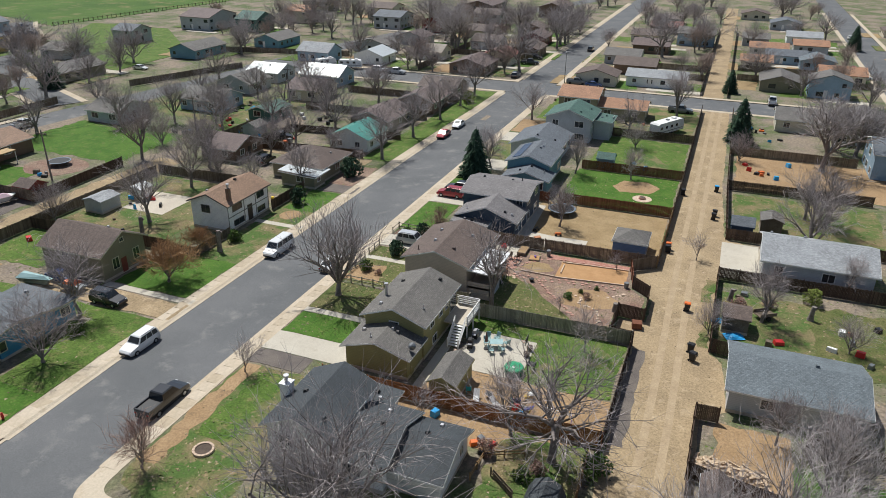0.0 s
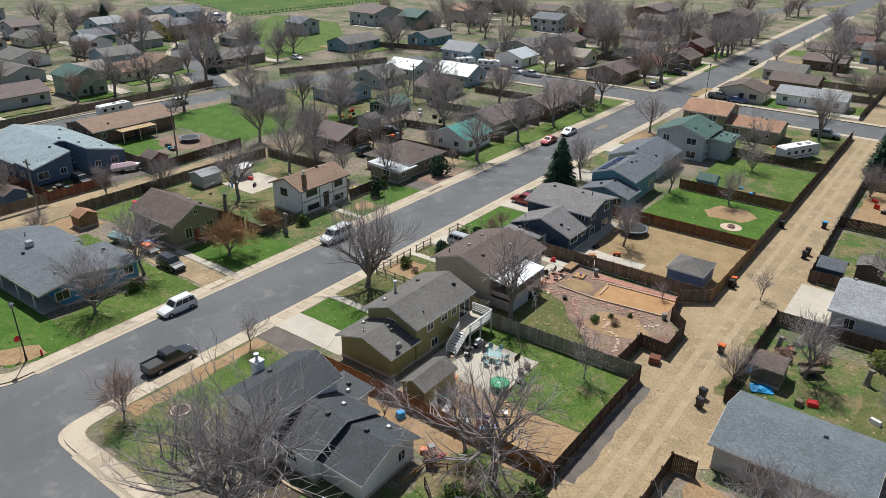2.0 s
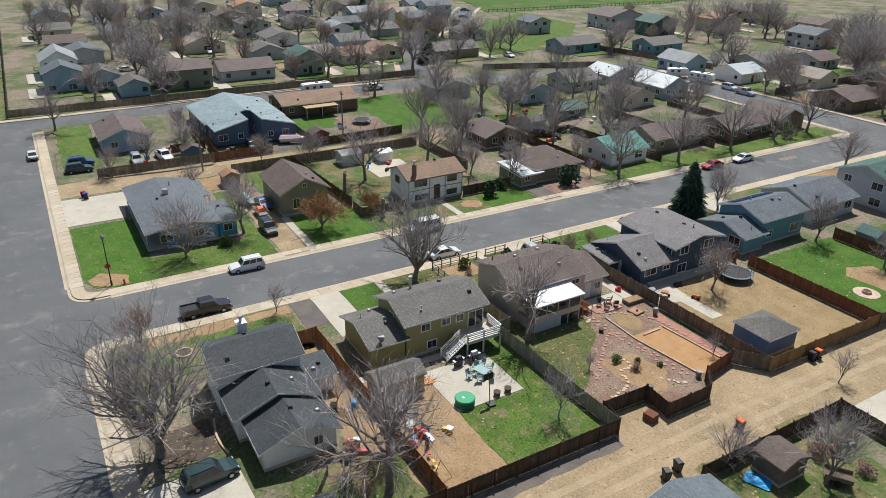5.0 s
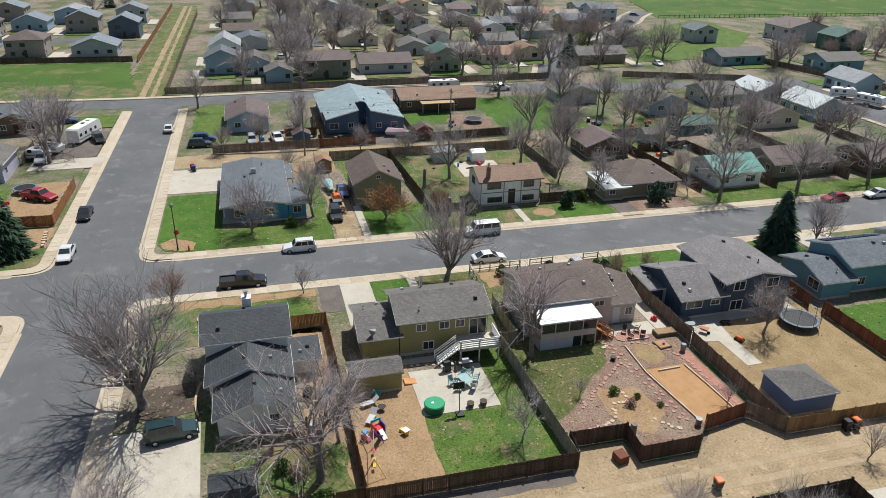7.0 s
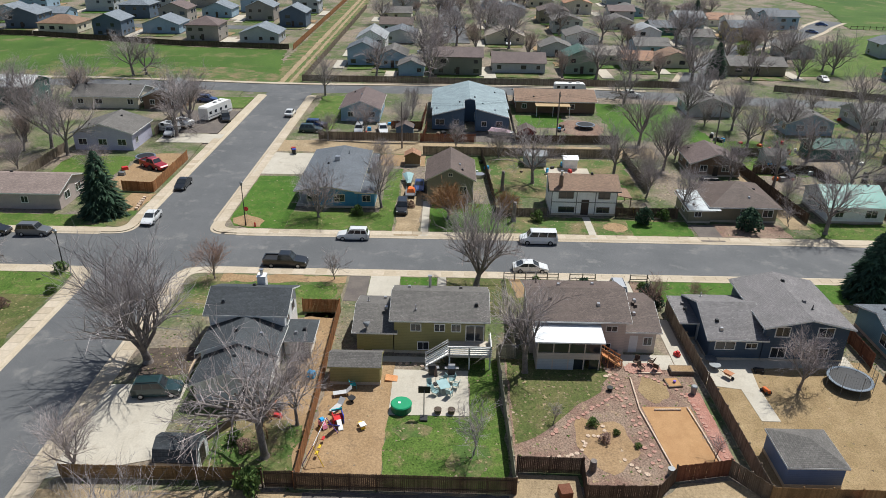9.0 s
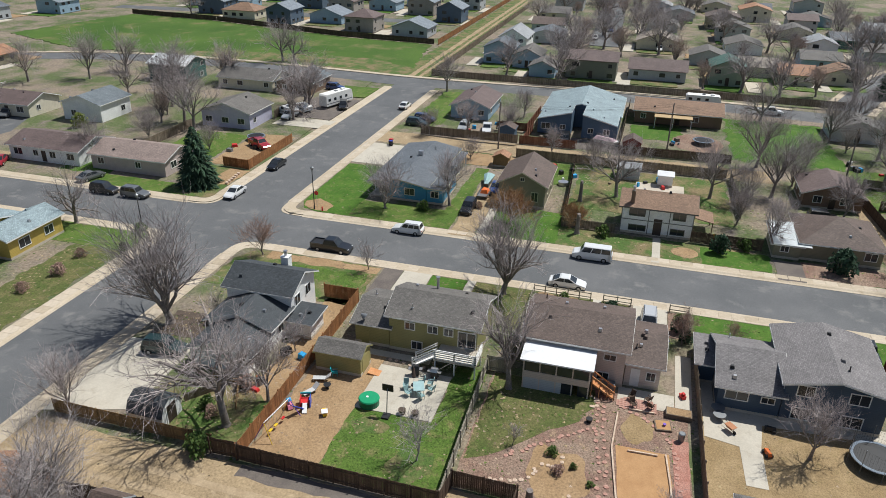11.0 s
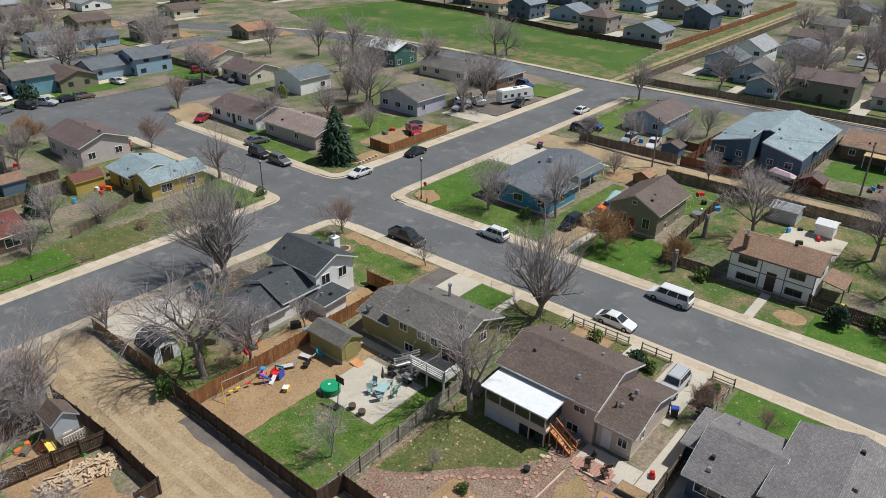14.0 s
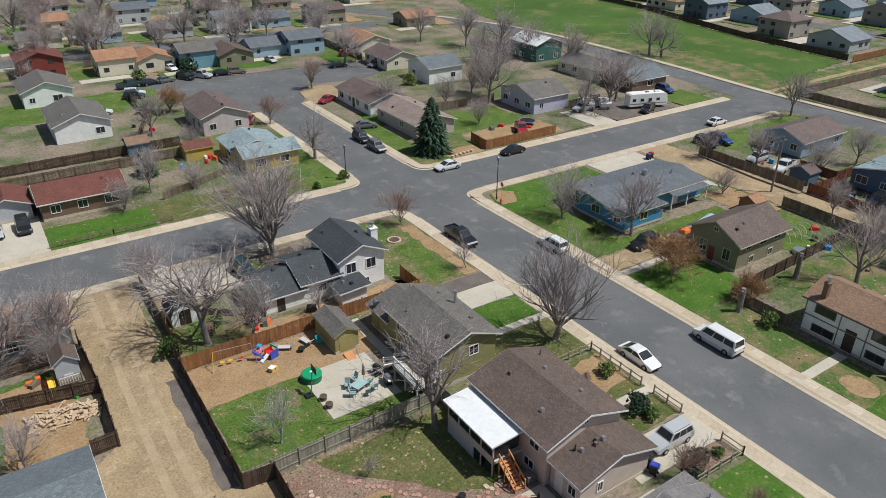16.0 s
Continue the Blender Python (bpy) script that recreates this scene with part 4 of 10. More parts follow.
def house(label, blocks, wall, roof, trim=None, name="house", category="house", rz=0, seed=0, windows=None, doors=(), auto=True, vents=2, chimney=None, group="", over=0.45):
    """blocks: (x0, x1, y0, y1, eave, ridge axis, rise). windows: (block, face, u, z, w, h). doors: (block, face, u, w, h, material)."""
    trim = trim or WHITE
    rng = random.Random(seed or int(abs(blocks[0][0] * 7 + blocks[0][2] * 13)))
    cx, cy = (blocks[0][0] + blocks[0][1]) / 2, (blocks[0][2] + blocks[0][3]) / 2
    h = thing(name, cx, cy, label, category, rz, 0, group)
    local = [(b[0] - cx, b[1] - cx, b[2] - cy, b[3] - cy, *b[4:]) for b in blocks]
    for k, (x0, x1, y0, y1, z, axis, rise) in enumerate(local):
        m = Mesh()
        if axis == "x":
            m.add([(x0, y0, 0), (x1, y0, 0), (x1, y1, 0), (x0, y1, 0), (x0, y0, z), (x1, y0, z), (x1, y1, z), (x0, y1, z), (x0, (y0 + y1) / 2, z + rise), (x1, (y0 + y1) / 2, z + rise)],
                  [(0, 1, 5, 4), (2, 3, 7, 6), (1, 2, 6, 9, 5), (3, 0, 4, 8, 7), (3, 2, 1, 0), (4, 5, 9, 8), (6, 7, 8, 9)])
        elif axis == "y":
            m.add([(x0, y0, 0), (x1, y0, 0), (x1, y1, 0), (x0, y1, 0), (x0, y0, z), (x1, y0, z), (x1, y1, z), (x0, y1, z), ((x0 + x1) / 2, y0, z + rise), ((x0 + x1) / 2, y1, z + rise)],
                  [(0, 1, 5, 8, 4), (1, 2, 6, 5), (2, 3, 7, 9, 6), (3, 0, 4, 7), (3, 2, 1, 0), (4, 8, 9, 7), (5, 6, 9, 8)])
        elif axis in ("u", "d"):
            za, zb = (z, z + rise) if axis == "u" else (z + rise, z)
            m.hexa([(x0, y0, 0), (x1, y0, 0), (x1, y1, 0), (x0, y1, 0)], [(x0, y0, za), (x1, y0, za), (x1, y1, zb), (x0, y1, zb)])
        elif axis == "f":
            m.hexa([(x0, y0, 0), (x1, y0, 0), (x1, y1, 0), (x0, y1, 0)], [(x0, y0, z), (x1, y0, z - rise), (x1, y1, z - rise), (x0, y1, z)])
        else:
            m.box(x0, x1, y0, y1, 0, z)
        part("wall", m, wall, h)
        foot = Mesh()
        if abs(cx) < 100 and 0 < cy < 130:
          foot.box(x0 - 0.03, x1 + 0.03, y0 - 0.03, y1 + 0.03, 0, 0.35)
          part("foundation", foot, CONCRETE, h)
        roof_parts(h, x0, x1, y0, y1, z, axis, rise, roof, trim, over)
        if auto:
            for face in FACE:
                length = (y1 - y0) if face[1] == "x" else (x1 - x0)
                n = int(length / 3.4)
                for row in ((1.1, 3.7) if z > 4 else (1.6,)):
                    for i in range(n):
                        far = 0.3 if -150 < cx and -30 < cy < 160 else 0.0
                        u = (i + 0.5 + rng.uniform(-0.15, 0.15)) / n
                        if rng.random() < ((0.8 if cx > -152 else 0.6) if seen(cx, cy, face) else far):
                            w, hh = rng.choice(((1.5, 1.1), (1.0, 1.0), (1.2, 1.1), (1.8, 1.2)))
                            place_window(h, local[k], face, u, row, w, hh, trim)
        for i in range(vents):
            vx, vy = rng.uniform(x0 + 0.8, x1 - 0.8), rng.uniform(y0 + 0.8, y1 - 0.8)
            zr = roof_height(local[k], vx, vy)
            v = Mesh()
            if i % 3 == 2:
                v.cyl(vx, vy, zr, zr + 0.62, 0.06, 8).cyl(vx, vy, zr + 0.1, zr + 0.16, 0.13, 8)
            else:
                v.hexa([(vx - 0.2, vy - 0.2, zr), (vx + 0.2, vy - 0.2, zr), (vx + 0.2, vy + 0.2, zr), (vx - 0.2, vy + 0.2, zr)],
                       [(vx - 0.14, vy - 0.14, zr + 0.3), (vx + 0.14, vy - 0.14, zr + 0.3), (vx + 0.14, vy + 0.14, zr + 0.3), (vx - 0.14, vy + 0.14, zr + 0.3)])
            part("roof_vent", v, rng.choice((BLACK, STEEL, roof)), h)
    for k, face, u, z, w, hh in (windows or ()):
        place_window(h, local[k], face, u, z, w, hh, trim)
    for k, face, u, w, hh, material in doors:
        d = part("door", door_mesh(w, hh, material), material, h)
        d.matrix_basis = on_wall(local[k], face, u, 0.12)
    if chimney:
        px, py, top, size, material = chimney
        c = Mesh().box(px - cx - size, px - cx + size, py - cy - size, py - cy + size, 0.3, top)
        c.box(px - cx - size - 0.06, px - cx + size + 0.06, py - cy - size - 0.06, py - cy + size + 0.06, top, top + 0.1)
        ch = part("chimney", c, material, h)
        part("flue", Mesh().cyl(px - cx, py - cy, top + 0.1, top + 0.7, 0.17, 10).cyl(px - cx, py - cy, top + 0.7, top + 0.8, 0.26, 10), STEEL, ch)
    return h


def seen(x, y, face):
    """Whether a wall can be seen from the middle of the place."""
    return {"+x": x < 20, "-x": x > 25, "-y": y > 60, "+y": y < 60}[face]


def place_window(h, block, face, u, z, w, hh, trim):
    hx, hy = h.location.x, h.location.y
    if hx < -152 or hy > 205 or hy < -70:
        key = ("far", w, hh)
        if key not in WINDOWS:
            WINDOWS[key] = Mesh().box(-w / 2, w / 2, -0.005, 0.03, -hh / 2, hh / 2).data("window", GLASS)
        part("window", WINDOWS[key], GLASS, h).matrix_basis = on_wall(block, face, u, z)
        return
    f, g = window_mesh(w, hh, trim)
    win = part("window", f, trim, h)
    win.matrix_basis = on_wall(block, face, u, z)
    part("pane", g, GLASS, win)


def roof_height(b, x, y):
    x0, x1, y0, y1, z, axis, rise = b
    if axis == "x":
        return z + rise * (1 - abs(y - (y0 + y1) / 2) / ((y1 - y0) / 2)) + 0.1
    if axis == "y":
        return z + rise * (1 - abs(x - (x0 + x1) / 2) / ((x1 - x0) / 2)) + 0.1
    if axis in ("hx", "hy"):
        run = min(x1 - x0, y1 - y0) / 2
        return z + rise * min(1, min(x - x0, x1 - x, y - y0, y1 - y) / run) + 0.05
    if axis in ("u", "d"):
        k = (y - y0) / (y1 - y0)
        return z + rise * (k if axis == "u" else 1 - k) + 0.1
    return z - rise * (x - x0) / (x1 - x0) + 0.1


R, W = ROOFS, WALLS
DARKDOOR = paint("dark_door", (0.05, 0.035, 0.03), 0.5)
GARAGE = siding("garage_door", (0.7, 0.69, 0.65), 0.5)
REDDOOR = paint("red_door", (0.22, 0.05, 0.04), 0.5)
CREAM = paint("cream_trim", (0.6, 0.56, 0.42), 0.5)
# near side of the street
A1 = house("white split-level house with charcoal shingle roofs and a metal chimney", [(-31.1, -25.2, 39.4, 47.4, 4.6, "y", 1.35), (-25.2, -20.6, 39.8, 47.2, 2.9, "x", 1.4), (-20.6, -15.9, 40.6, 47.2, 2.4, "x", 1.35), (-27.2, -24.0, 47.45, 50.2, 2.3, "f", 0.25)],
           W["white"], R["charcoal"], auto=False, vents=2, windows=[(0, "+y", 0.3, 3.2, 1.2, 1.2), (0, "+y", 0.75, 3.2, 1.2, 1.2), (0, "+y", 0.5, 1.0, 1.6, 0.6), (0, "-y", 0.3, 3.2, 1.4, 1.2), (0, "-x", 0.3, 3.3, 1.8, 1.2), (0, "-x", 0.7, 3.3, 1.8, 1.2), (1, "+y", 0.5, 1.7, 1.0, 0.9), (1, "-y", 0.4, 1.7, 1.4, 1.1), (2, "+x", 0.75, 1.5, 0.8, 0.9)],
           doors=[(2, "+y", 0.6, 0.95, 2.05, DARKDOOR), (2, "-y", 0.5, 4.8, 2.1, GARAGE)], chimney=(-31.7, 43.6, 5.6, 0.46, W["white"]))
A2 = house("olive-sided house with a grey shingle roof and low garage", [(-31.9, -25.1, 59.0, 68.7, 4.4, "y", 1.3), (-32.2, -25.2, 55.0, 58.9, 2.75, "y", 1.1)], W["olive"], R["grey"], auto=False, vents=4, trim=WHITE,
           windows=[(0, "+x", 0.24, 3.3, 1.0, 0.8), (0, "+x", 0.5, 3.3, 1.0, 0.8), (0, "+x", 0.68, 3.3, 0.9, 0.8), (0, "+x", 0.32, 1.0, 1.1, 0.9), (0, "-x", 0.3, 3.3, 1.8, 1.2), (0, "-x", 0.75, 3.3, 1.4, 1.2), (0, "-y", 0.5, 3.5, 1.0, 1.0), (0, "+y", 0.4, 3.3, 1.0, 1.0)],
           doors=[(0, "-x", 0.5, 1.0, 2.1, DARKDOOR), (1, "-x", 0.5, 2.7, 2.1, GARAGE), (1, "+x", 0.3, 0.9, 2.0, W["olive"])], chimney=None)
A3 = house("tan stucco house with a brown shingle roof and attached garage", [(-33.8, -25.6, 73.6, 83.7, 4.4, "y", 1.4), (-33.9, -26.1, 83.8, 87.2, 2.9, "y", 1.2)], W["pinktan"], R["brown"], auto=False, vents=5,
           windows=[(0, "+x", 0.85, 3.3, 1.1, 0.6), (0, "+x", 0.8, 1.0, 1.1, 0.8), (0, "-x", 0.25, 3.2, 1.8, 1.2), (0, "-x", 0.75, 3.2, 1.6, 1.2), (0, "+y", 0.5, 4.9, 0.4, 0.3), (1, "+y", 0.72, 1.5, 0.5, 0.9), (1, "+x", 0.75, 1.5, 0.8, 0.9)],
           doors=[(1, "+x", 0.3, 0.9, 2.05, WHITE), (1, "-x", 0.5, 2.9, 2.1, GARAGE), (0, "-x", 0.5, 1.0, 2.1, DARKDOOR)])
A4 = house("dark blue-grey house with grey shingle roofs and white trim", [(-33.8, -25.0, 92.6, 98.2, 2.9, "y", 1.7), (-35.0, -25.0, 98.3, 107.0, 4.35, "x", 1.0), (-33.8, -29, 90.9, 92.5, 2.5, "f", 0.2)], W["navy"], R["midgrey"], auto=False, vents=3,
           windows=[(0, "+x", 0.3, 1.9, 2.0, 0.9), (0, "+x", 0.8, 1.9, 1.1, 0.6), (1, "+x", 0.2, 3.7, 1.4, 1.1), (1, "+x", 0.2, 1.1, 1.5, 1.2), (1, "+x", 0.72, 3.7, 1.6, 1.1), (1, "+x", 0.7, 1.1, 1.8, 1.2), (1, "-y", 0.9, 3.6, 0.9, 0.9), (1, "+y", 0.4, 3.6, 1.2, 1.0), (1, "-x", 0.5, 3.6, 1.8, 1.2)],
           doors=[(0, "-y", 0.55, 0.95, 2.05, WHITE), (0, "-x", 0.5, 4.2, 2.1, GARAGE)])
A5 = house("teal two-level house with grey roof and solar panels", [(-33.5, -26.0, 116.9, 126.5, 4.0, "y", 1.3), (-32.8, -25.2, 112.4, 116.8, 2.6, "y", 1.2)], W["teal"], R["slate"], vents=3)
house("grey house with a slate roof and a solar panel", [(-37, -27.5, 131, 142, 2.9, "y", 1.7)], W["palegrey"], R["slate"])
house("white two-level house with a green shingle roof", [(-34, -24.5, 146.5, 156, 4.9, "y", 1.8), (-24.4, -21, 150, 156, 4.2, "f", 0.4)], W["palegrey"], R["green"])
house("taupe two-level house with an orange-brown roof", [(-36, -27, 167, 177, 4.7, "x", 1.6), (-26.8, -16, 168, 176, 2.8, "x", 1.3)], W["taupe"], R["orange"])
# beyond the alley
house("workshop with pale walls and a blue-grey shingle roof", [(5.2, 16.9, 62.1, 70.6, 2.8, "x", 1.35)], W["palegrey"], R["bluegrey"], name="workshop", category="workshop", vents=1, auto=False, windows=[(0, "-y", 0.3, 1.7, 1.2, 1.0)], doors=[(0, "-x", 0.5, 4.6, 2.2, GARAGE), (0, "-y", 0.6, 1.8, 2.1, WHITE)])
house("pale blue garage with a light grey roof", [(8.5, 21.5, 93.2, 102.6, 3.0, "x", 1.7)], W["palegrey"], R["light"], name="garage", category="garage", vents=2, auto=False, windows=[(0, "-y", 0.15, 1.7, 1.0, 1.2), (0, "-y", 0.6, 1.7, 1.4, 1.1)], doors=[(0, "-x", 0.35, 4.8, 2.2, GARAGE)])
# across the street
B1 = house("blue brick house with a broad slate roof", [(-85.4, -65.0, 40.6, 50.3, 2.85, "x", 0.85), (-73.2, -65.0, 50.4, 53.0, 2.7, "f", 0.0)], W["blue"], R["slate"], auto=False, vents=3, trim=CREAM,
           windows=[(0, "+x", 0.25, 1.7, 1.6, 1.1), (0, "+x", 0.7, 1.7, 1.6, 1.1), (1, "+x", 0.5, 1.7, 1.2, 1.0), (1, "+y", 0.5, 1.7, 1.4, 1.1), (0, "-y", 0.2, 1.7, 1.6, 1.1), (0, "-y", 0.5, 1.7, 1.2, 1.1)], doors=[(0, "-y", 0.35, 1.0, 2.05, WHITE), (0, "+y", 0.3, 1.0, 2.05, WHITE)])


def recess(h, block, depth):
    """Sets the wall of a gabled block back under its roof on the -y side, with what hangs on it."""
    x0, x1, y0, y1, z, axis, rise = block
    y = y0 - h.location.y
    up = rise * depth / ((y1 - y0) / 2)
    for c in h.children:
        if c.name.startswith(("wall", "foundation")):
            for v in c.data.vertices:
                if abs(v.co.y - y) < 0.05:
                    v.co.y += depth
                    if v.co.z > 2:
                        v.co.z += up
        elif c.name.startswith(("window", "door")) and abs(c.location.y - y) < 0.02:
            c.location.y += depth


recess(B1, (-85.4, -65.0, 40.6, 50.3, 2.85, "x", 0.85), 2.4)
for px in (-83.6, -79.2, -74.8, -70.4, -66.2):
    part("porch_post", Mesh().box(px + 74.1 - 0.07, px + 74.1 + 0.07, -4.95, -4.81, 0, 2.62), WHITE, B1)
slab("porch_floor", rect(-85.2, -65.6, 40.3, 42.9), 0.06, PALE, "pale concrete porch floor under the roof", "porch")
B2 = house("taupe house with a steep brown gable roof", [(-78.8, -68.6, 61.0, 68.6, 3.9, "x", 2.0)], W["taupe"], R["brown"], auto=False, trim=CREAM, windows=[(0, "+x", 0.3, 1.9, 1.0, 1.5), (0, "+x", 0.78, 1.9, 1.0, 1.5), (0, "+x", 0.5, 4.7, 0.6, 0.5), (0, "+y", 0.2, 3.2, 1.4, 0.7), (0, "+y", 0.5, 3.2, 1.4, 0.7), (0, "+y", 0.8, 3.2, 1.0, 0.7), (0, "+y", 0.3, 1.1, 0.9, 0.9), (0, "+y", 0.7, 1.1, 0.9, 0.9), (0, "-y", 0.4, 3.0, 1.2, 0.9)], doors=[(0, "+x", 0.48, 0.95, 2.05, REDDOOR)])
B3 = house("white two-level house with an orange-brown shingle roof", [(-70.6, -63.9, 80.4, 90.8, 4.4, "y", 1.35)], W["white"], R["tan"], auto=False, trim=paint("grey_shutter", (0.12, 0.11, 0.1), 0.6), windows=[(0, "+x", 0.22, 3.5, 2.2, 1.1), (0, "+x", 0.8, 3.5, 1.7, 1.1), (0, "+x", 0.24, 1.0, 2.4, 0.8), (0, "+x", 0.8, 1.0, 1.9, 0.8), (0, "-y", 0.4, 3.3, 1.4, 1.1), (0, "+y", 0.5, 3.3, 1.2, 1.0)], doors=[(0, "+x", 0.52, 1.2, 2.6, DARKDOOR)], chimney=(-64.5, 81.8, 6.5, 0.28, W["brick"]))
B4 = house("tan house with a brown roof and a pale metal roof", [(-72.7, -62.3, 104.8, 115.2, 2.75, "hy", 2.2), (-68.5, -61.8, 101.2, 104.7, 2.5, "f", 0.35)], W["taupe"], R["brown"], auto=True)
part("porch_roof", Mesh().hexa([(-69 + 67.4, 101.0 - 110.0, 2.68), (-61.2 + 67.5, 101.0 - 110.0, 2.3), (-61.2 + 67.5, 106.0 - 110.0, 2.3), (-69 + 67.4, 106.0 - 110.0, 2.68)],
                                [(-69 + 67.4, 101.0 - 110.0, 2.76), (-61.2 + 67.5, 101.0 - 110.0, 2.38), (-61.2 + 67.5, 106.0 - 110.0, 2.38), (-69 + 67.4, 106.0 - 110.0, 2.76)]), METALS["pale_metal"], B4, "pale metal porch roof")
house("white cottage with a teal metal roof", [(-71.5, -62.8, 123, 132, 2.9, "y", 1.9)], W["white"], R["teal_metal"])
house("steel-blue house with a broad pale blue gable and recessed entry", [(-133, -116, 60.6, 77.2, 3.1, "x", 2.1), (-115.5, -109.5, 60.6, 67.6, 3.1, "u", 1.77), (-115.5, -108.5, 70.0, 77.2, 3.1, "d", 1.82)], W["steel"], R["steelblue"], vents=2)
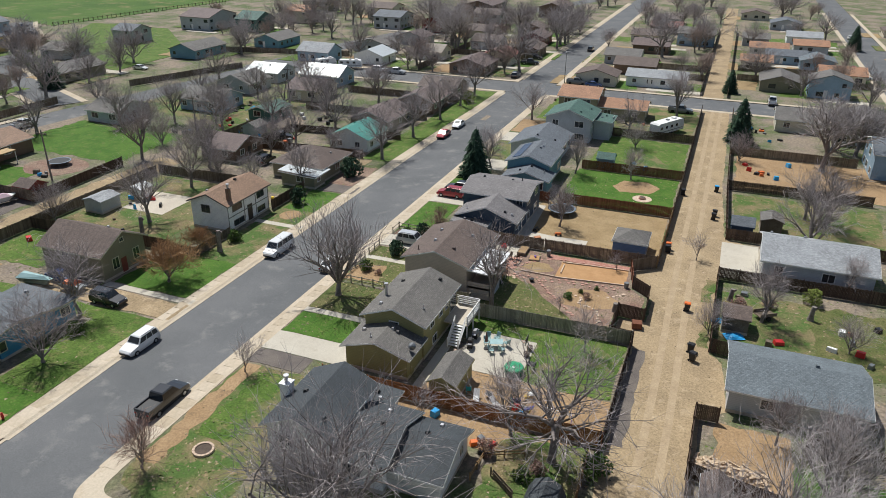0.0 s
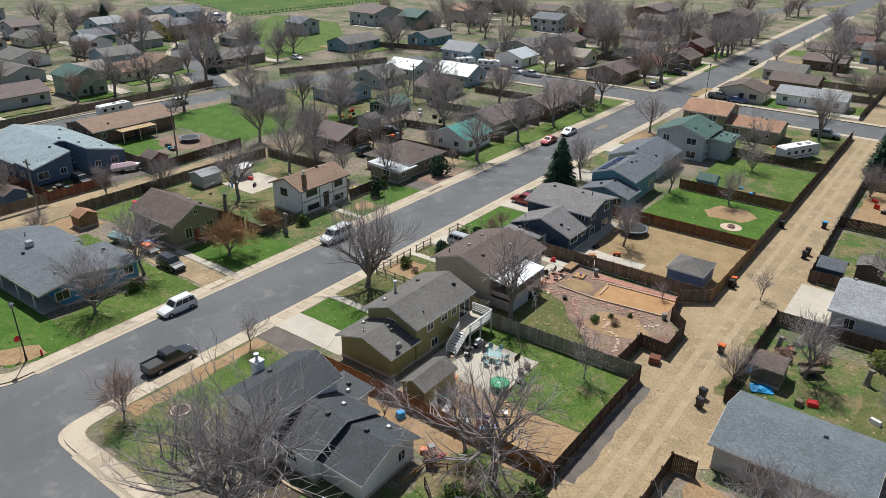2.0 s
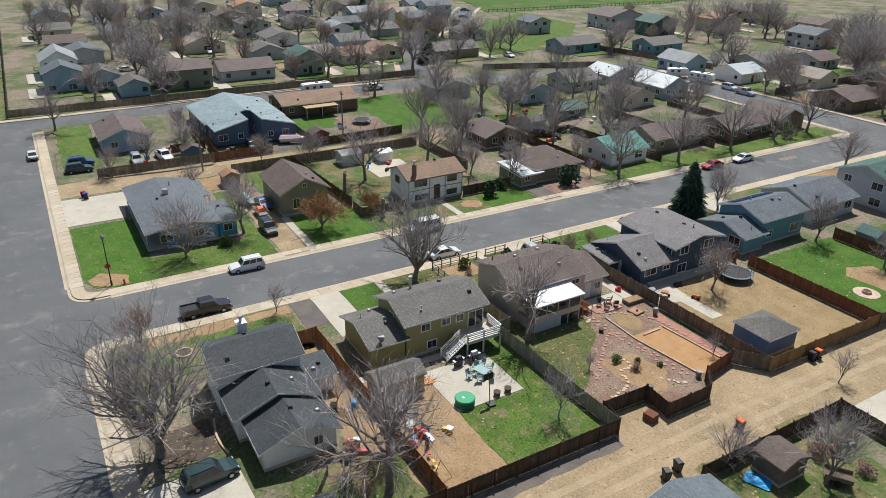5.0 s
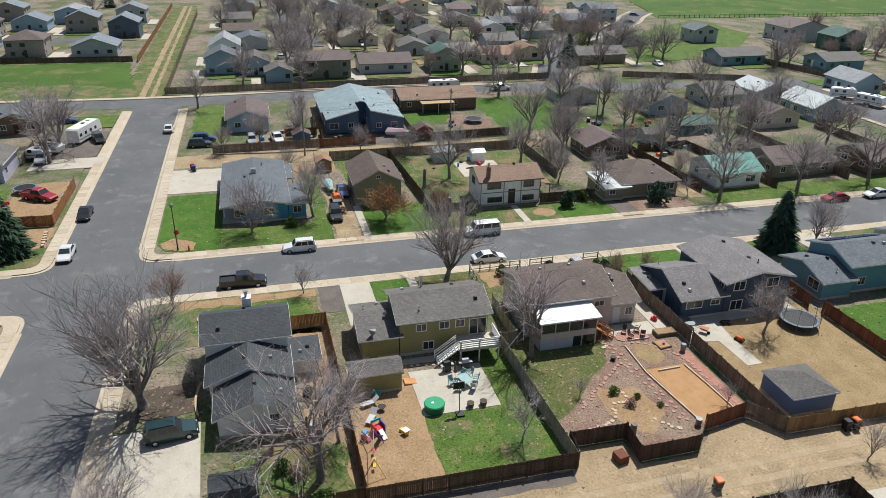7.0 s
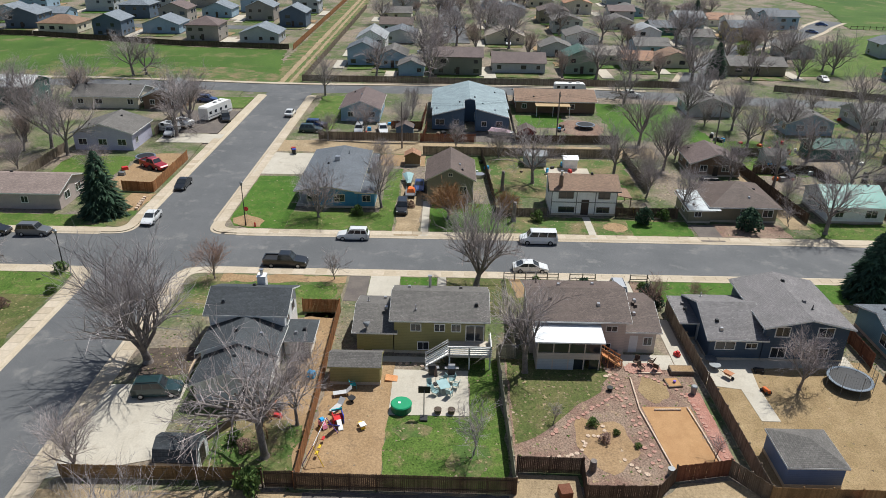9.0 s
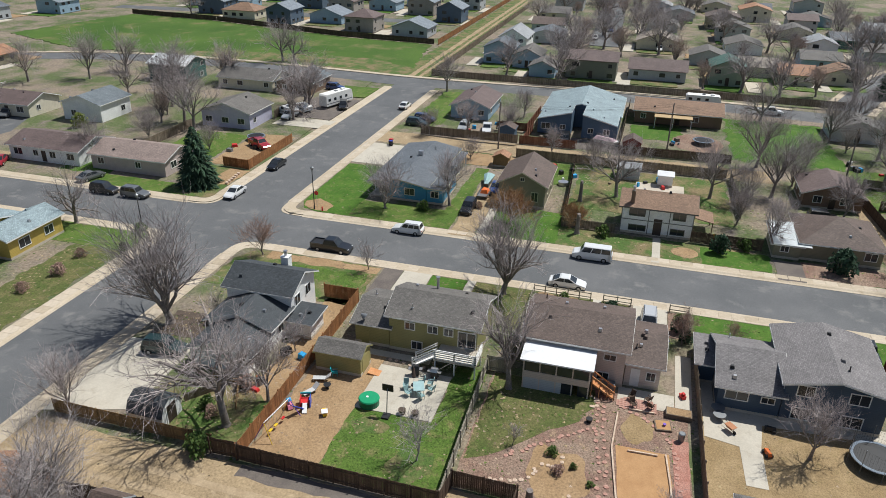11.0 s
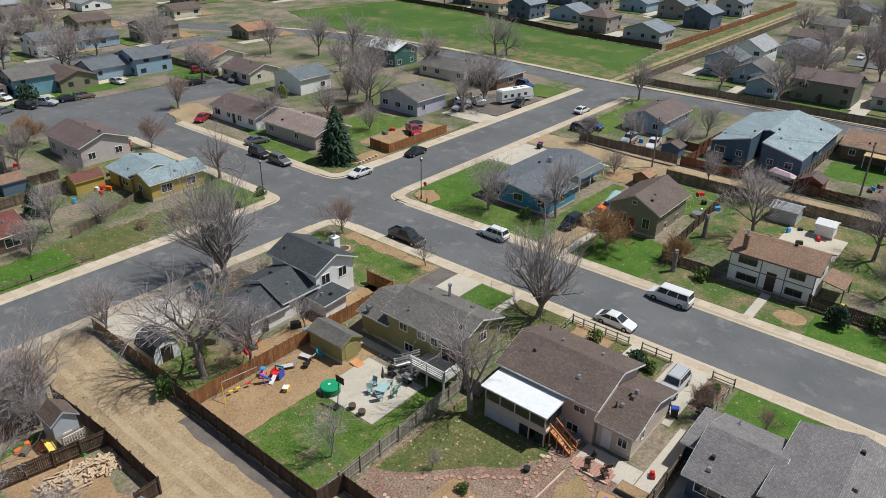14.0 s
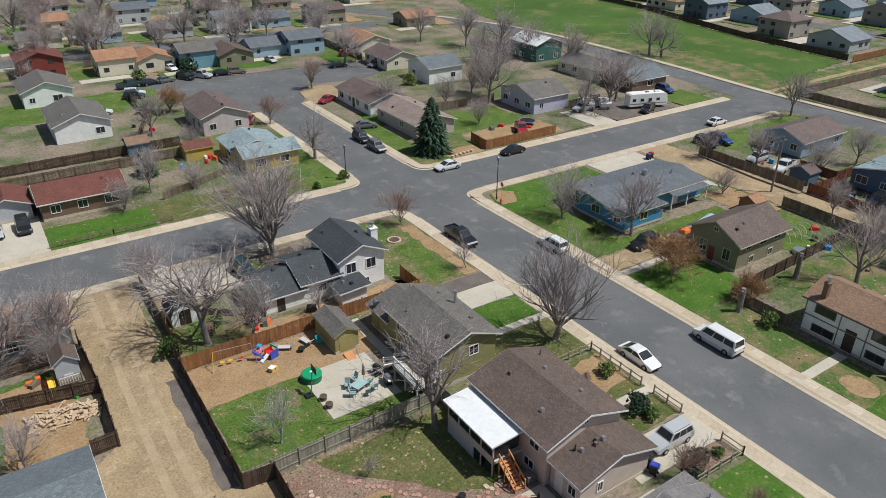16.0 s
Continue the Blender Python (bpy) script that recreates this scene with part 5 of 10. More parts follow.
# table of the other houses: x, y, size x, size y, eave, axis, rise, wall, roof, label
REST = [
    (8.6, 37.6, 11, 6.8, 2.6, "x", 1.1, "grey", "orange", "low grey house with a rusty red roof"),
    (-87, 112.5, 8, 9, 2.6, "x", 1.7, "brick", "mauve", "brown garage with a steep mauve roof"),
    (-70, 143, 9, 13, 2.8, "y", 1.8, "taupe", "mauve", "brown single-storey house under bare trees"),
    (-68, 162, 9, 13, 2.8, "y", 1.8, "brick", "mauve", "brick house with a dark mauve roof"),
    (-69, 176, 10, 9, 2.8, "x", 1.8, "brick", "brown", "brick house with a brown roof"),
    (-72, 209, 11, 13, 2.8, "y", 1.8, "brick", "mauve", "long brick house with a mauve roof"),
    (-69, 226, 10, 10, 2.8, "y", 1.8, "cream", "red", "house with a dark red roof"),
    (-64, 243, 9, 12, 2.8, "y", 1.8, "brick", "brown", "brick house with a brown roof"),
    (-81, 251, 10, 10, 2.8, "x", 1.8, "grey", "brown", "grey house with a brown roof"),
    (-68, 268, 9, 12, 2.8, "y", 1.8, "red", "mauve", "red-brown house with a mauve roof"),
    (-104, 176, 12, 9, 3.0, "x", 2.2, "skyblue", "pale_metal", "pale blue house with a light metal roof"),
    (-121, 186 - 12, 10, 9, 2.8, "x", 1.8, "palegrey", "pale_metal", "white house with a light roof"),
    (-124, 206, 11, 9, 3.2, "x", 2.2, "skyblue", "light", "pale blue house with a light roof"),
    (-106, 210, 10, 10, 2.8, "y", 1.8, "white", "pale_metal", "white house among parked campers"),
    (-92, 224, 10, 9, 2.8, "x", 1.8, "cream", "beige", "cream house with a beige roof"),
    (-109, 249, 11, 10, 2.8, "y", 1.8, "grey", "mauve", "grey house with a mauve roof"),
    (-112, 280, 11, 10, 4.6, "y", 1.8, "red", "mauve", "red two-storey house"),
    (-91, 275, 11, 10, 2.8, "x", 1.8, "cream", "brown", "cream house with a brown roof"),
    (-75, 290, 10, 11, 2.8, "y", 1.8, "brick", "brown", "brick house with a brown roof"),
    (-100, 310, 12, 10, 4.6, "x", 1.8, "grey", "brown", "two-storey house with a brown roof"),
    (-70, 320, 10, 12, 2.8, "y", 1.8, "brick", "mauve", "brick house with a mauve roof"),
    (-114, 345, 14, 22, 4.8, "y", 1.8, "brick", "mauve", "long two-storey brick building"),
    (-80, 350, 12, 20, 4.8, "y", 1.8, "brick", "brown", "long brick apartment building"),
    (-130, 89, 11, 18.5, 2.8, "y", 1.5, "brick", "tan", "long brown brick house with a tan roof"),
    (-121, 44.8, 13, 8.6, 2.9, "x", 1.7, "skyblue", "mauve", "pale blue house with a mauve roof"),
    (-128, 124.5, 9, 10, 2.7, "x", 1.8, "palegrey", "grey", "pale grey house with a grey roof"),
    (-115.5, 141.5, 11, 10, 2.8, "x", 1.9, "skyblue", "grey", "pale blue house with a grey roof"),
    (-120, 160, 10, 10, 2.8, "y", 1.9, "grey", "grey", "grey house with a grey roof"),
    (-99, 160, 9, 10, 2.8, "x", 1.9, "cream", "mauve", "cream house with a mauve roof"),
    (-97, 139, 6, 8, 2.3, "y", 1.0, "deepgreen", "green", "green shed-like outbuilding"),
    # new houses past the park
    (-212, 0, 11, 13, 3.2, "x", 2.4, "grey", "slate", "new grey house with a slate roof"),
    (-215, -20, 11, 11, 5.2, "hx", 2.2, "taupe", "mauve", "new two-storey taupe house"),
    (-228, -39, 11, 13, 3.2, "x", 2.4, "skyblue", "slate", "new blue house with a slate roof"),
    (-221, -55, 11, 10, 5.2, "x", 2.2, "navy", "slate", "new two-storey navy house"),
    (-226, -75, 11, 14, 3.2, "hy", 2.2, "cream", "tan", "new beige house with a tan roof"),
    (-234, -92, 11, 12, 4.9, "x", 2.2, "navy", "slate", "new navy house"),
    (-252, -108, 11, 12, 3.2, "x", 2.4, "steel", "slate", "new blue house"),
    (-252, -43, 11, 11, 5.2, "x", 2.2, "taupe", "mauve", "new two-storey dark house"),
    (-262, -62, 11, 12, 5.2, "hx", 2.2, "navy", "slate", "new two-storey navy house"),
    (-268, -31, 11, 12, 3.4, "x", 2.4, "steel", "slate", "new steel-blue house"),
    (-262, -12, 11, 11, 5.2, "x", 2.4, "taupe", "slate", "new two-storey house"),
    (-248, 4, 11, 10, 5.2, "x", 2.4, "navy", "slate", "new two-storey navy house with gables"),
    (-280, -84, 11, 12, 4.9, "x", 2.2, "grey", "mauve", "new grey house"),
    (-285, 2, 11, 11, 4.9, "x", 2.2, "grey", "slate", "new grey house"),
    (-296, -45, 11, 12, 4.9, "x", 2.2, "taupe", "slate", "new taupe house"),
    (-285, -115, 11, 12, 4.9, "x", 2.2, "steel", "slate", "new blue house"),
    # past the through road
    (-179, 38.5, 9, 9, 4.6, "x", 2.0, "skyblue", "slate", "pale blue two-storey house"),
    (-176, 47.5, 10, 8, 3.6, "x", 1.8, "skyblue", "grey", "blue-grey house with a grey roof"),
    (-165, 53.5, 8, 7, 2.8, "x", 1.5, "skyblue", "grey", "low blue-grey garage"),
    (-168.5, 66.5, 9.5, 13.5, 5.0, "y", 1.7, "darkolive", "mauve", "dark olive two-storey house"),
    (-172.5, 84, 10, 15, 2.9, "y", 2.0, "grey", "mauve", "grey house with a mauve hipped roof"),
    (-172.5, 102, 10, 9, 4.8, "x", 2.0, "sage", "green", "sage two-storey house with a green roof"),
    (-199, 39, 13, 9, 4.6, "x", 2.6, "white", "light", "white two-storey house"),
    (-198, 98, 10, 10, 2.8, "x", 1.8, "grey", "grey", "grey house"),
    (-187, 111, 10, 10, 2.8, "y", 1.8, "cream", "beige", "cream house with a beige roof"),
    (-180, 120, 10, 9, 2.8, "y", 1.8, "cream", "orange", "cream house with an orange roof"),
    (-219, 83, 12, 13, 2.8, "x", 2.4, "cream", "beige", "cream house with a beige roof"),
    (-204, 130, 10, 11, 2.8, "y", 1.8, "skyblue", "grey", "blue house with a grey roof"),
    (-183, 132, 9, 10, 2.8, "x", 1.8, "cream", "tan", "cream house with a tan roof"),
    (-174, 153, 9, 16, 2.8, "y", 1.8, "taupe", "grey", "long taupe house with a grey roof"),
    (-224, 151, 11, 11, 2.8, "y", 1.8, "grey", "grey", "grey house"),
    (-232, 170, 11, 11, 5.0, "y", 1.8, "yellow", "slate", "yellow two-storey house"),
    (-262, 196, 11, 12, 5.0, "y", 1.8, "skyblue", "slate", "pale blue two-storey house"),
    (-244, 108, 11, 11, 4.6, "x", 1.8, "grey", "grey", "two-storey grey house"),
    (-244, 145, 11, 11, 2.8, "y", 1.8, "deepgreen", "slate", "dark green house"),
    (-256, 130, 11, 11, 2.8, "x", 1.8, "cream", "grey", "cream house with a grey roof"),
    (-256, 84, 11, 11, 2.8, "x", 1.8, "grey", "grey", "grey house"),
    (-258, 158, 11, 11, 4.6, "y", 1.8, "skyblue", "light", "pale blue two-storey house"),
    (-268, 174, 11, 11, 2.8, "y", 1.8, "cream", "orange", "house with an orange roof"),
    (-270, 106, 11, 12, 4.6, "x", 1.8, "taupe", "brown", "taupe two-storey house"),
    (-288, 90, 11, 12, 2.8, "x", 1.8, "grey", "slate", "grey house"),
    (-296, 120, 11, 12, 4.6, "x", 1.8, "cream", "orange", "two-storey house with an orange roof"),
    (-292, 142, 11, 12, 2.8, "x", 1.8, "skyblue", "grey", "blue house"),
    (-296, 172, 11, 12, 2.8, "x", 1.8, "taupe", "brown", "taupe house"),
    (-300, 44, 11, 12, 4.6, "x", 1.8, "grey", "slate", "grey two-storey house"),
    (-240, 44, 11, 12, 2.8, "y", 1.8, "grey", "brown", "grey house with a brown roof"),
    (-270, 42, 11, 12, 2.8, "y", 1.8, "cream", "grey", "cream house"),
    (-318, 106, 11, 12, 2.8, "x", 1.8, "cream", "grey", "cream house"),
    (-330, 145, 11, 12, 4.6, "x", 1.8, "grey", "brown", "grey two-storey house"),
    (-165, 197, 10, 16, 2.8, "y", 1.8, "teal", "grey", "long teal house with a grey roof"),
    (-202, 250, 14, 18, 5.0, "x", 2.4, "grey", "mauve", "large grey house by the pasture"),
    (-181, 252, 10, 12, 4.8, "x", 2.4, "deepgreen", "green", "green gabled house"),
    (-152, 224, 10, 14, 2.8, "y", 1.8, "teal", "grey", "teal house with a grey roof"),
    (-177, 284, 12, 14, 4.8, "x", 1.8, "cream", "orange", "house with an orange roof"),
    (-134, 284, 12, 14, 4.8, "x", 1.8, "grey", "slate", "grey two-storey house"),
    (-150, 310, 12, 14, 4.8, "x", 1.8, "cream", "brown", "two-storey house"),
    (-190, 320, 12, 14, 4.8, "x", 1.8, "taupe", "brown", "two-storey house"),
    # past the second cross street, along the alley
    (-34, 208, 11, 9, 2.8, "y", 1.6, "cream", "brown", "cream house with a brown roof"),
    (-18, 211, 16, 8, 2.8, "x", 1.4, "white", "light", "white house with a light roof"),
    (-26, 228, 12, 10, 2.8, "x", 1.6, "brick", "brown", "brick house with a brown roof"),
    (-32, 243, 11, 10, 2.8, "x", 1.6, "grey", "grey", "grey house with a grey roof"),
    (-26, 268, 12, 11, 2.8, "x", 1.6, "brick", "mauve", "brick house with a mauve roof"),
    (-30, 292, 12, 11, 2.8, "x", 1.6, "cream", "brown", "cream house with a brown roof"),
    (-26, 318, 12, 11, 2.8, "x", 1.6, "brick", "red", "brick house with a red roof"),
    (-28, 345, 12, 11, 2.8, "x", 1.6, "grey", "brown", "grey house with a brown roof"),
    (8, 250, 9, 8, 2.8, "x", 1.4, "cream", "orange", "house with an orange roof"),
    (17, 264, 12, 8, 2.8, "x", 1.4, "skyblue", "slate", "blue house with a slate roof"),
    (26, 258, 10, 10, 2.8, "y", 1.4, "skyblue", "bluegrey", "blue house with a grey roof"),
    (12, 278, 12, 7, 2.8, "x", 1.4, "cream", "orange", "house with an orange roof"),
    (26, 290, 11, 9, 2.8, "x", 1.4, "palegrey", "orange", "house with an orange roof"),
    (25, 312, 12, 11, 2.8, "x", 1.4, "white", "light", "white house with a light roof"),
    (8, 300, 9, 10, 2.8, "x", 1.4, "grey", "grey", "grey house with a grey roof"),
    (31, 238, 12, 10, 2.8, "x", 1.6, "cream", "orange", "cream house with an orange roof"),
    (14, 221, 10, 12, 2.8, "y", 1.6, "taupe", "grey", "taupe house with a grey roof"),
    (26, 216, 10, 8, 4.6, "y", 1.6, "skyblue", "grey", "blue two-level house with a grey roof"),
    (17, 177, 10, 9, 2.8, "x", 1.6, "cream", "grey", "cream house with a grey roof"),
    (29, 172, 11, 11, 4.6, "y", 1.6, "taupe", "grey", "taupe two-level house"),
    (33, 150, 11, 12, 4.8, "x", 1.6, "skyblue", "slate", "blue two-level house with white deck"),
    (35, 132, 11, 10, 3.2, "x", 1.6, "palegrey", "slate", "pale house with a slate roof"),
    (34, 114, 11, 10, 4.6, "x", 1.6, "cream", "grey", "cream two-level house"),
    (36, 96, 10, 12, 2.8, "x", 1.6, "palegrey", "bluegrey", "pale house"),
    (34, 76, 10, 12, 2.8, "x", 1.6, "cream", "brown", "cream house"),
    (62, 250, 12, 11, 2.8, "y", 1.6, "cream", "brown", "cream house"),
    (62, 280, 12, 11, 2.8, "y", 1.6, "grey", "grey", "grey house"),
    (62, 310, 12, 11, 2.8, "y", 1.6, "skyblue", "slate", "blue house"),
    (62, 345, 12, 11, 2.8, "y", 1.6, "cream", "brown", "cream house"),
    (20, 350, 12, 11, 2.8, "y", 1.6, "grey", "slate", "grey house"),
    (8, 380, 12, 11, 2.8, "y", 1.6, "cream", "brown", "cream house"),
    # by the close
    (-66.6, -3.0, 8.6, 15, 2.8, "y", 1.4, "pink", "dustrose", "pinkish brick house with a pale dusty brown roof"),
    (-66.5, -20.5, 9, 15, 2.8, "y", 1.4, "white", "mauve", "white house with a mauve roof"),
    (-96.2, -1.6, 9.4, 11.2, 3.4, "x", 1.8, "lavender", "grey", "lavender house with a grey roof"),
    (-127.3, -1.3, 11.4, 9, 2.8, "x", 1.8, "brick", "bluegrey", "brick house with a blue-grey roof"),
    (-126, -14.5, 9, 15, 2.8, "y", 1.6, "cream", "grey", "long cream house with a grey roof"),
    (-127, -37.5, 9, 11, 4.4, "y", 1.6, "deepgreen", "white_metal", "green barn with a white roof"),
    (-90.6, -32.6, 9.4, 9.6, 3.8, "x", 1.6, "white", "bluegrey", "white two-level house with a blue-grey roof"),
    (-124, -96.5, 11, 9, 2.8, "x", 1.6, "taupe", "orange", "taupe house with a rusty roof"),
    (-90.4, -69.2, 9.6, 13, 3.6, "y", 1.6, "cream", "orange", "cream house with an orange roof"),
    (-88.5, -50.6, 9, 11.6, 2.8, "y", 1.6, "cream", "mauve", "cream house with a mauve roof"),
    (-75, -78, 10, 10, 4.2, "x", 1.6, "skyblue", "slate", "blue two-level house with a slate roof"),
    (-65, -80, 10, 8, 2.8, "x", 1.6, "skyblue", "slate", "low blue garage wing"),
    (-54, -76, 9, 11, 2.8, "y", 1.6, "taupe", "brown", "taupe house with a brown roof"),
    (-45, -77, 9, 9, 4.2, "x", 1.6, "teal", "grey", "teal two-level house with a grey roof"),
    (-35, -80, 9, 10, 2.8, "y", 1.6, "cream", "orange", "cream house with an orange roof"),
    (-26, -80, 9, 9, 4.0, "x", 1.6, "cream", "orange", "cream two-level house with an orange roof"),
    (-10, -88, 10, 11, 4.2, "y", 1.8, "red", "red", "red barn-like house"),
    (-7.8, -61.8, 9.6, 12, 3.4, "y", 1.8, "white", "grey", "white house with a grey roof"),
    (-10, -34.6, 9.6, 13.2, 3.4, "y", 1.8, "white", "grey", "white house with a grey roof"),
    (-33.7, -24.8, 8.8, 12.6, 3.6, "y", 1.6, "palepink", "mauve", "pale pink house with a mauve roof"),
    (-33.9, 1.7, 9.4, 5.2, 3.0, "x", 1.1, "yellow", "steelblue", "yellow house with a pale blue-grey roof"),
    (-33.2, -4.6, 8.6, 7.2, 2.7, "y", 1.1, "yellow", "steelblue", "low yellow wing with a pale blue-grey roof"),
    (-4.2, 2.4, 11.4, 8, 2.8, "x", 1.5, "brick", "red", "brick house with a red-brown roof"),
    (5.5, 1, 6, 6.5, 2.5, "y", 1.2, "palegrey", "red", "small garage with a red roof"),
    (-50, -120, 11, 12, 2.8, "x", 1.6, "grey", "grey", "grey house"),
    (-68, -118, 11, 11, 4.4, "x", 1.6, "white", "slate", "white two-level house"),
    (-82, -120, 11, 11, 2.8, "x", 1.6, "skyblue", "slate", "pale blue house"),
    (-100, -116, 11, 11, 4.4, "x", 1.6, "taupe", "brown", "brown two-level house"),
    (-30, -122, 11, 11, 2.8, "x", 1.6, "skyblue", "grey", "blue house"),
    (-14, -122, 11, 11, 2.8, "x", 1.6, "cream", "grey", "cream house"),
    (4, -122, 11, 11, 2.8, "x", 1.6, "grey", "slate", "grey house"),
    (10, -70, 11, 11, 2.8, "x", 1.6, "cream", "mauve", "cream house"),
    (-20, -150, 11, 11, 2.8, "x", 1.6, "cream", "orange", "house with an orange roof"),
    (-45, -150, 11, 11, 4.4, "x", 1.6, "grey", "slate", "grey two-level house"),
    (-70, -150, 11, 11, 2.8, "x", 1.6, "cream", "brown", "cream house"),
    (-95, -150, 11, 11, 2.8, "x", 1.6, "taupe", "brown", "taupe house"),
    (-55, -182, 11, 11, 2.8, "x", 1.6, "skyblue", "grey", "blue house"),
    (-85, -182, 11, 11, 2.8, "x", 1.6, "cream", "brown", "cream house"),
    (-25, -182, 11, 11, 2.8, "x", 1.6, "grey", "brown", "grey house"),
    (-110, -205, 11, 11, 2.8, "x", 1.6, "cream", "orange", "house with an orange roof"),
    (-70, -215, 11, 11, 2.8, "x", 1.6, "grey", "slate", "grey house"),
    (-130, -150, 11, 11, 2.8, "x", 1.6, "cream", "brown", "cream house"),
    (-150, -175, 11, 11, 2.8, "x", 1.6, "taupe", "slate", "taupe house"),
    (-185, -160, 11, 11, 4.4, "x", 1.6, "grey", "slate", "new grey house"),
    (-210, -150, 11, 11, 4.4, "x", 1.6, "steel", "slate", "new blue house"),
]
# more small houses between those of the table, where the far blocks are built up
INFILL = random.Random(7)
KNOWN = len(REST)
for x0, x1, y0, y1, want in ((-320, -165, 78, 130, 12), (-320, -165, 34, 52, 5), (-122, -64, 206, 330, 9), (-36, 32, 206, 320, 7), (-300, -250, -110, 5, 5), (-125, 10, -215, -128, 14), (-300, -200, 130, 180, 5), (-300, -200, 185, 210, 2)):
    made = 0
    for i in range(200):
        x, y = INFILL.uniform(x0, x1), INFILL.uniform(y0, y1)
        if made >= want or abs(y - 64) < 13 or any(abs(x - r[0]) < 17 and abs(y - r[1]) < 16 for r in REST) or any(math.hypot(x - p[0], y - p[1]) < 15 for p in COLLECTOR):
            continue
        if abs(x) < 11 and y > 200 or any(math.hypot(x - p[0], y - p[1]) < 16 for p in ((-190, 146), (-215, 166), (-234, 188), (-200, 155), (-225, 177))):
            continue
        wall, roof = INFILL.choice(("cream", "white", "palegrey", "skyblue", "grey", "taupe")), INFILL.choice(("light", "grey", "beige", "slate", "brown", "mauve"))
        REST.append((x, y, INFILL.uniform(9, 13), INFILL.uniform(9, 12), INFILL.choice((2.8, 2.8, 4.4)), INFILL.choice("xy"), 1.7, wall, roof, "%s house with a %s roof among far yards" % ({"palegrey": "pale grey", "skyblue": "pale blue"}.get(wall, wall), roof)))
        made += 1
# paler wall and roof tones for the houses past the park
PALER = {"slate": "newslate", "navy": "newnavy", "taupe": "newtaupe", "steel": "skyblue"}
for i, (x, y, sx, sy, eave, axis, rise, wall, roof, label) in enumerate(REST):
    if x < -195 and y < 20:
        wall, roof = PALER.get(wall, wall), PALER.get(roof, roof)
    if len(label.split()) < 5:
        label += " with %s roof shingles" % roof if "roof" not in label else " among small yards"
    if i < KNOWN and (x < -152 or y > 202 or y < -70):
        side = 1 if i % 2 else -1
        slab("driveway", rect(x - 2, x + sx / 2 + 5, y + side * (sy / 2 + 0.6), y + side * (sy / 2 + 4)), 0.03 + 0.002 * (i % 3), PALE if i % 3 else CONCRETE, "pale concrete driveway beside a far house")
        slab("lawn", rect(x + sx / 2 + 0.5, x + sx / 2 + 6, y - side * 5.5, y + side * (sy / 2 - 0.5)), 0.021 + 0.002 * (i % 4), (LUSH, GRASS, PATCHY)[i % 3], "small lawn beside a far house", "lawn", 0.4)
        slab("yard_soil", rect(x - sx / 2 - 7, x - sx / 2 - 0.5, y - 6, y + 6), 0.005 + 0.002 * (i % 7), (GRASS, KIDDIRT, PATCHY, STRAW)[i % 4], "back yard behind a far house", "yard", 0.4)
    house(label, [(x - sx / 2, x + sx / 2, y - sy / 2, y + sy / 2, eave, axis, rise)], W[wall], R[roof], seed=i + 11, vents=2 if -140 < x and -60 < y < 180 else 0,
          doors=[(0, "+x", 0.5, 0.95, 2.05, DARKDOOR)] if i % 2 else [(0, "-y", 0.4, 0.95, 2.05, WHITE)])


def shed(label, x0, x1, y0, y1, eave, axis, rise, wall, roof, door=None, trim=None):
    return house(label, [(x0, x1, y0, y1, eave, axis, rise)], wall, roof, trim or wall, name="garden_shed", category="shed", auto=False, vents=0, doors=[door] if door else (), over=0.18)


SHEDDOOR = paint("olive_door", (0.33, 0.29, 0.12), 0.6)
shed("olive wooden garden shed with double doors", -22.0, -19.3, 53.0, 58.0, 2.2, "y", 0.7, W["olive"], R["grey"], (0, "+y", 0.5, 1.8, 1.9, SHEDDOOR))
shed("blue garden shed with a grey roof", -10.9, -6.4, 93.2, 98.0, 2.3, "hx", 1.0, W["bluebox"], R["grey"], (0, "+y", 0.5, 1.6, 1.9, WHITE), WHITE)


def gambrel_shed(x, y, w, d, label):
    """A small barn-roofed shed whose white front faces +y."""
    g = thing("garden_shed", x, y, label, "shed")
    prof = [(-w / 2, 0), (w / 2, 0), (w / 2, 1.35), (w * 0.36, 2.15), (0, 2.65), (-w * 0.36, 2.15), (-w / 2, 1.35)]
    n = len(prof)
    part("wall", Mesh().add([(px, -d / 2, pz) for px, pz in prof] + [(px, d / 2, pz) for px, pz in prof], [tuple(range(n)), tuple(range(2 * n - 1, n - 1, -1))] + [(i, n + i, n + (i + 1) % n, (i + 1) % n) for i in range(n)]), W["white"], g)
    line = [(w / 2 + 0.12, 1.2), (w * 0.37, 2.19), (0, 2.7), (-w * 0.37, 2.19), (-w / 2 - 0.12, 1.2)]
    m = Mesh()
    for (xa, za), (xb, zb) in zip(line, line[1:]):
        q = [(xa, -d / 2 - 0.12, za), (xa, d / 2 + 0.12, za), (xb, d / 2 + 0.12, zb), (xb, -d / 2 - 0.12, zb)]
        m.hexa(q[::-1], [(p[0], p[1], p[2] + 0.09) for p in q[::-1]])
    part("roof", m, R["charcoal"], g)
    for s in (-1, 1):
        part("door", Mesh().box(min(s * 0.02, s * 0.62), max(s * 0.02, s * 0.62), d / 2, d / 2 + 0.04, 0.08, 1.9), DARKDOOR, g)
    for s in (-0.7, 0.7):
        part("trim_board", Mesh().box(s - 0.06, s + 0.06, d / 2, d / 2 + 0.05, 0.05, 2.0), WHITE, g)
    return g


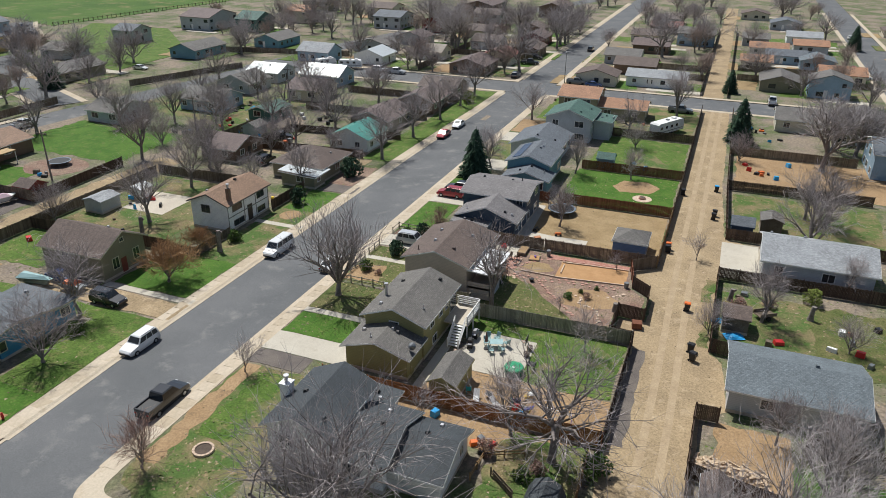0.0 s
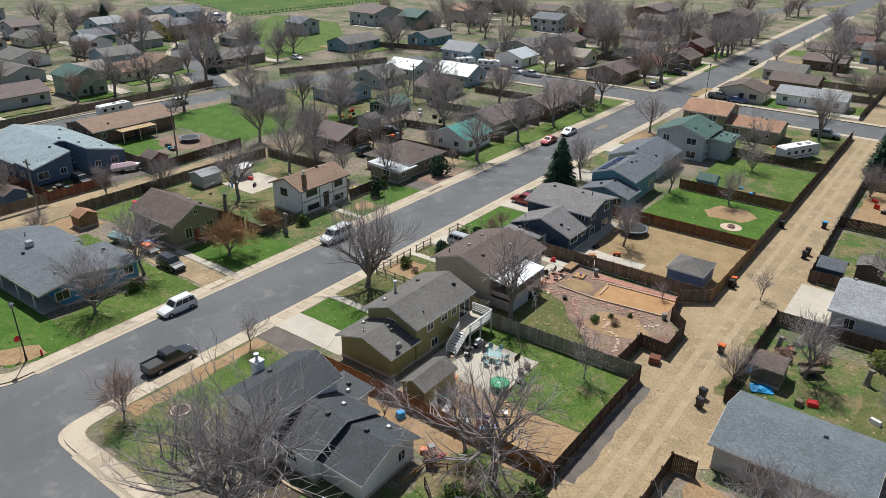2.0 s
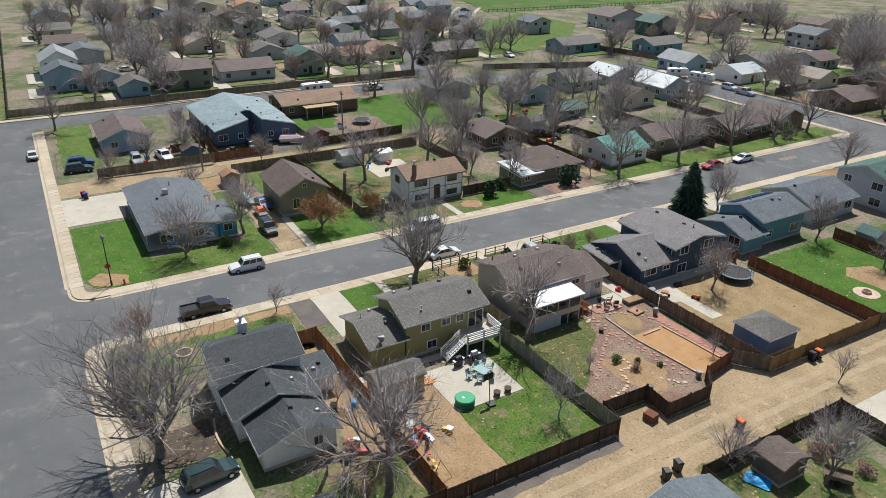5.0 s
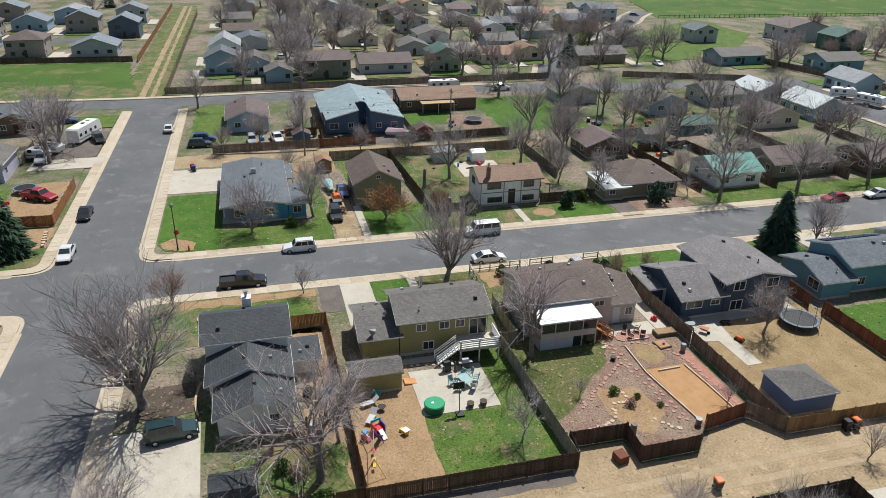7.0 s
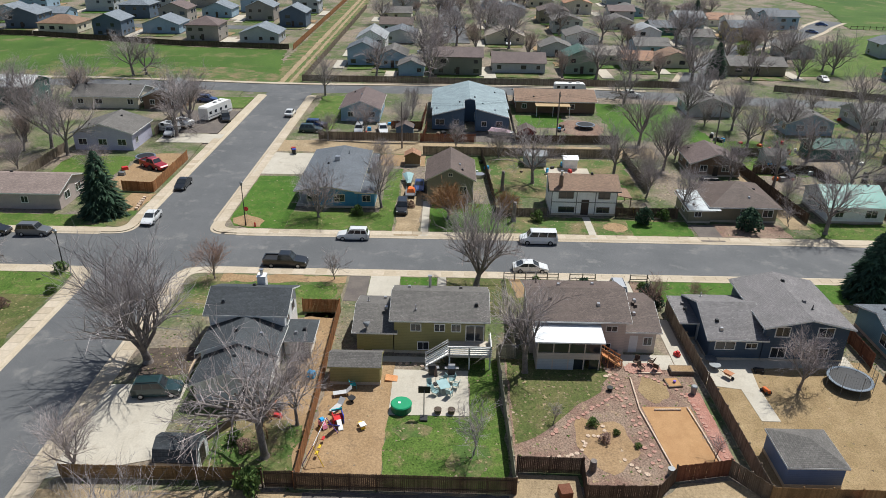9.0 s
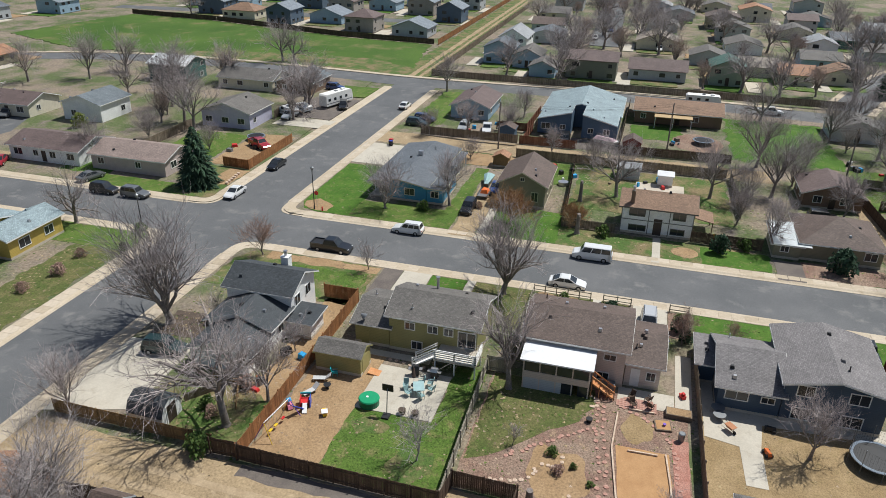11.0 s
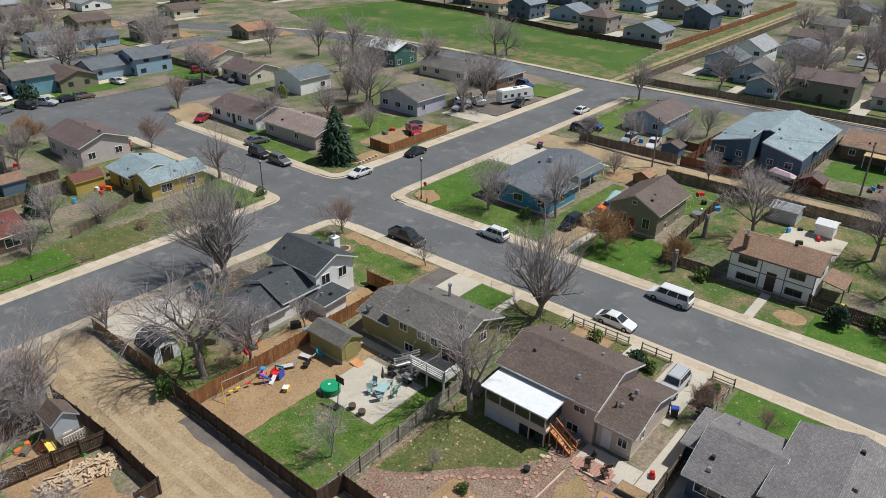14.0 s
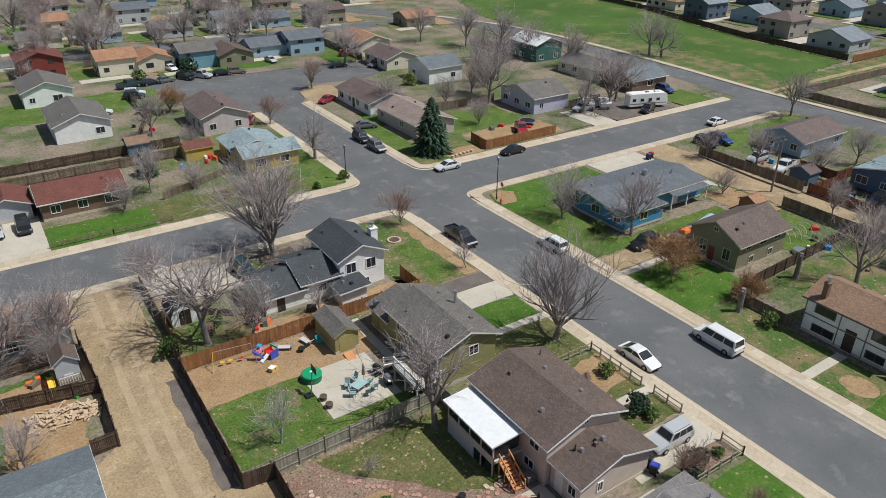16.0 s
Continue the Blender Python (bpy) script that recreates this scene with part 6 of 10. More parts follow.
gambrel_shed(-7.9, 42.0, 2.9, 3.6, "white shed with a dark barn roof")
shed("raised playhouse with a brown roof and rail", 3.5, 5.6, 46.2, 48.6, 2.9, "y", 0.8, W["palegrey"], R["brown"], (0, "+y", 0.5, 0.8, 1.4, WHITE))
shed("weathered brown shed by the alley", 4.2, 7.0, 77.5, 80.8, 2.0, "x", 0.6, OLDWOOD, R["brown"])
shed("small dark blue garden shed", 4.4, 7.4, 106.4, 109.4, 2.0, "x", 0.9, W["navy"], R["slate"], (0, "+x", 0.5, 1.0, 1.8, WHITE))
shed("tan shed with an orange roof", -88.3, -85.8, 56.4, 59.2, 1.9, "x", 0.7, OCHRE, R["orange"])
shed("grey metal garden shed", -90, -86.5, 78.5, 82.5, 2.1, "y", 0.5, W["grey"], R["light"])
shed("white camper shed in the yard", -87.5, -85, 85.5, 88, 2.0, "y", 0.4, W["white"], R["white_metal"])
shed("small red shed with a brown roof", -105, -101.5, 78.5, 82, 2.2, "x", 0.9, W["red"], R["brown"])
shed("small blue shed with a brown roof", -106, -103, 53.5, 57, 2.1, "x", 0.8, W["steel"], R["brown"])
shed("small yellow shed with a red roof", -27.3, -22.6, -10.0, -6.8, 2.1, "x", 0.9, W["yellow"], R["red"])
shed("blue shed with a tan roof", -18.4, -14.8, -18.0, -14.6, 2.1, "x", 0.9, W["steel"], R["tan"])
shed("grey shed beneath bare trees", -93, -89.5, 124, 128, 2.1, "y", 0.9, W["grey"], R["grey"])
shed("grey outbuilding with a light roof", 8.5, 11.5, 109.6, 113.0, 2.1, "y", 0.5, OLDWOOD, R["grey"])
shed("low garden shed with pale roof", -20, -17, 130.6, 133.4, 2.0, "x", 0.8, W["teal"], R["green"])

# ---------------------------------------------------------------- trees


def spike(m, p, e, r):
    """A twig: three thin faces that meet in a point."""
    d = (e - p).normalized()
    a = d.orthogonal().normalized() * r
    b = d.cross(a)
    m.add([p + a, p - a * 0.5 + b * 0.87, p - a * 0.5 - b * 0.87, e], [(0, 1, 3), (1, 2, 3), (2, 0, 3)])


def grow(seed, height, spread, limbs, kids, twig, trunk_r, trunk_share=0.28, rise=0.55, levels=4, wander=0.16):
    """A bare tree: a tapered trunk, limbs that fork, and fine twigs. Returns the wood and the twigs."""
    rng = random.Random(seed)
    wood, fine = Mesh(), Mesh()

    def limb(p, d, length, r, level):
        steps = 3 if level < 2 else 2 if level < 3 else 1
        q, dd = Vector(p), Vector(d)
        stations = []
        for i in range(steps):
            dd = (dd + Vector((rng.gauss(0, wander), rng.gauss(0, wander), rng.gauss(0.05, wander)))).normalized()
            e = q + dd * length / steps
            r0, r1 = r * (1 - 0.6 * i / steps), r * (1 - 0.6 * (i + 1) / steps)
            target = wood if level < 3 else fine
            if level >= levels:
                spike(fine, q, e, max(r0, twig))
            else:
                target.tube(q, e, max(r0, twig * 1.1), max(r1, twig), 6 if level < 1 else 5 if level < 2 else 3, False)
            stations.append((q.copy(), e.copy(), dd.copy(), r1))
            q = e
        if level >= levels:
            return
        n = kids[level]
        for i in range(n):
            u = 0.25 + 0.75 * (i + rng.random() * 0.8) / n
            k = min(steps - 1, int(u * steps))
            a, b, sd, rr = stations[k]
            base = a.lerp(b, min(1, u * steps - k))
            side = sd.orthogonal().normalized()
            side.rotate(Matrix.Rotation(rng.uniform(0, 2 * math.pi), 3, sd))
            tilt = rng.uniform(0.5, 0.95)
            nd = (sd * (1 - tilt * 0.55) + side * tilt * 0.8 + Vector((0, 0, rise * 0.35))).normalized()
            limb(base, nd, length * rng.uniform(0.5, 0.8), max(rr * 0.74, twig), level + 1)

    top = Vector((rng.gauss(0, 0.2), rng.gauss(0, 0.2), height * trunk_share))
    wood.tube((0, 0, -0.1), (0, 0, 0.35), trunk_r * 1.5, trunk_r * 1.05, 8, False)
    wood.tube((0, 0, 0.35), top, trunk_r * 1.05, trunk_r * 0.8, 8, False)
    for i in range(limbs):
        a = 2 * math.pi * (i + rng.uniform(-0.3, 0.3)) / limbs
        lean = rng.uniform(0.35, 1.0) * spread
        d = Vector((math.cos(a) * lean, math.sin(a) * lean, 1)).normalized()
        start = Vector((0, 0, 0.35)).lerp(top, rng.uniform(0.65, 1.0))
        limb(start, d, height * (1 - trunk_share) * rng.uniform(0.52, 0.72), trunk_r * rng.uniform(0.45, 0.68), 1)
    # shoots that close the middle of the crown
    limb(top, Vector((0, 0, 1)), height * (1 - trunk_share) * 0.66, trunk_r * 0.62, 1)
    return wood, fine


def make_tree(name, label, seed, crown=None, bark=None, **kw):
    kw["twig"] = kw.get("twig", 0.022) * 0.88
    wood, fine = grow(seed, **kw)
    t = thing(name, 0, 0, label, "tree")
    part("trunk", wood, bark or BARK, t, smooth=True)
    part("crown", fine, crown or TWIG, t)
    return t


K = (0, 6, 6, 5)
TREES = {
    "big": make_tree("bare_tree", "large bare deciduous tree with grey spreading limbs", 3, height=13, spread=0.95, limbs=5, kids=(0, 7, 6, 6), twig=0.018, trunk_r=0.36),
    "wide": make_tree("bare_tree", "wide bare tree with heavy crooked limbs", 9, height=11.5, spread=1.3, limbs=5, kids=(0, 6, 6, 5), twig=0.017, trunk_r=0.42, trunk_share=0.24, rise=0.3, wander=0.24),
    "yard": make_tree("bare_tree", "tall bare tree with dark crooked limbs over an alley", 27, height=13, spread=1.4, limbs=6, kids=(0, 6, 6, 6), twig=0.017, trunk_r=0.36, trunk_share=0.34, rise=0.25, wander=0.24),
    "vase": make_tree("bare_tree", "bare vase-shaped street tree with fine twigs", 14, height=10, spread=0.85, limbs=8, kids=(0, 6, 6, 5), twig=0.016, trunk_r=0.3, trunk_share=0.16, rise=0.9, wander=0.1),
    "pale": make_tree("bare_tree", "bare tree with pale silvery twigs", 21, TWIGPALE, height=9.5, spread=1.1, limbs=8, kids=(0, 8, 6, 5), twig=0.015, trunk_r=0.33, trunk_share=0.14, rise=0.6, wander=0.15),
    "tall": make_tree("bare_tree", "tall bare cottonwood with upright limbs", 33, height=16, spread=0.72, limbs=6, kids=(0, 7, 6, 6), twig=0.02, trunk_r=0.42, trunk_share=0.24, rise=0.5, wander=0.2),
    "open": make_tree("bare_tree", "bare yard tree with open upright limbs", 47, height=11, spread=0.62, limbs=5, kids=(0, 6, 5, 5), twig=0.017, trunk_r=0.3, trunk_share=0.28, rise=0.5, wander=0.22),
    "mid": make_tree("bare_tree", "bare garden tree with open branches", 40, height=8.5, spread=0.9, limbs=5, kids=(0, 7, 6, 6), twig=0.016, trunk_r=0.2, trunk_share=0.25),
    "mid2": make_tree("bare_tree", "bare tree with several stems", 52, height=9.5, spread=0.7, limbs=6, kids=(0, 7, 6, 6), twig=0.016, trunk_r=0.22, trunk_share=0.08),
    "small": make_tree("bare_sapling", "small bare sapling with thin twigs", 61, height=4.5, spread=0.5, limbs=5, kids=(0, 5, 4, 4), twig=0.013, trunk_r=0.07, trunk_share=0.2),
    "white": make_tree("bare_sapling", "slender sapling with whitish bark", 66, TWIGPALE, TWIGPALE, height=5.2, spread=0.45, limbs=6, kids=(0, 5, 4, 4), twig=0.013, trunk_r=0.08, trunk_share=0.22),
    "bud": make_tree("budding_tree", "low round tree in orange bud", 71, BUDS, height=5.5, spread=1.0, limbs=7, kids=(0, 8, 7, 8), trunk_r=0.16, trunk_share=0.12),
    "red": make_tree("budding_tree", "small upright tree with reddish twigs", 77, TWIGRED, height=5, spread=0.35, limbs=7, kids=(0, 6, 5, 5), twig=0.013, trunk_r=0.09, trunk_share=0.1),
    "far": make_tree("bare_tree", "bare tree among far houses", 80, TWIGPALE, height=11.5, spread=1.15, limbs=6, kids=(0, 6, 5, 5), twig=0.026, trunk_r=0.36, trunk_share=0.26, rise=0.3, wander=0.22),
    "far3": make_tree("bare_tree", "bare brownish tree among far houses", 93, surface("brown_twigs", (0.34, 0.26, 0.225), (0.42, 0.33, 0.285), big=0.6, fine=3, contrast=0.2, bump=0, island=0.3), height=9, spread=1.0, limbs=6, kids=(0, 6, 5, 5), twig=0.024, trunk_r=0.28, trunk_share=0.2, rise=0.4, wander=0.2),
    "far2": make_tree("bare_tree", "bare tree among far houses", 85, TWIG, height=10.5, spread=0.9, limbs=7, kids=(0, 5, 5, 5), twig=0.026, trunk_r=0.32, trunk_share=0.18, rise=0.45, wander=0.2),
}


def spruce(seed, height, radius):
    rng = random.Random(seed)
    t = thing("spruce_tree", 0, 0, "dark green spruce with drooping branches", "tree")
    part("trunk", Mesh().tube((0, 0, -0.1), (0, 0, height * 0.96), 0.22, 0.03, 8), BARK, t)
    m = Mesh()
    tiers = int(height / 0.32)
    for i in range(tiers):
        u = i / tiers
        z = 0.5 + u * (height - 0.6)
        r = radius * (1 - u) ** 0.62 + 0.15
        n = max(7, int(24 * (1 - u) + 7))
        for j in range(n):
            a = 2 * math.pi * (j + rng.random()) / n
            rr = r * rng.uniform(0.7, 1.1)
            d = Vector((math.cos(a), math.sin(a), 0))
            s = Vector((-d.y, d.x, 0))
            for k in range(4):
                f0 = rng.uniform(0.25, 0.8)
                p = d * rr * f0 + Vector((0, 0, z - rr * f0 * 0.28 + rng.uniform(-0.1, 0.1)))
                tip = d * rr * min(1, f0 + 0.32) + s * rng.uniform(-0.25, 0.25) * r + Vector((0, 0, z - rr * f0 * 0.42 - rng.uniform(0, 0.15)))
                w = 0.22 + 0.14 * rng.random()
                m.add([p + s * w, p - s * w, tip, p + Vector((0, 0, 0.14))], [(0, 1, 2), (0, 3, 1), (1, 3, 2), (2, 3, 0)])
    m.tube((0, 0, height * 0.9), (0, 0, height + 0.3), 0.1, 0.01, 5)
    part("crown", m, NEEDLE, t)
    return t


def shrub(name, label, seed, r, h, material, n=260, leaf=0.13):
    rng = random.Random(seed)
    t = thing(name, 0, 0, label, "shrub")
    st, m = Mesh(), Mesh()
    for i in range(9):
        a = rng.uniform(0, 6.28)
        st.tube((0, 0, -0.03), (math.cos(a) * r * 0.6, math.sin(a) * r * 0.6, h * rng.uniform(0.5, 0.9)), 0.03, 0.01, 4, False)
    for i in range(n):
        a, u = rng.uniform(0, 6.28), rng.random() ** 0.4
        z = h * rng.uniform(0.08, 1)
        k = u * r * math.sqrt(max(0.05, 1 - (2 * z / h - 0.9) ** 2 * 0.75)) * (0.8 + 0.3 * math.sin(3 * a + seed))
        p = Vector((math.cos(a) * k, math.sin(a) * k, z))
        d = Vector((rng.gauss(0, 1), rng.gauss(0, 1), rng.gauss(0.3, 1))).normalized()
        s = d.orthogonal().normalized()
        m.add([p - s * leaf, p + s * leaf, p + d * leaf * 2, p + d.cross(s) * leaf * 0.7], [(0, 1, 2), (0, 3, 1), (1, 3, 2), (2, 3, 0)])
    part("stems", st, BARK, t)
    part("foliage", m, material, t)
    return t


TREES["spruce"] = spruce(5, 9.5, 3.7)
TREES["spruce2"] = spruce(8, 12, 5.2)
TREES["shrub"] = shrub("shrub", "rounded green shrub in a yard", 4, 1.0, 1.3, LEAF)
TREES["yellow"] = shrub("shrub", "yellow-green shrub coming into leaf", 6, 1.6, 2.4, YLEAF, 500)
TREES["dark"] = shrub("evergreen_shrub", "dark evergreen shrub by a house", 7, 0.9, 1.5, NEEDLE, 400, 0.11)
TREES["brush"] = shrub("bare_shrub", "bare twiggy brown shrub in soil", 12, 1.0, 1.2, TWIGRED, 380, 0.08)
TREE_RNG = random.Random(77)
USED = set()


def plant(kind, x, y, s=1.0, turn=None):
    turn = TREE_RNG.uniform(0, 360) if turn is None else turn
    m = pose(x, y, 0, 0, 0, turn)
    s2 = s * TREE_RNG.uniform(0.95, 1.05)
    m = m @ Matrix.Diagonal((s2, s2, s, 1))
    if kind in USED:
        return copy_thing(TREES[kind], m)
    USED.add(kind)
    TREES[kind].matrix_basis = m
    return TREES[kind]


PLANTS = [
    ("pale", -22.4, 33.4, 1.35), ("yard", -8.7, 48.9, 0.95), ("mid", -13.0, 50.9, 0.8), ("mid2", -6.7, 33.2, 0.6), ("vase", -40.6, 68.3, 1.12), ("open", -22.0, 72.8, 0.95), ("mid2", -61.3, 44.6, 1.32), ("mid", -65.5, 53.9, 1.25),
    ("big", -77.8, 79.1, 0.8), ("mid", -64.5, 101.8, 1.1), ("big", -58.6, 121.0, 1.05), ("mid", -20.0, 100.4, 0.95), ("white", -9.5, 67.2, 1.0), ("red", -41.0, 34.8, 1.0), ("small", -41.4, 50.1, 0.9),
    ("small", -24.5, 38.2, 0.8), ("bud", -61.5, 64.5, 1.05), ("bud", -64.2, 74.0, 0.6), ("spruce", -39.6, 117.2, 0.95), ("mid", -38.5, 123.0, 1.05), ("spruce2", -61.0, 11.8, 0.86), ("mid2", -92.5, 108, 1.2), ("tall", -101, 103, 0.75), ("big", -104, 129, 0.9), ("mid2", -116, 121, 1.1), ("mid", -79, 113.5, 1.1), ("mid2", -72, 136, 1.0), ("mid2", -66, 148, 1.0), ("big", -94, 152, 0.95), ("big", -110, 152, 0.9),
    ("mid", -23, 126, 1.0), ("mid2", -15, 147, 0.9), ("big", -47.5 + 7, 160, 0.8), ("mid", -13, 126.5, 0.8), ("tall", -9.5, 177, 0.95), ("wide", -18, 158, 0.7), ("spruce", 4.6, 160, 1.05), ("mid2", 5, 146, 0.9),
    ("spruce", 1.6, 209, 0.7), ("spruce", 41, 300, 1.0), ("mid", 8.6, 81.5, 1.05), ("mid", 9.6, 58.6, 0.75), ("big", 15.2, 118.0, 0.8), ("mid", 19, 93, 0.7), ("small", 5.4, 66.0, 0.8), ("mid2", 17.5, 78, 0.7),
    ("pale", 5.0, 41.2, 0.62), ("mid2", 5.6, 44.2, 0.8), ("pale", 10.0, 42.6, 0.75), ("pale", 13.5, 51.5, 0.6), ("mid", 14, 57.0, 0.9), ("small", 0.3, 96, 0.9), ("mid2", 2.9, 68.5 + 8, 0.7),
    # across the street
    ("big", -82, 94, 0.95), ("tall", -86, 104, 0.95), ("mid2", -80, 99, 1.1), ("big", -97.7, 123.5, 0.95), ("big", -110, 136.5, 0.9), ("wide", -99, 148, 1.0), ("wide", -134, 107, 1.25), ("mid2", -91.5, 74, 1.0),
    ("big", -59.5, 137, 1.0), ("big", -59.8, 152, 1.05), ("wide", -60.5, 166, 1.0), ("big", -61, 178, 1.0), ("big", -76, 133, 1.0), ("tall", -86, 146, 0.9), ("big", -80, 160, 1.0), ("mid2", -87, 172, 1.2), ("big", -92, 133, 0.9),
    ("big", -78, 121, 0.9), ("mid2", -104, 112, 1.1), ("tall", -113, 126, 0.9), ("wide", -124, 148, 1.0), ("big", -130, 162, 1.0), ("big", -104, 166, 1.0), ("mid", -72, 97.5, 0.9), ("mid", -68, 119, 0.8), ("small", -61, 116.5, 0.9),
    ("big", -136.6, 33.5, 0.9), ("mid2", -108.7, 54.8, 1.1), ("mid", -104, 47, 1.0), ("mid", -99.8, 40, 0.8), ("mid2", -88.8, 51.5, 0.7), ("mid", -120, 56, 0.9), ("mid", -95, 66, 0.8), ("tall", -122, 119, 0.8), ("big", -136, 127, 0.9),
    ("yellow", -60, 170, 1.2), ("yellow", -72, 153, 1.0), ("yellow", -200, 160, 1.6), ("shrub", -63, 98, 1.3), ("dark", -61, 94.5, 1.8), ("dark", -59.3, 109.6, 1.3), ("shrub", -61.5, 78.3, 1.0), ("brush", -66, 58.6, 0.9),
    # near the close
    ("wide", -41.9, 3.6, 1.05), ("red", -42.6, -19.2, 1.1), ("big", -66.5, -14, 0.7), ("wide", -101, 9, 1.2), ("tall", -108, 9.5, 1.05), ("big", -114, 5.5, 1.0), ("big", -88, -7, 1.1), ("tall", -92, -12, 1.1),
    ("mid2", -95.9, -19, 1.2), ("tall", -102, -22, 1.1), ("mid2", -80, -12, 1.0), ("big", -155.5, -22, 1.1), ("wide", -157, -19, 1.2), ("big", -126, -22, 1.0), ("mid2", -78, 3, 0.9), ("spruce", -15.2, -4.0, 0.6), ("mid", -14, 4, 1.0), ("mid2", -20, 6, 0.8),
    ("mid2", -9, 8.6, 0.8), ("brush", -28, 13, 1.4), ("brush", -23, 12, 1.2), ("brush", -33, 12, 1.1), ("shrub", -42.0, 14.5, 0.8), ("mid2", -25, -12, 0.8), ("mid", -21, -24, 1.1), ("shrub", -24, -40, 1.5), ("bud", -28, -38, 0.9),
    ("big", -24, -105, 1.1), ("tall", -40, -92, 0.9), ("big", -60, -92, 1.0), ("big", -86, -90, 1.0), ("tall", -50, -104, 1.0), ("big", -10, -90, 1.0), ("wide", -5, -75, 0.9), ("big", -75, -104, 0.9), ("dark", -40, -66, 1.6), ("shrub", -29, -68, 1.4),
    ("spruce", -60, -132, 0.9), ("big", -110, -70, 1.0), ("tall", -118, -58, 1.0), ("big", -124, -36, 1.0), ("mid2", -82, -58, 0.9), ("yellow", -82, -30, 1.0), ("shrub", -36.5, 16, 0.6),
    # front gardens
    ("shrub", -40.6, 75.8, 0.8), ("brush", -38.4, 75.2, 0.7), ("dark", -38.8, 81.5, 0.8), ("shrub", -39.4, 82.8, 0.7), ("red", -35.6, 89.6, 0.75), ("dark", -38.0, 89.2, 0.7), ("shrub", -40.6, 89.3, 0.5), ("dark", -36, 90.0, 0.6),
    ("dark", -64.0, 57, 0.5), ("shrub", -62.6, 50.5, 0.9), ("brush", -11.6, 79.2, 0.8), ("shrub", -12.6, 80.4, 0.32), ("shrub", -10.9, 82.0, 0.3), ("shrub", -13.8, 78.4, 0.5), ("small", -9.4, 88.4, 0.6), ("shrub", -4.9, 48.6, 1.15), ("brush", -9.5, 47, 1.1), ("shrub", -10.5, 45.8, 0.7), ("brush", -14.2, 47.8, 1.3),
    ("small", -14, 74.8, 0.5), ("brush", 9.5, 85.5, 1.1), ("yellow", 14.5, 88.5, 0.7), ("brush", 6, 84, 1.3), ("small", -42 + 1.2, 127, 0.9), ("red", -37.6, 95, 0.5), ("small", -21.5, 46.5 + 3, 1.0),
]
for kind, x, y, s in PLANTS:
    plant(kind, x, y, s)
# trees scattered among the far houses, clear of roads and roofs
BOXES = [(-132, -108, 60, 78)] + [(x - sx / 2, x + sx / 2, y - sy / 2, y + sy / 2) for x, y, sx, sy, *_ in REST]


def clear(x, y):
    if -57 < x < -42 or 14 < y < 32 and x > -141 or 185 < y < 201 or 40 < x < 54 or -6 < x < 4:
        return False
    if any(abs(x - p[0]) < 9 and abs(y - p[1]) < 9 for p in COLLECTOR):
        return False
    return not any(a - 1.5 < x < b + 1.5 and c - 1.5 < y < d + 1.5 for a, b, c, d in BOXES)


SCATTER = random.Random(19)
for x0, x1, y0, y1, count in ((-330, -155, 35, 130, 78), (-300, -158, 130, 200, 44), (-125, -57, 202, 330, 85), (-170, -128, 175, 300, 18), (-42, 38, 202, 330, 34), (-220, -130, 230, 330, 20), (5, 40, 105, 185, 9), (-125, 10, -200, -84, 66), (-130, -58, -90, -10, 10), (-120, 60, 330, 430, 40), (-330, -200, -120, 12, 8), (55, 80, 220, 350, 14)):
    for i in range(count):
        x, y = SCATTER.uniform(x0, x1), SCATTER.uniform(y0, y1)
        if clear(x, y):
            plant(SCATTER.choice(("far", "far2", "far", "far2", "mid2", "spruce") if i % 6 == 0 else ("far", "far2", "far3")), x, y, SCATTER.uniform(0.75, 1.2))

# ---------------------------------------------------------------- fences


def fence(points, material, label, height=1.8, pitch=0.16, posts=True, category="fence", name="fence", rails=True):
    """Upright boards on rails between posts along a line of points."""
    if len(label.split()) < 5:
        label += " between the yards"
    f = thing(name, points[0][0], points[0][1], label, category)
    rng = random.Random(int(abs(points[0][0] * 31 + points[0][1] * 17)))
    boards, rail = Mesh(), Mesh()
    o = Vector(points[0])
    k = 0
    for a, b in zip(points, points[1:]):
        a, b = Vector(a) - o, Vector(b) - o
        length = (b - a).length
        d = (b - a) / length
        n = Vector((-d.y, d.x))
        for i in range(int(length / pitch)):
            s = i * pitch
            w = pitch - 0.012
            z1 = height + rng.uniform(-0.04, 0.03)
            t = rng.uniform(-0.008, 0.008)
            q = [a + d * s + n * (t - 0.011), a + d * (s + w) + n * (t - 0.011), a + d * (s + w) + n * (t + 0.011), a + d * s + n * (t + 0.011)]
            boards.hexa([(p.x, p.y, 0.03) for p in q], [(p.x, p.y, z1) for p in q])
        for z in (0.35, height - 0.35):
            q = [a + n * 0.012, b + n * 0.012, b + n * 0.06, a + n * 0.06]
            rail.hexa([(p.x, p.y, z) for p in q], [(p.x, p.y, z + 0.09) for p in q])
        if posts:
            count = max(1, round(length / 2.4))
            for i in range(count + 1):
                p = a + d * length * i / count + n * 0.06
                if posts == "parts":
                    key = ("post", round(height, 1), material.name)
                    if key not in DOORS:
                        DOORS[key] = Mesh().box(-0.055, 0.055, -0.055, 0.055, -0.05, height + 0.1).data("post", material)
                    part("post", DOORS[key], material, f).location = (p.x, p.y, 0)
                else:
                    rail.box(p.x - 0.055, p.x + 0.055, p.y - 0.055, p.y + 0.055, -0.05, height + 0.08)
    part("boarding", boards, material, f, kind="stuff")
    part("framework", rail, material, f)
    return f


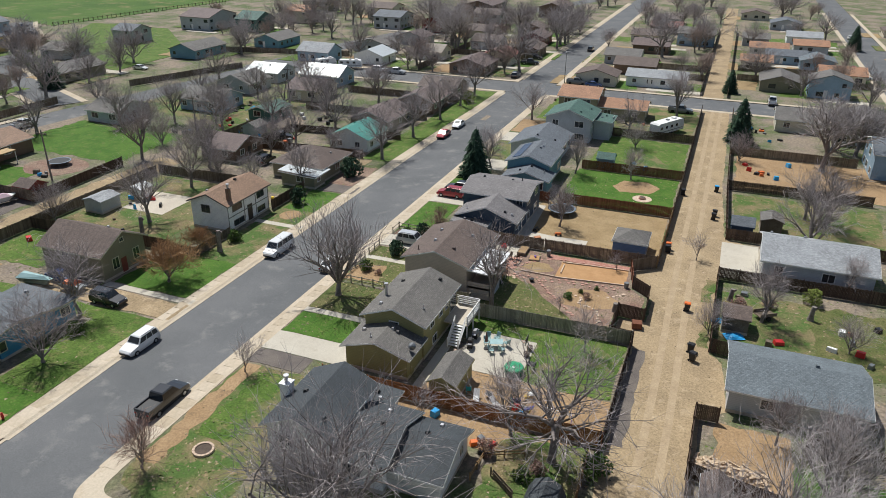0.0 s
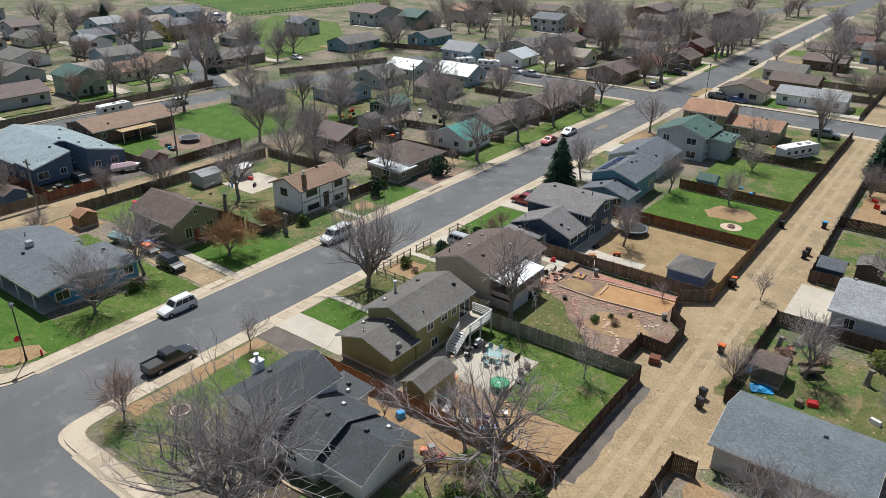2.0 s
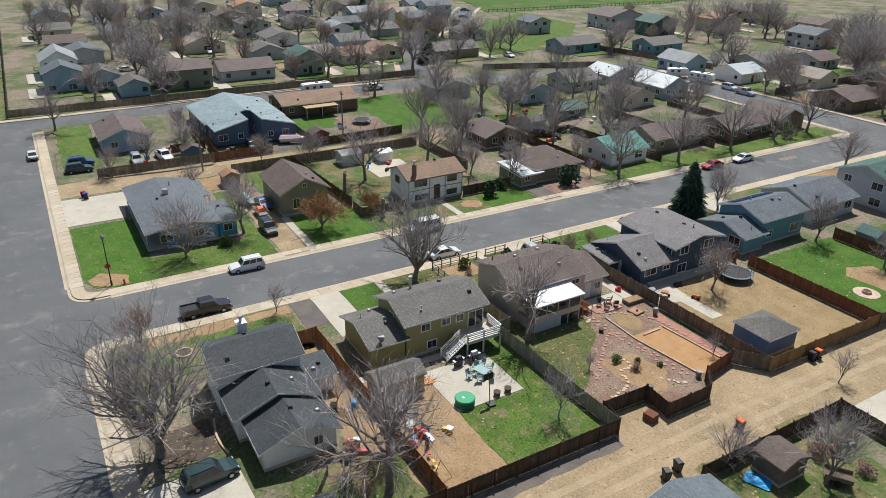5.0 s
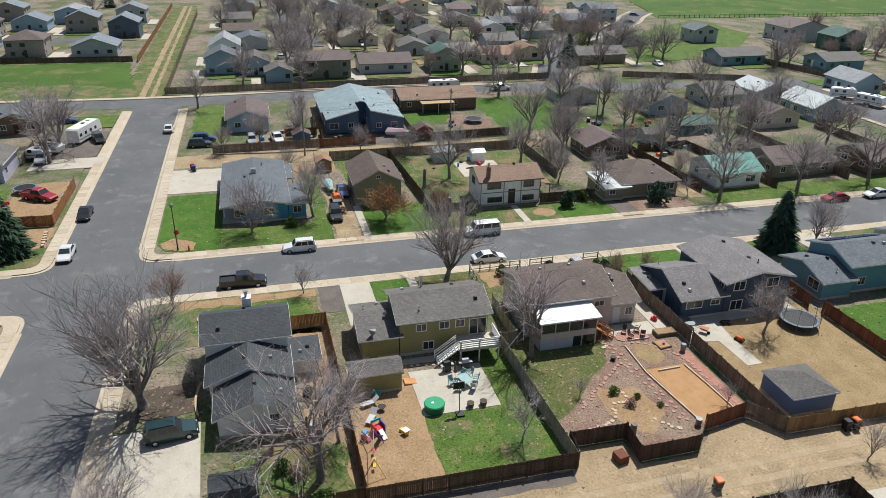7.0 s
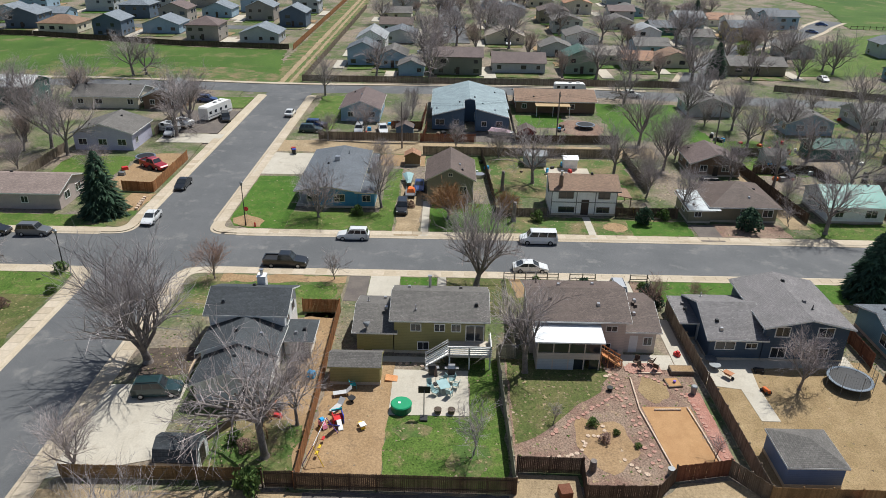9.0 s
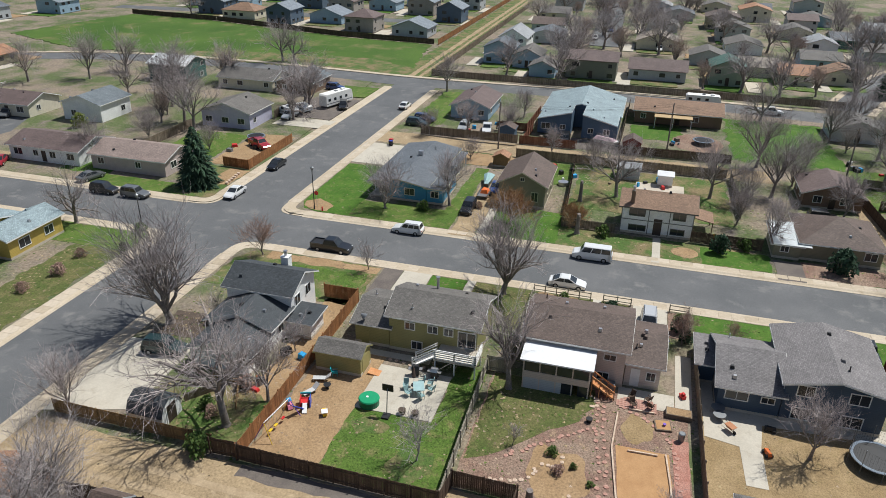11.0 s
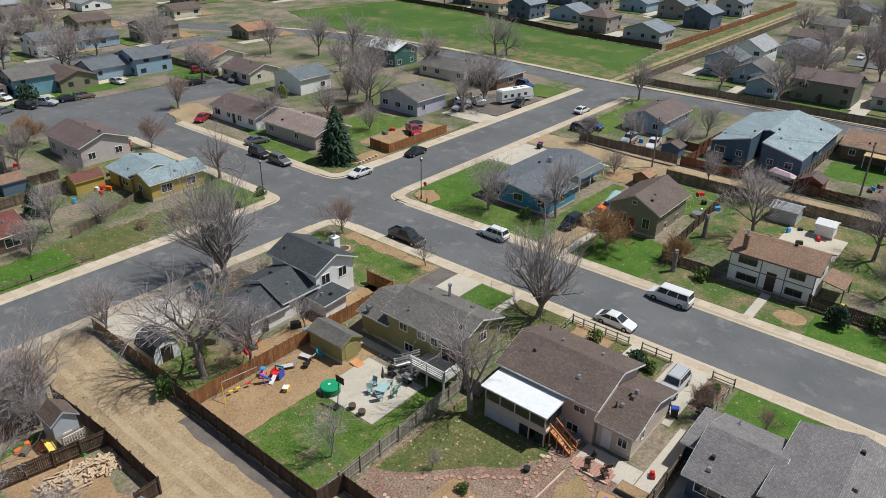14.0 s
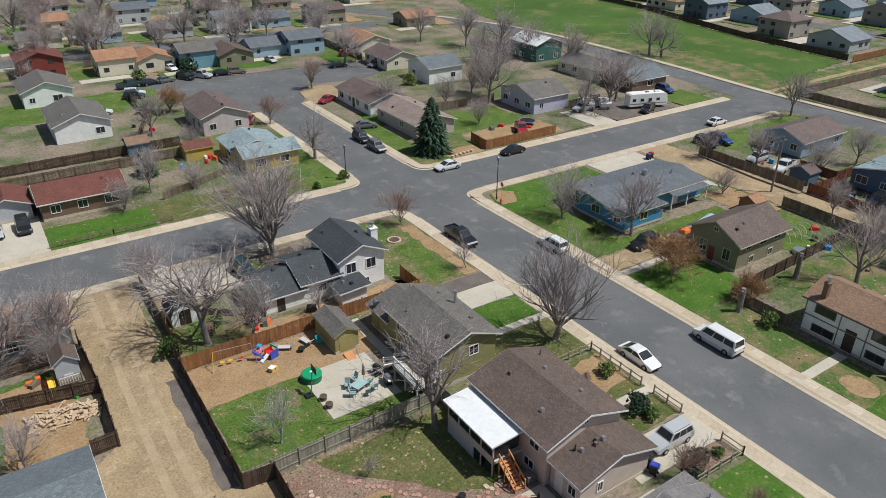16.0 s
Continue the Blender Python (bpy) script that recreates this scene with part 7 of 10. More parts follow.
fence([(-5.0, 52.3), (-18, 52.2), (-33.2, 52.0)], CEDAR, "orange cedar board fence between two yards", posts="parts")
fence([(-33.2, 47.6), (-33.2, 52.0)], CEDAR, "orange cedar fence beside the house", posts="parts")
fence([(-4.9, 70.4), (-5.0, 52.3)], DARKWOOD, "dark weathered fence along the alley", posts="parts")
fence([(-5.2, 52.3), (-5.1, 49.6)], DARKWOOD, "short dark board fence along the alley", posts="parts")
fence([(-5.75, 49.4), (-5.7, 32.6)], OCHRE, "brown board fence beside the drive and shed", height=1.5, posts="parts")
fence([(-10.6, 43.3), (-13.0, 45.2)], OLDWOOD, "low weathered picket fence in a yard", height=0.95, pitch=0.22, posts="parts")
fence([(-24.5, 70.0), (-5.0, 70.5)], GREYWOOD, "weathered grey-green board fence", posts="parts")
fence([(-33, 71.9), (-24.5, 71.9), (-24.5, 70.0)], GREYWOOD, "weathered board fence between houses")
fence([(-4.9, 70.6), (-7.5, 70.9), (-7.4, 76.4), (-4.3, 76.2), (-4.4, 82.1), (-6.7, 84.2)], DARKWOOD, "dark board fence stepping round the alley corner", posts="parts")
fence([(-6.7, 84.2), (-7.6, 89.0)], REDWOOD, "red-stained gate panel", posts="parts", name="gate", category="gate")
fence([(-7.6, 89.0), (-4.6, 91.3)], OLDWOOD, "weathered board fence", posts="parts")
fence([(-35, 90.8), (-20, 91.0), (-4.6, 91.3)], OLDWOOD, "long weathered board fence between yards", posts="parts")
fence([(-4.5, 91.3), (-4.3, 110.6)], OCHRE, "ochre board fence along the alley", posts="parts")
fence([(-22.5, 110.4), (-4.3, 110.6)], REDWOOD, "red-stained board fence", posts="parts")
fence([(-24, 109.8), (-36, 109.8)], REDWOOD, "red-stained board fence beside the house")
fence([(-4.3, 110.6), (-4.1, 129.6)], OLDWOOD, "weathered fence along the alley")
fence([(-4.1, 129.6), (-4.1, 154.5)], DARKWOOD, "dark fence along the alley")
fence([(-22.5, 129.4), (-4.1, 129.6)], REDWOOD, "brown board fence between yards")
fence([(-24.5, 154.3), (-4.1, 154.5)], DARKWOOD, "dark board fence between yards")
fence([(-4.1, 154.5), (-4.1, 183.5)], DARKWOOD, "dark fence along the alley")
fence([(2.8, 41.4), (2.4, 51), (2.5, 59.8), (4.6, 59.9)], DARKWOOD, "dark weathered fence along the alley", posts="parts")
fence([(2.4, 51.2), (11, 49.6)], DARKWOOD, "dark fence between yards", posts="parts")
fence([(5.4, 72.2), (3.2, 72.4), (3.3, 91.2)], DARKWOOD, "dark weathered fence along the alley", posts="parts")
fence([(3.3, 91.2), (26, 91.4)], DARKWOOD, "dark fence between yards")
fence([(3.9, 105.2), (26, 105.4)], DARKWOOD, "dark fence between yards")
fence([(3.9, 105.2), (3.4, 128)], DARKWOOD, "dark fence along the alley")
fence([(3.4, 128), (26, 128.2)], DARKWOOD, "dark fence between yards")
fence([(3.4, 128), (3.0, 184)], OLDWOOD, "weathered fence along the alley")
fence([(3.2, 150), (26, 150)], OLDWOOD, "weathered fence between yards")
fence([(5.2, 43.8), (36, 44.2)], DARKWOOD, "dark fence behind the lawn")
fence([(12, 58.5), (30, 58.8)], DARKWOOD, "dark fence behind the workshop")
fence([(-92.3, 59.5), (-92.3, 77), (-92.3, 98)], OLDWOOD, "weathered board fence along the back alley")
fence([(-100.6, 38), (-100.6, 58.5)], OLDWOOD, "weathered board fence along the back alley")
fence([(-100.6, 58.5), (-100.6, 70)], REDWOOD, "red-stained fence along the back alley")
fence([(-100.6, 78), (-101.5, 99)], DARKWOOD, "brown fence along the back alley")
fence([(-92.3, 70.6), (-79, 71.4), (-67, 72)], DARKWOOD, "dark board fence between yards")
fence([(-67, 72), (-63.2, 72), (-63.2, 80)], OLDWOOD, "low grey fence", 1.4)
fence([(-92.3, 97.8), (-74, 98.2)], OLDWOOD, "grey board fence between yards")
fence([(-63.3, 90.6), (-63.3, 100.4)], DARKWOOD, "dark board fence beside the house")
fence([(-96, 117), (-61.5, 119.9)], DARKWOOD, "long dark board fence beside a drive")
fence([(-95, 119.5), (-95, 131)], OLDWOOD, "weathered board fence")
fence([(-110, 59.6), (-101, 59.2)], REDWOOD, "red-stained board fence")
fence([(-124, 59), (-109, 58.5), (-109, 52)], REDWOOD, "red-stained board fence")
fence([(-137, 78.3), (-101.5, 78)], OLDWOOD, "weathered board fence between yards")
fence([(-70.6, 10.6), (-70.2, 15.9), (-87, 15.9)], CEDAR, "bright orange cedar board fence", posts="parts")
fence([(-71, -8.5), (-90.5, -8.5)], OLDWOOD, "weathered board fence")
fence([(-110, 4.4), (-100.8, 4.6)], OLDWOOD, "weathered board fence")
fence([(-152, 24.8), (-152, 52), (-152, 128)], OLDWOOD, "weathered fence along the through road")
fence([(-196.5, 12), (-199, -22), (-213, -80), (-216, -120)], DARKWOOD, "long dark fence behind the new houses")
fence([(-196.5, 13.5), (-330, 13.5)], CEDAR, "orange fence beside the trail")
fence([(-153, 25.2), (-300, 26)], OLDWOOD, "weathered fence beside the trail")
fence([(-15, 7.6), (-38, -3)], OLDWOOD, "low weathered fence", 1.2)
fence([(-26, -10), (-10, -9.6), (20, -9)], OLDWOOD, "weathered board fence")
fence([(-24, -16), (20, -15.5)], DARKWOOD, "dark board fence along the back alley")
fence([(-23, -52), (-23, -36), (-16, -16)], OLDWOOD, "grey board fence between yards")
fence([(-84, -58), (-84, -88), (-40, -90), (-20, -88)], OLDWOOD, "board fence behind the far row")
for seg in ([(-85, 120), (-85, 131), (-60, 134)], [(-93, 148), (-62, 150)], [(-93, 168), (-62, 169)], [(-88, 203), (-88, 300)], [(-60, 233), (-88, 234)], [(-22, 222), (-5.6, 222)], [(-22, 236), (-5.6, 236)], [(-5.6, 202), (-5.6, 330)], [(1.2, 202), (1.2, 330)], [(3, 228), (38, 228)], [(3, 243), (38, 243)], [(-150, 150), (-138, 184)], [(-160, 205), (-118, 215)]):
    fence(seg, DARKWOOD if len(seg) % 2 else OLDWOOD, "weathered board fence between far yards")

# ---------------------------------------------------------------- vehicles
CARS = {}


def vehicle(kind, colour, x, y, heading, label, category="car"):
    """A vehicle that faces along +x before it is turned by heading degrees."""
    spec = {"sedan": (4.75, 1.83, 0.64, 0.92, (-2.05, 1.25), (-0.95, 0.2), 1.45), "suv": (4.7, 1.88, 0.62, 1.05, (-2.2, 1.0), (-1.95, 0.45), 1.72),
            "van": (5.5, 2.0, 0.7, 1.2, (-2.65, 1.75), (-2.5, 1.2), 2.05), "pickup": (5.8, 2.0, 0.72, 1.15, (-0.95, 1.35), (-0.75, 0.7), 1.88)}[kind]
    length, width, wheel, belt, (b0, b1), (t0, t1), top = spec
    body_mat = paint("car_" + "_".join(str(int(c * 100)) for c in colour), colour, 0.28, 0.1, 0.5, 0.8, 0.04)
    key = (kind, body_mat.name)
    if key in CARS:
        return copy_thing(CARS[key], pose(x, y, top_at(x, y), 0, 0, heading))
    z = top_at(x, y)
    c = thing("pickup_truck" if kind == "pickup" else kind, x, y, label, category, heading, z)
    CARS[key] = c
    h, L = width / 2, length / 2
    # body: sections along its length (x, bottom, top, half width)
    secs = [(-L, 0.45, belt - 0.12, h * 0.86), (-L + 0.12, 0.3, belt - 0.02, h * 0.95), (-L + 0.6, 0.26, belt, h), (b0, 0.26, belt, h), (b1, 0.26, belt, h), (L - 0.75, 0.26, belt - 0.1, h * 0.98), (L - 0.2, 0.28, belt - 0.24, h * 0.92), (L, 0.4, belt - 0.4, h * 0.8)]
    m = Mesh()
    rings = []
    for sx, zb, zt, w in secs:
        rings.append([(sx, -w * 0.94, zb), (sx, w * 0.94, zb), (sx, w, (zb + zt) / 2), (sx, w * 0.93, zt), (sx, -w * 0.93, zt), (sx, -w, (zb + zt) / 2)])
    faces = [(6 * k + i, 6 * k + 6 + i, 6 * k + 6 + (i + 1) % 6, 6 * k + (i + 1) % 6) for k in range(len(rings) - 1) for i in range(6)]
    last = 6 * (len(rings) - 1)
    m.add([p for r in rings for p in r], faces + [(0, 1, 2, 3, 4, 5), tuple(last + i for i in (5, 4, 3, 2, 1, 0))])
    tw, bw = h * 0.76, h * 0.92
    g = [(b0, -bw, belt - 0.01), (b1, -bw, belt - 0.01), (b1, bw, belt - 0.01), (b0, bw, belt - 0.01)]
    t = [(t0, -tw, top), (t1, -tw, top), (t1, tw, top), (t0, tw, top)]
    body = part("body", m, body_mat, c)
    part("cabin", Mesh().hexa(g, t), body_mat, c)
    part("roof_panel", Mesh().hexa([(t0 - 0.03, -tw - 0.02, top - 0.02), (t1 + 0.03, -tw - 0.02, top - 0.02), (t1 + 0.03, tw + 0.02, top - 0.02), (t0 - 0.03, tw + 0.02, top - 0.02)],
                                   [(t0 + 0.1, -tw + 0.12, top + 0.05), (t1 - 0.1, -tw + 0.12, top + 0.05), (t1 - 0.1, tw - 0.12, top + 0.05), (t0 + 0.1, tw - 0.12, top + 0.05)]), body_mat, body)

    def pane(name, q, u0=0.06, u1=0.94, v0=0.14, v1=0.9):
        q = [Vector(p) for p in q]
        at = lambda u, v: q[0].lerp(q[1], u).lerp(q[3].lerp(q[2], u), v)
        n = (q[1] - q[0]).cross(q[3] - q[0]).normalized() * 0.014
        p = [at(u0, v0), at(u1, v0), at(u1, v1), at(u0, v1)]
        part(name, Mesh().hexa([a - n * 0.5 for a in p], [a + n for a in p]), GLASS, c)

    pane("windscreen", [g[1], g[2], t[2], t[1]])
    pane("rear_window", [g[3], g[0], t[0], t[3]])
    cuts = {"sedan": (0.06, 0.5, 0.94), "suv": (0.04, 0.32, 0.64, 0.96), "van": (0.03, 0.34, 0.66, 0.97), "pickup": (0.05, 0.5, 0.95)}[kind]
    for u0, u1 in zip(cuts, cuts[1:]):
        pane("side_window", [g[0], g[1], t[1], t[0]], u0 + 0.015, u1 - 0.015)
        pane("side_window", [g[2], g[3], t[3], t[2]], 1 - u1 + 0.015, 1 - u0 - 0.015)
    if kind == "pickup":
        bed = Mesh().box(-L + 0.18, b0 - 0.1, -h * 0.78, h * 0.78, belt + 0.002, belt + 0.012)
        part("bed_floor", bed, BLACK, c)
        rim = Mesh()
        for s in (-1, 1):
            rim.box(-L + 0.05, b0, min(s * h * 0.8, s * h * 0.93), max(s * h * 0.8, s * h * 0.93), belt - 0.05, belt + 0.16)
        rim.box(-L + 0.02, -L + 0.14, -h * 0.9, h * 0.9, belt - 0.1, belt + 0.16)
        part("bed_side", rim, body_mat, c)
    for wx in (-L + length * 0.2, L - length * 0.19):
        for s in (-1, 1):
            r = wheel / 2 + 0.02
            wl = part("wheel", Mesh().tube((wx, s * (h - 0.2), r), (wx, s * (h + 0.015), r), r, r, 16), RUBBER, c)
            if -100 < x < 30 and -70 < y < 190:
                part("rim", Mesh().tube((wx, s * (h - 0.02), r), (wx, s * (h + 0.03), r), r * 0.62, r * 0.55, 12), RIM, wl)
    for s in (-1, 1):
        part("headlight", Mesh().box(L - 0.22, L - 0.1, min(s * h * 0.55, s * h * 0.85), max(s * h * 0.55, s * h * 0.85), belt - 0.42, belt - 0.28), HEADLAMP, c)
        part("tail_light", Mesh().box(-L - 0.01, -L + 0.08, min(s * h * 0.6, s * h * 0.84), max(s * h * 0.6, s * h * 0.84), belt - 0.35, belt - 0.18), TAILLAMP, c)
    part("bumper", Mesh().box(L - 0.12, L + 0.03, -h * 0.78, h * 0.78, 0.35, 0.52), BLACK, c)
    part("bumper", Mesh().box(-L - 0.03, -L + 0.1, -h * 0.82, h * 0.82, 0.38, 0.54), BLACK, c)
    if kind == "suv":
        for s in (-1, 1):
            part("roof_rail", Mesh().tube((t0 + 0.2, s * tw * 0.9, top + 0.07), (t1 - 0.15, s * tw * 0.9, top + 0.07), 0.025, 0.025, 6), BLACK, c)
    return c


CW, CK, CG, CS, CR, CB, CT, CN = (0.78, 0.78, 0.77), (0.015, 0.016, 0.018), (0.14, 0.145, 0.15), (0.5, 0.51, 0.52), (0.36, 0.02, 0.03), (0.03, 0.07, 0.22), (0.02, 0.05, 0.055), (0.2, 0.16, 0.12)
vehicle("pickup", CK, -45.3, 43.0, 90, "black crew-cab pickup parked at the kerb", "truck")
vehicle("suv", CW, -54.1, 50.9, -90, "white SUV parked at the kerb")
vehicle("van", CW, -53.9, 77.6, -90, "white passenger van parked at the kerb", "van")
vehicle("sedan", CW, -45.1, 75.6, 90, "white saloon parked at the kerb")
vehicle("suv", CS, -38.2, 85.9, 0, "silver SUV on the driveway")
vehicle("suv", CT, -17.2, 36.4, 97, "dark green-black minivan on the driveway")
vehicle("suv", CR, -40.0, 106, 180, "red SUV on the driveway")
vehicle("pickup", CK, -39.0, 108.6, 180, "black pickup on the driveway", "truck")
vehicle("suv", CK, -64.4, 57.3, 0, "black SUV with a green sticker on a dirt drive")
vehicle("sedan", CB, -74.2, 59.6, 0, "blue car beside the house")
vehicle("sedan", CW, -59.0, 19.8, 0, "white saloon parked at the kerb")
vehicle("sedan", CK, -73.3, 19.7, 0, "black saloon parked at the kerb")
vehicle("suv", CG, -53.5, 5.0, 90, "dark grey SUV parked in the close")
vehicle("suv", CK, -53.5, -0.9, 90, "black SUV parked in the close")
vehicle("sedan", CG, -57.6, -6.9, 165, "dark grey saloon on a short driveway")
vehicle("sedan", CR, -59, -27.5, 30, "red saloon on bare dirt")
vehicle("sedan", CR, -54, 140, -90, "red saloon parked at the kerb")
vehicle("sedan", CW, -54, 148.5, -90, "white saloon parked at the kerb")
vehicle("suv", CT, -106, 35.4, 90, "dark green SUV beside the road")
vehicle("suv", CB, -109.5, 36.0, 90, "dark blue SUV beside the road")
vehicle("sedan", CW, -119, 28.4, 180, "white saloon parked at the kerb")
vehicle("suv", CS, -106.5, 45.5, 0, "silver SUV in a back yard")
vehicle("pickup", CW, -106.5, 50.5, 10, "white pickup in a back yard", "truck")
vehicle("suv", CK, -105, 67, 0, "black car beside the boat")
vehicle("pickup", CW, -141.5, 110, 90, "white pickup on the through road", "truck")
vehicle("sedan", CB, -141, 66, 90, "blue car on the through road")
vehicle("suv", CB, -129, 6.5, 90, "blue SUV by the brick house")
vehicle("suv", CK, -113.4, 15.4, 20, "dark SUV beside the camper")
vehicle("suv", CS, -102, 7.5, 0, "silver SUV on the drive")
vehicle("pickup", CR, -82, 11.5, 60, "dark red pickup behind the fence", "truck")
vehicle("suv", CK, 4.2, 7.8, 90, "black SUV on the driveway")
vehicle("sedan", CS, 7.6, 7.6, 90, "silver saloon on the driveway")
for kind, colour, x, y, a in (("pickup", CT, -25.4, -62.6, 200), ("sedan", CK, -30.2, -63.0, 195), ("sedan", CG, -33.8, -63.4, 195), ("suv", CK, -38.6, -63.6, 120), ("pickup", CS, -42.4, -63.4, 125),
                              ("sedan", CK, -47.4, -62.8, 170), ("suv", CN, -50.8, -62.2, 170), ("suv", CW, -24.8, -54.6, 165), ("suv", CK, -24.2, -52.2, 165), ("sedan", CW, -38.0, -74.0, 100), ("pickup", CB, -41.8, -72.0, 95),
                              ("sedan", CS, -62.7, -69.5, 95), ("sedan", CK, -75.5, -55.2, 175), ("suv", CR, -83.0, -65.0, 160), ("sedan", CW, -15.6, -43.6, 170), ("sedan", CR, -39.4, -22.4, 60), ("suv", CG, -84, -50.8, 20)):
    vehicle(kind, colour, x, y, a, "car parked at the turning place of the close")
for kind, colour, x, y, a in (("suv", CK, -60, 236, 0), ("pickup", CK, -59, 226, 10), ("suv", CK, -57.5, 205, 90), ("pickup", CG, -39, 203, 0), ("suv", CT, -38, 207, 0), ("sedan", CB, -34, 202, 0), ("sedan", CB, -270, 218, 60), ("sedan", CB, -250, 205, 60), ("sedan", CW, -226, 62, 0), ("sedan", CB, -245, 66, 0), ("suv", CW, -212, 84, 0),
                              ("sedan", CW, -195, 56, 90), ("sedan", CW, -165, 170, 0), ("pickup", CW, 12, 200, 90), ("sedan", CR, 37, 258, 0), ("sedan", CW, 38, 244, 0), ("pickup", CS, -92, 196, 0), ("suv", CW, -98, 197, 0), ("sedan", CW, 43, 330, 90), ("suv", CK, -46, 260, 90), ("suv", CS, -46, 300, 90), ("suv", CK, -84, 125, 30), ("suv", CK, -78, 110.5, 90), ("pickup", CG, -9, 181, 0)):
    vehicle(kind, colour, x, y, a, "car parked among far houses")

# ---------------------------------------------------------------- things in the yards
RED, YEL, BLU, TEAL, PINK, GRN, ORG, PUR = (paint(k, c, 0.45) for k, c in (("red", (0.6, 0.03, 0.03)), ("yellow", (0.75, 0.5, 0.03)), ("blue", (0.05, 0.09, 0.5)), ("teal", (0.02, 0.38, 0.42)), ("pink", (0.75, 0.25, 0.35)), ("green", (0.01, 0.30, 0.13)), ("orange", (0.75, 0.16, 0.03)), ("purple", (0.2, 0.1, 0.5))))
TARP = paint("blue_tarp", (0.03, 0.35, 0.7), 0.5)
GREYMETAL = paint("grey_metal", (0.22, 0.23, 0.24), 0.45, 0.5)
ORANGEWOOD = surface("orange_wood", (0.55, 0.24, 0.1), (0.6, 0.3, 0.14), big=1, fine=6, contrast=0.2)
Z = 0.05


def wheelie_bin(x, y, turn, lid, label, z=0.03):
    b = thing("wheelie_bin", x, y, label, "bin", turn, z, "bins along the alley")
    part("tub", Mesh().hexa([(-0.24, -0.26, 0.06), (0.24, -0.26, 0.06), (0.24, 0.26, 0.06), (-0.24, 0.26, 0.06)], [(-0.31, -0.36, 1.0), (0.31, -0.36, 1.0), (0.31, 0.36, 1.0), (-0.31, 0.36, 1.0)]), BLACK, b)
    part("lid", Mesh().hexa([(-0.33, -0.38, 1.0), (0.33, -0.38, 1.0), (0.33, 0.4, 1.0), (-0.33, 0.4, 1.0)], [(-0.26, -0.3, 1.1), (0.26, -0.3, 1.1), (0.26, 0.34, 1.13), (-0.26, 0.34, 1.13)]), lid, b)
    part("handle", Mesh().tube((-0.28, 0.46, 0.98), (0.28, 0.46, 0.98), 0.025, 0.025, 6), BLACK, b)
    for s in (-1, 1):
        part("wheel", Mesh().tube((s * 0.22, 0.3, 0.12), (s * 0.29, 0.3, 0.12), 0.12, 0.12, 10), RUBBER, b)


for x, y, a, lid, label in ((0.2, 80.9, 90, ORG, "black wheelie bin with an orange lid"), (1.6, 69.9, 70, BLACK, "black wheelie bin with a black lid"), (1.3, 71.6, 80, BLACK, "black wheelie bin with a black lid"), (-3.7, 97.2, -90, BLACK, "black wheelie bin beside the fence"), (-3.7, 98.2, -90, ORG, "black wheelie bin with an orange lid"),
                            (1.8, 112.5, 90, BLACK, "black wheelie bin beside the alley"), (1.9, 114, 90, BLACK, "black wheelie bin beside the alley"), (1.7, 126, 90, TARP, "blue wheelie bin beside the alley"), (-31.6, 91.6, 0, ORG, "black wheelie bin with an orange lid"), (-32.5, 91.7, 0, BLACK, "black wheelie bin beside the house"),
                            (-34.4, 86.8, 20, BLACK, "black wheelie bin on the driveway"), (-34.2, 87.7, 20, BLU, "dark wheelie bin with a blue lid"), (-92.0, 34.6, 0, RED, "black wheelie bin with a red lid"), (-91.0, 34.9, 0, BLU, "black wheelie bin with a blue lid"), (-88.2, 113.5, 0, ORG, "black wheelie bin with an orange lid"), (-3.6, 122, -90, BLACK, "black wheelie bin beside the fence")):
    wheelie_bin(x, y, a, lid, label)


def deck_with_rails():
    d = thing("deck", -25.1, 67, "raised white timber deck with stairs and rails", "deck")
    part("floor", Mesh().box(0, 2.9, -2.2, 2.3, 1.55, 1.7), CONCRETE, d, "grey deck boards")
    for px, py in ((2.75, -2.05), (2.75, 2.15), (0.15, 2.15), (2.75, 0)):
        part("post", Mesh().box(px - 0.07, px + 0.07, py - 0.07, py + 0.07, 0, 2.65), WHITE, d)
    for z in (1.75, 2.0, 2.25, 2.5, 2.7):
        part("rail", Mesh().box(2.72, 2.82, -2.2, 2.3, z, z + 0.11), WHITE, d)
        part("rail", Mesh().box(0, 2.82, 2.2, 2.3, z, z + 0.11), WHITE, d)
    for i in range(8):
        z = 1.6 - i * 0.19
        part("step", Mesh().box(1.4, 2.6, -2.25 - 0.28 * (i + 1), -2.2 - 0.28 * i, z - 0.05, z), WHITE, d)
    for px in (1.38, 2.62):
        for dz in (0.0, 0.35, 0.7, 0.95):
            part("stair_rail", Mesh().hexa([(px - 0.03, -4.55, 0.05 + dz), (px + 0.03, -4.55, 0.05 + dz), (px + 0.03, -2.2, 1.7 + dz), (px - 0.03, -2.2, 1.7 + dz)],
                                           [(px - 0.03, -4.55, 0.17 + dz), (px + 0.03, -4.55, 0.17 + dz), (px + 0.03, -2.2, 1.82 + dz), (px - 0.03, -2.2, 1.82 + dz)]), WHITE, d)
        part("newel", Mesh().box(px - 0.06, px + 0.06, -4.6, -4.48, 0.03, 1.2), WHITE, d)
    slider = part("glass_door", Mesh().box(0.012, 0.06, -0.4, 1.6, 1.72, 3.7), WHITE, d)
    part("pane", Mesh().box(0.05, 0.075, -0.3, 0.55, 1.8, 3.6), GLASS, slider)
    part("pane", Mesh().box(0.05, 0.075, 0.65, 1.5, 1.8, 3.6), GLASS, slider)


deck_with_rails()


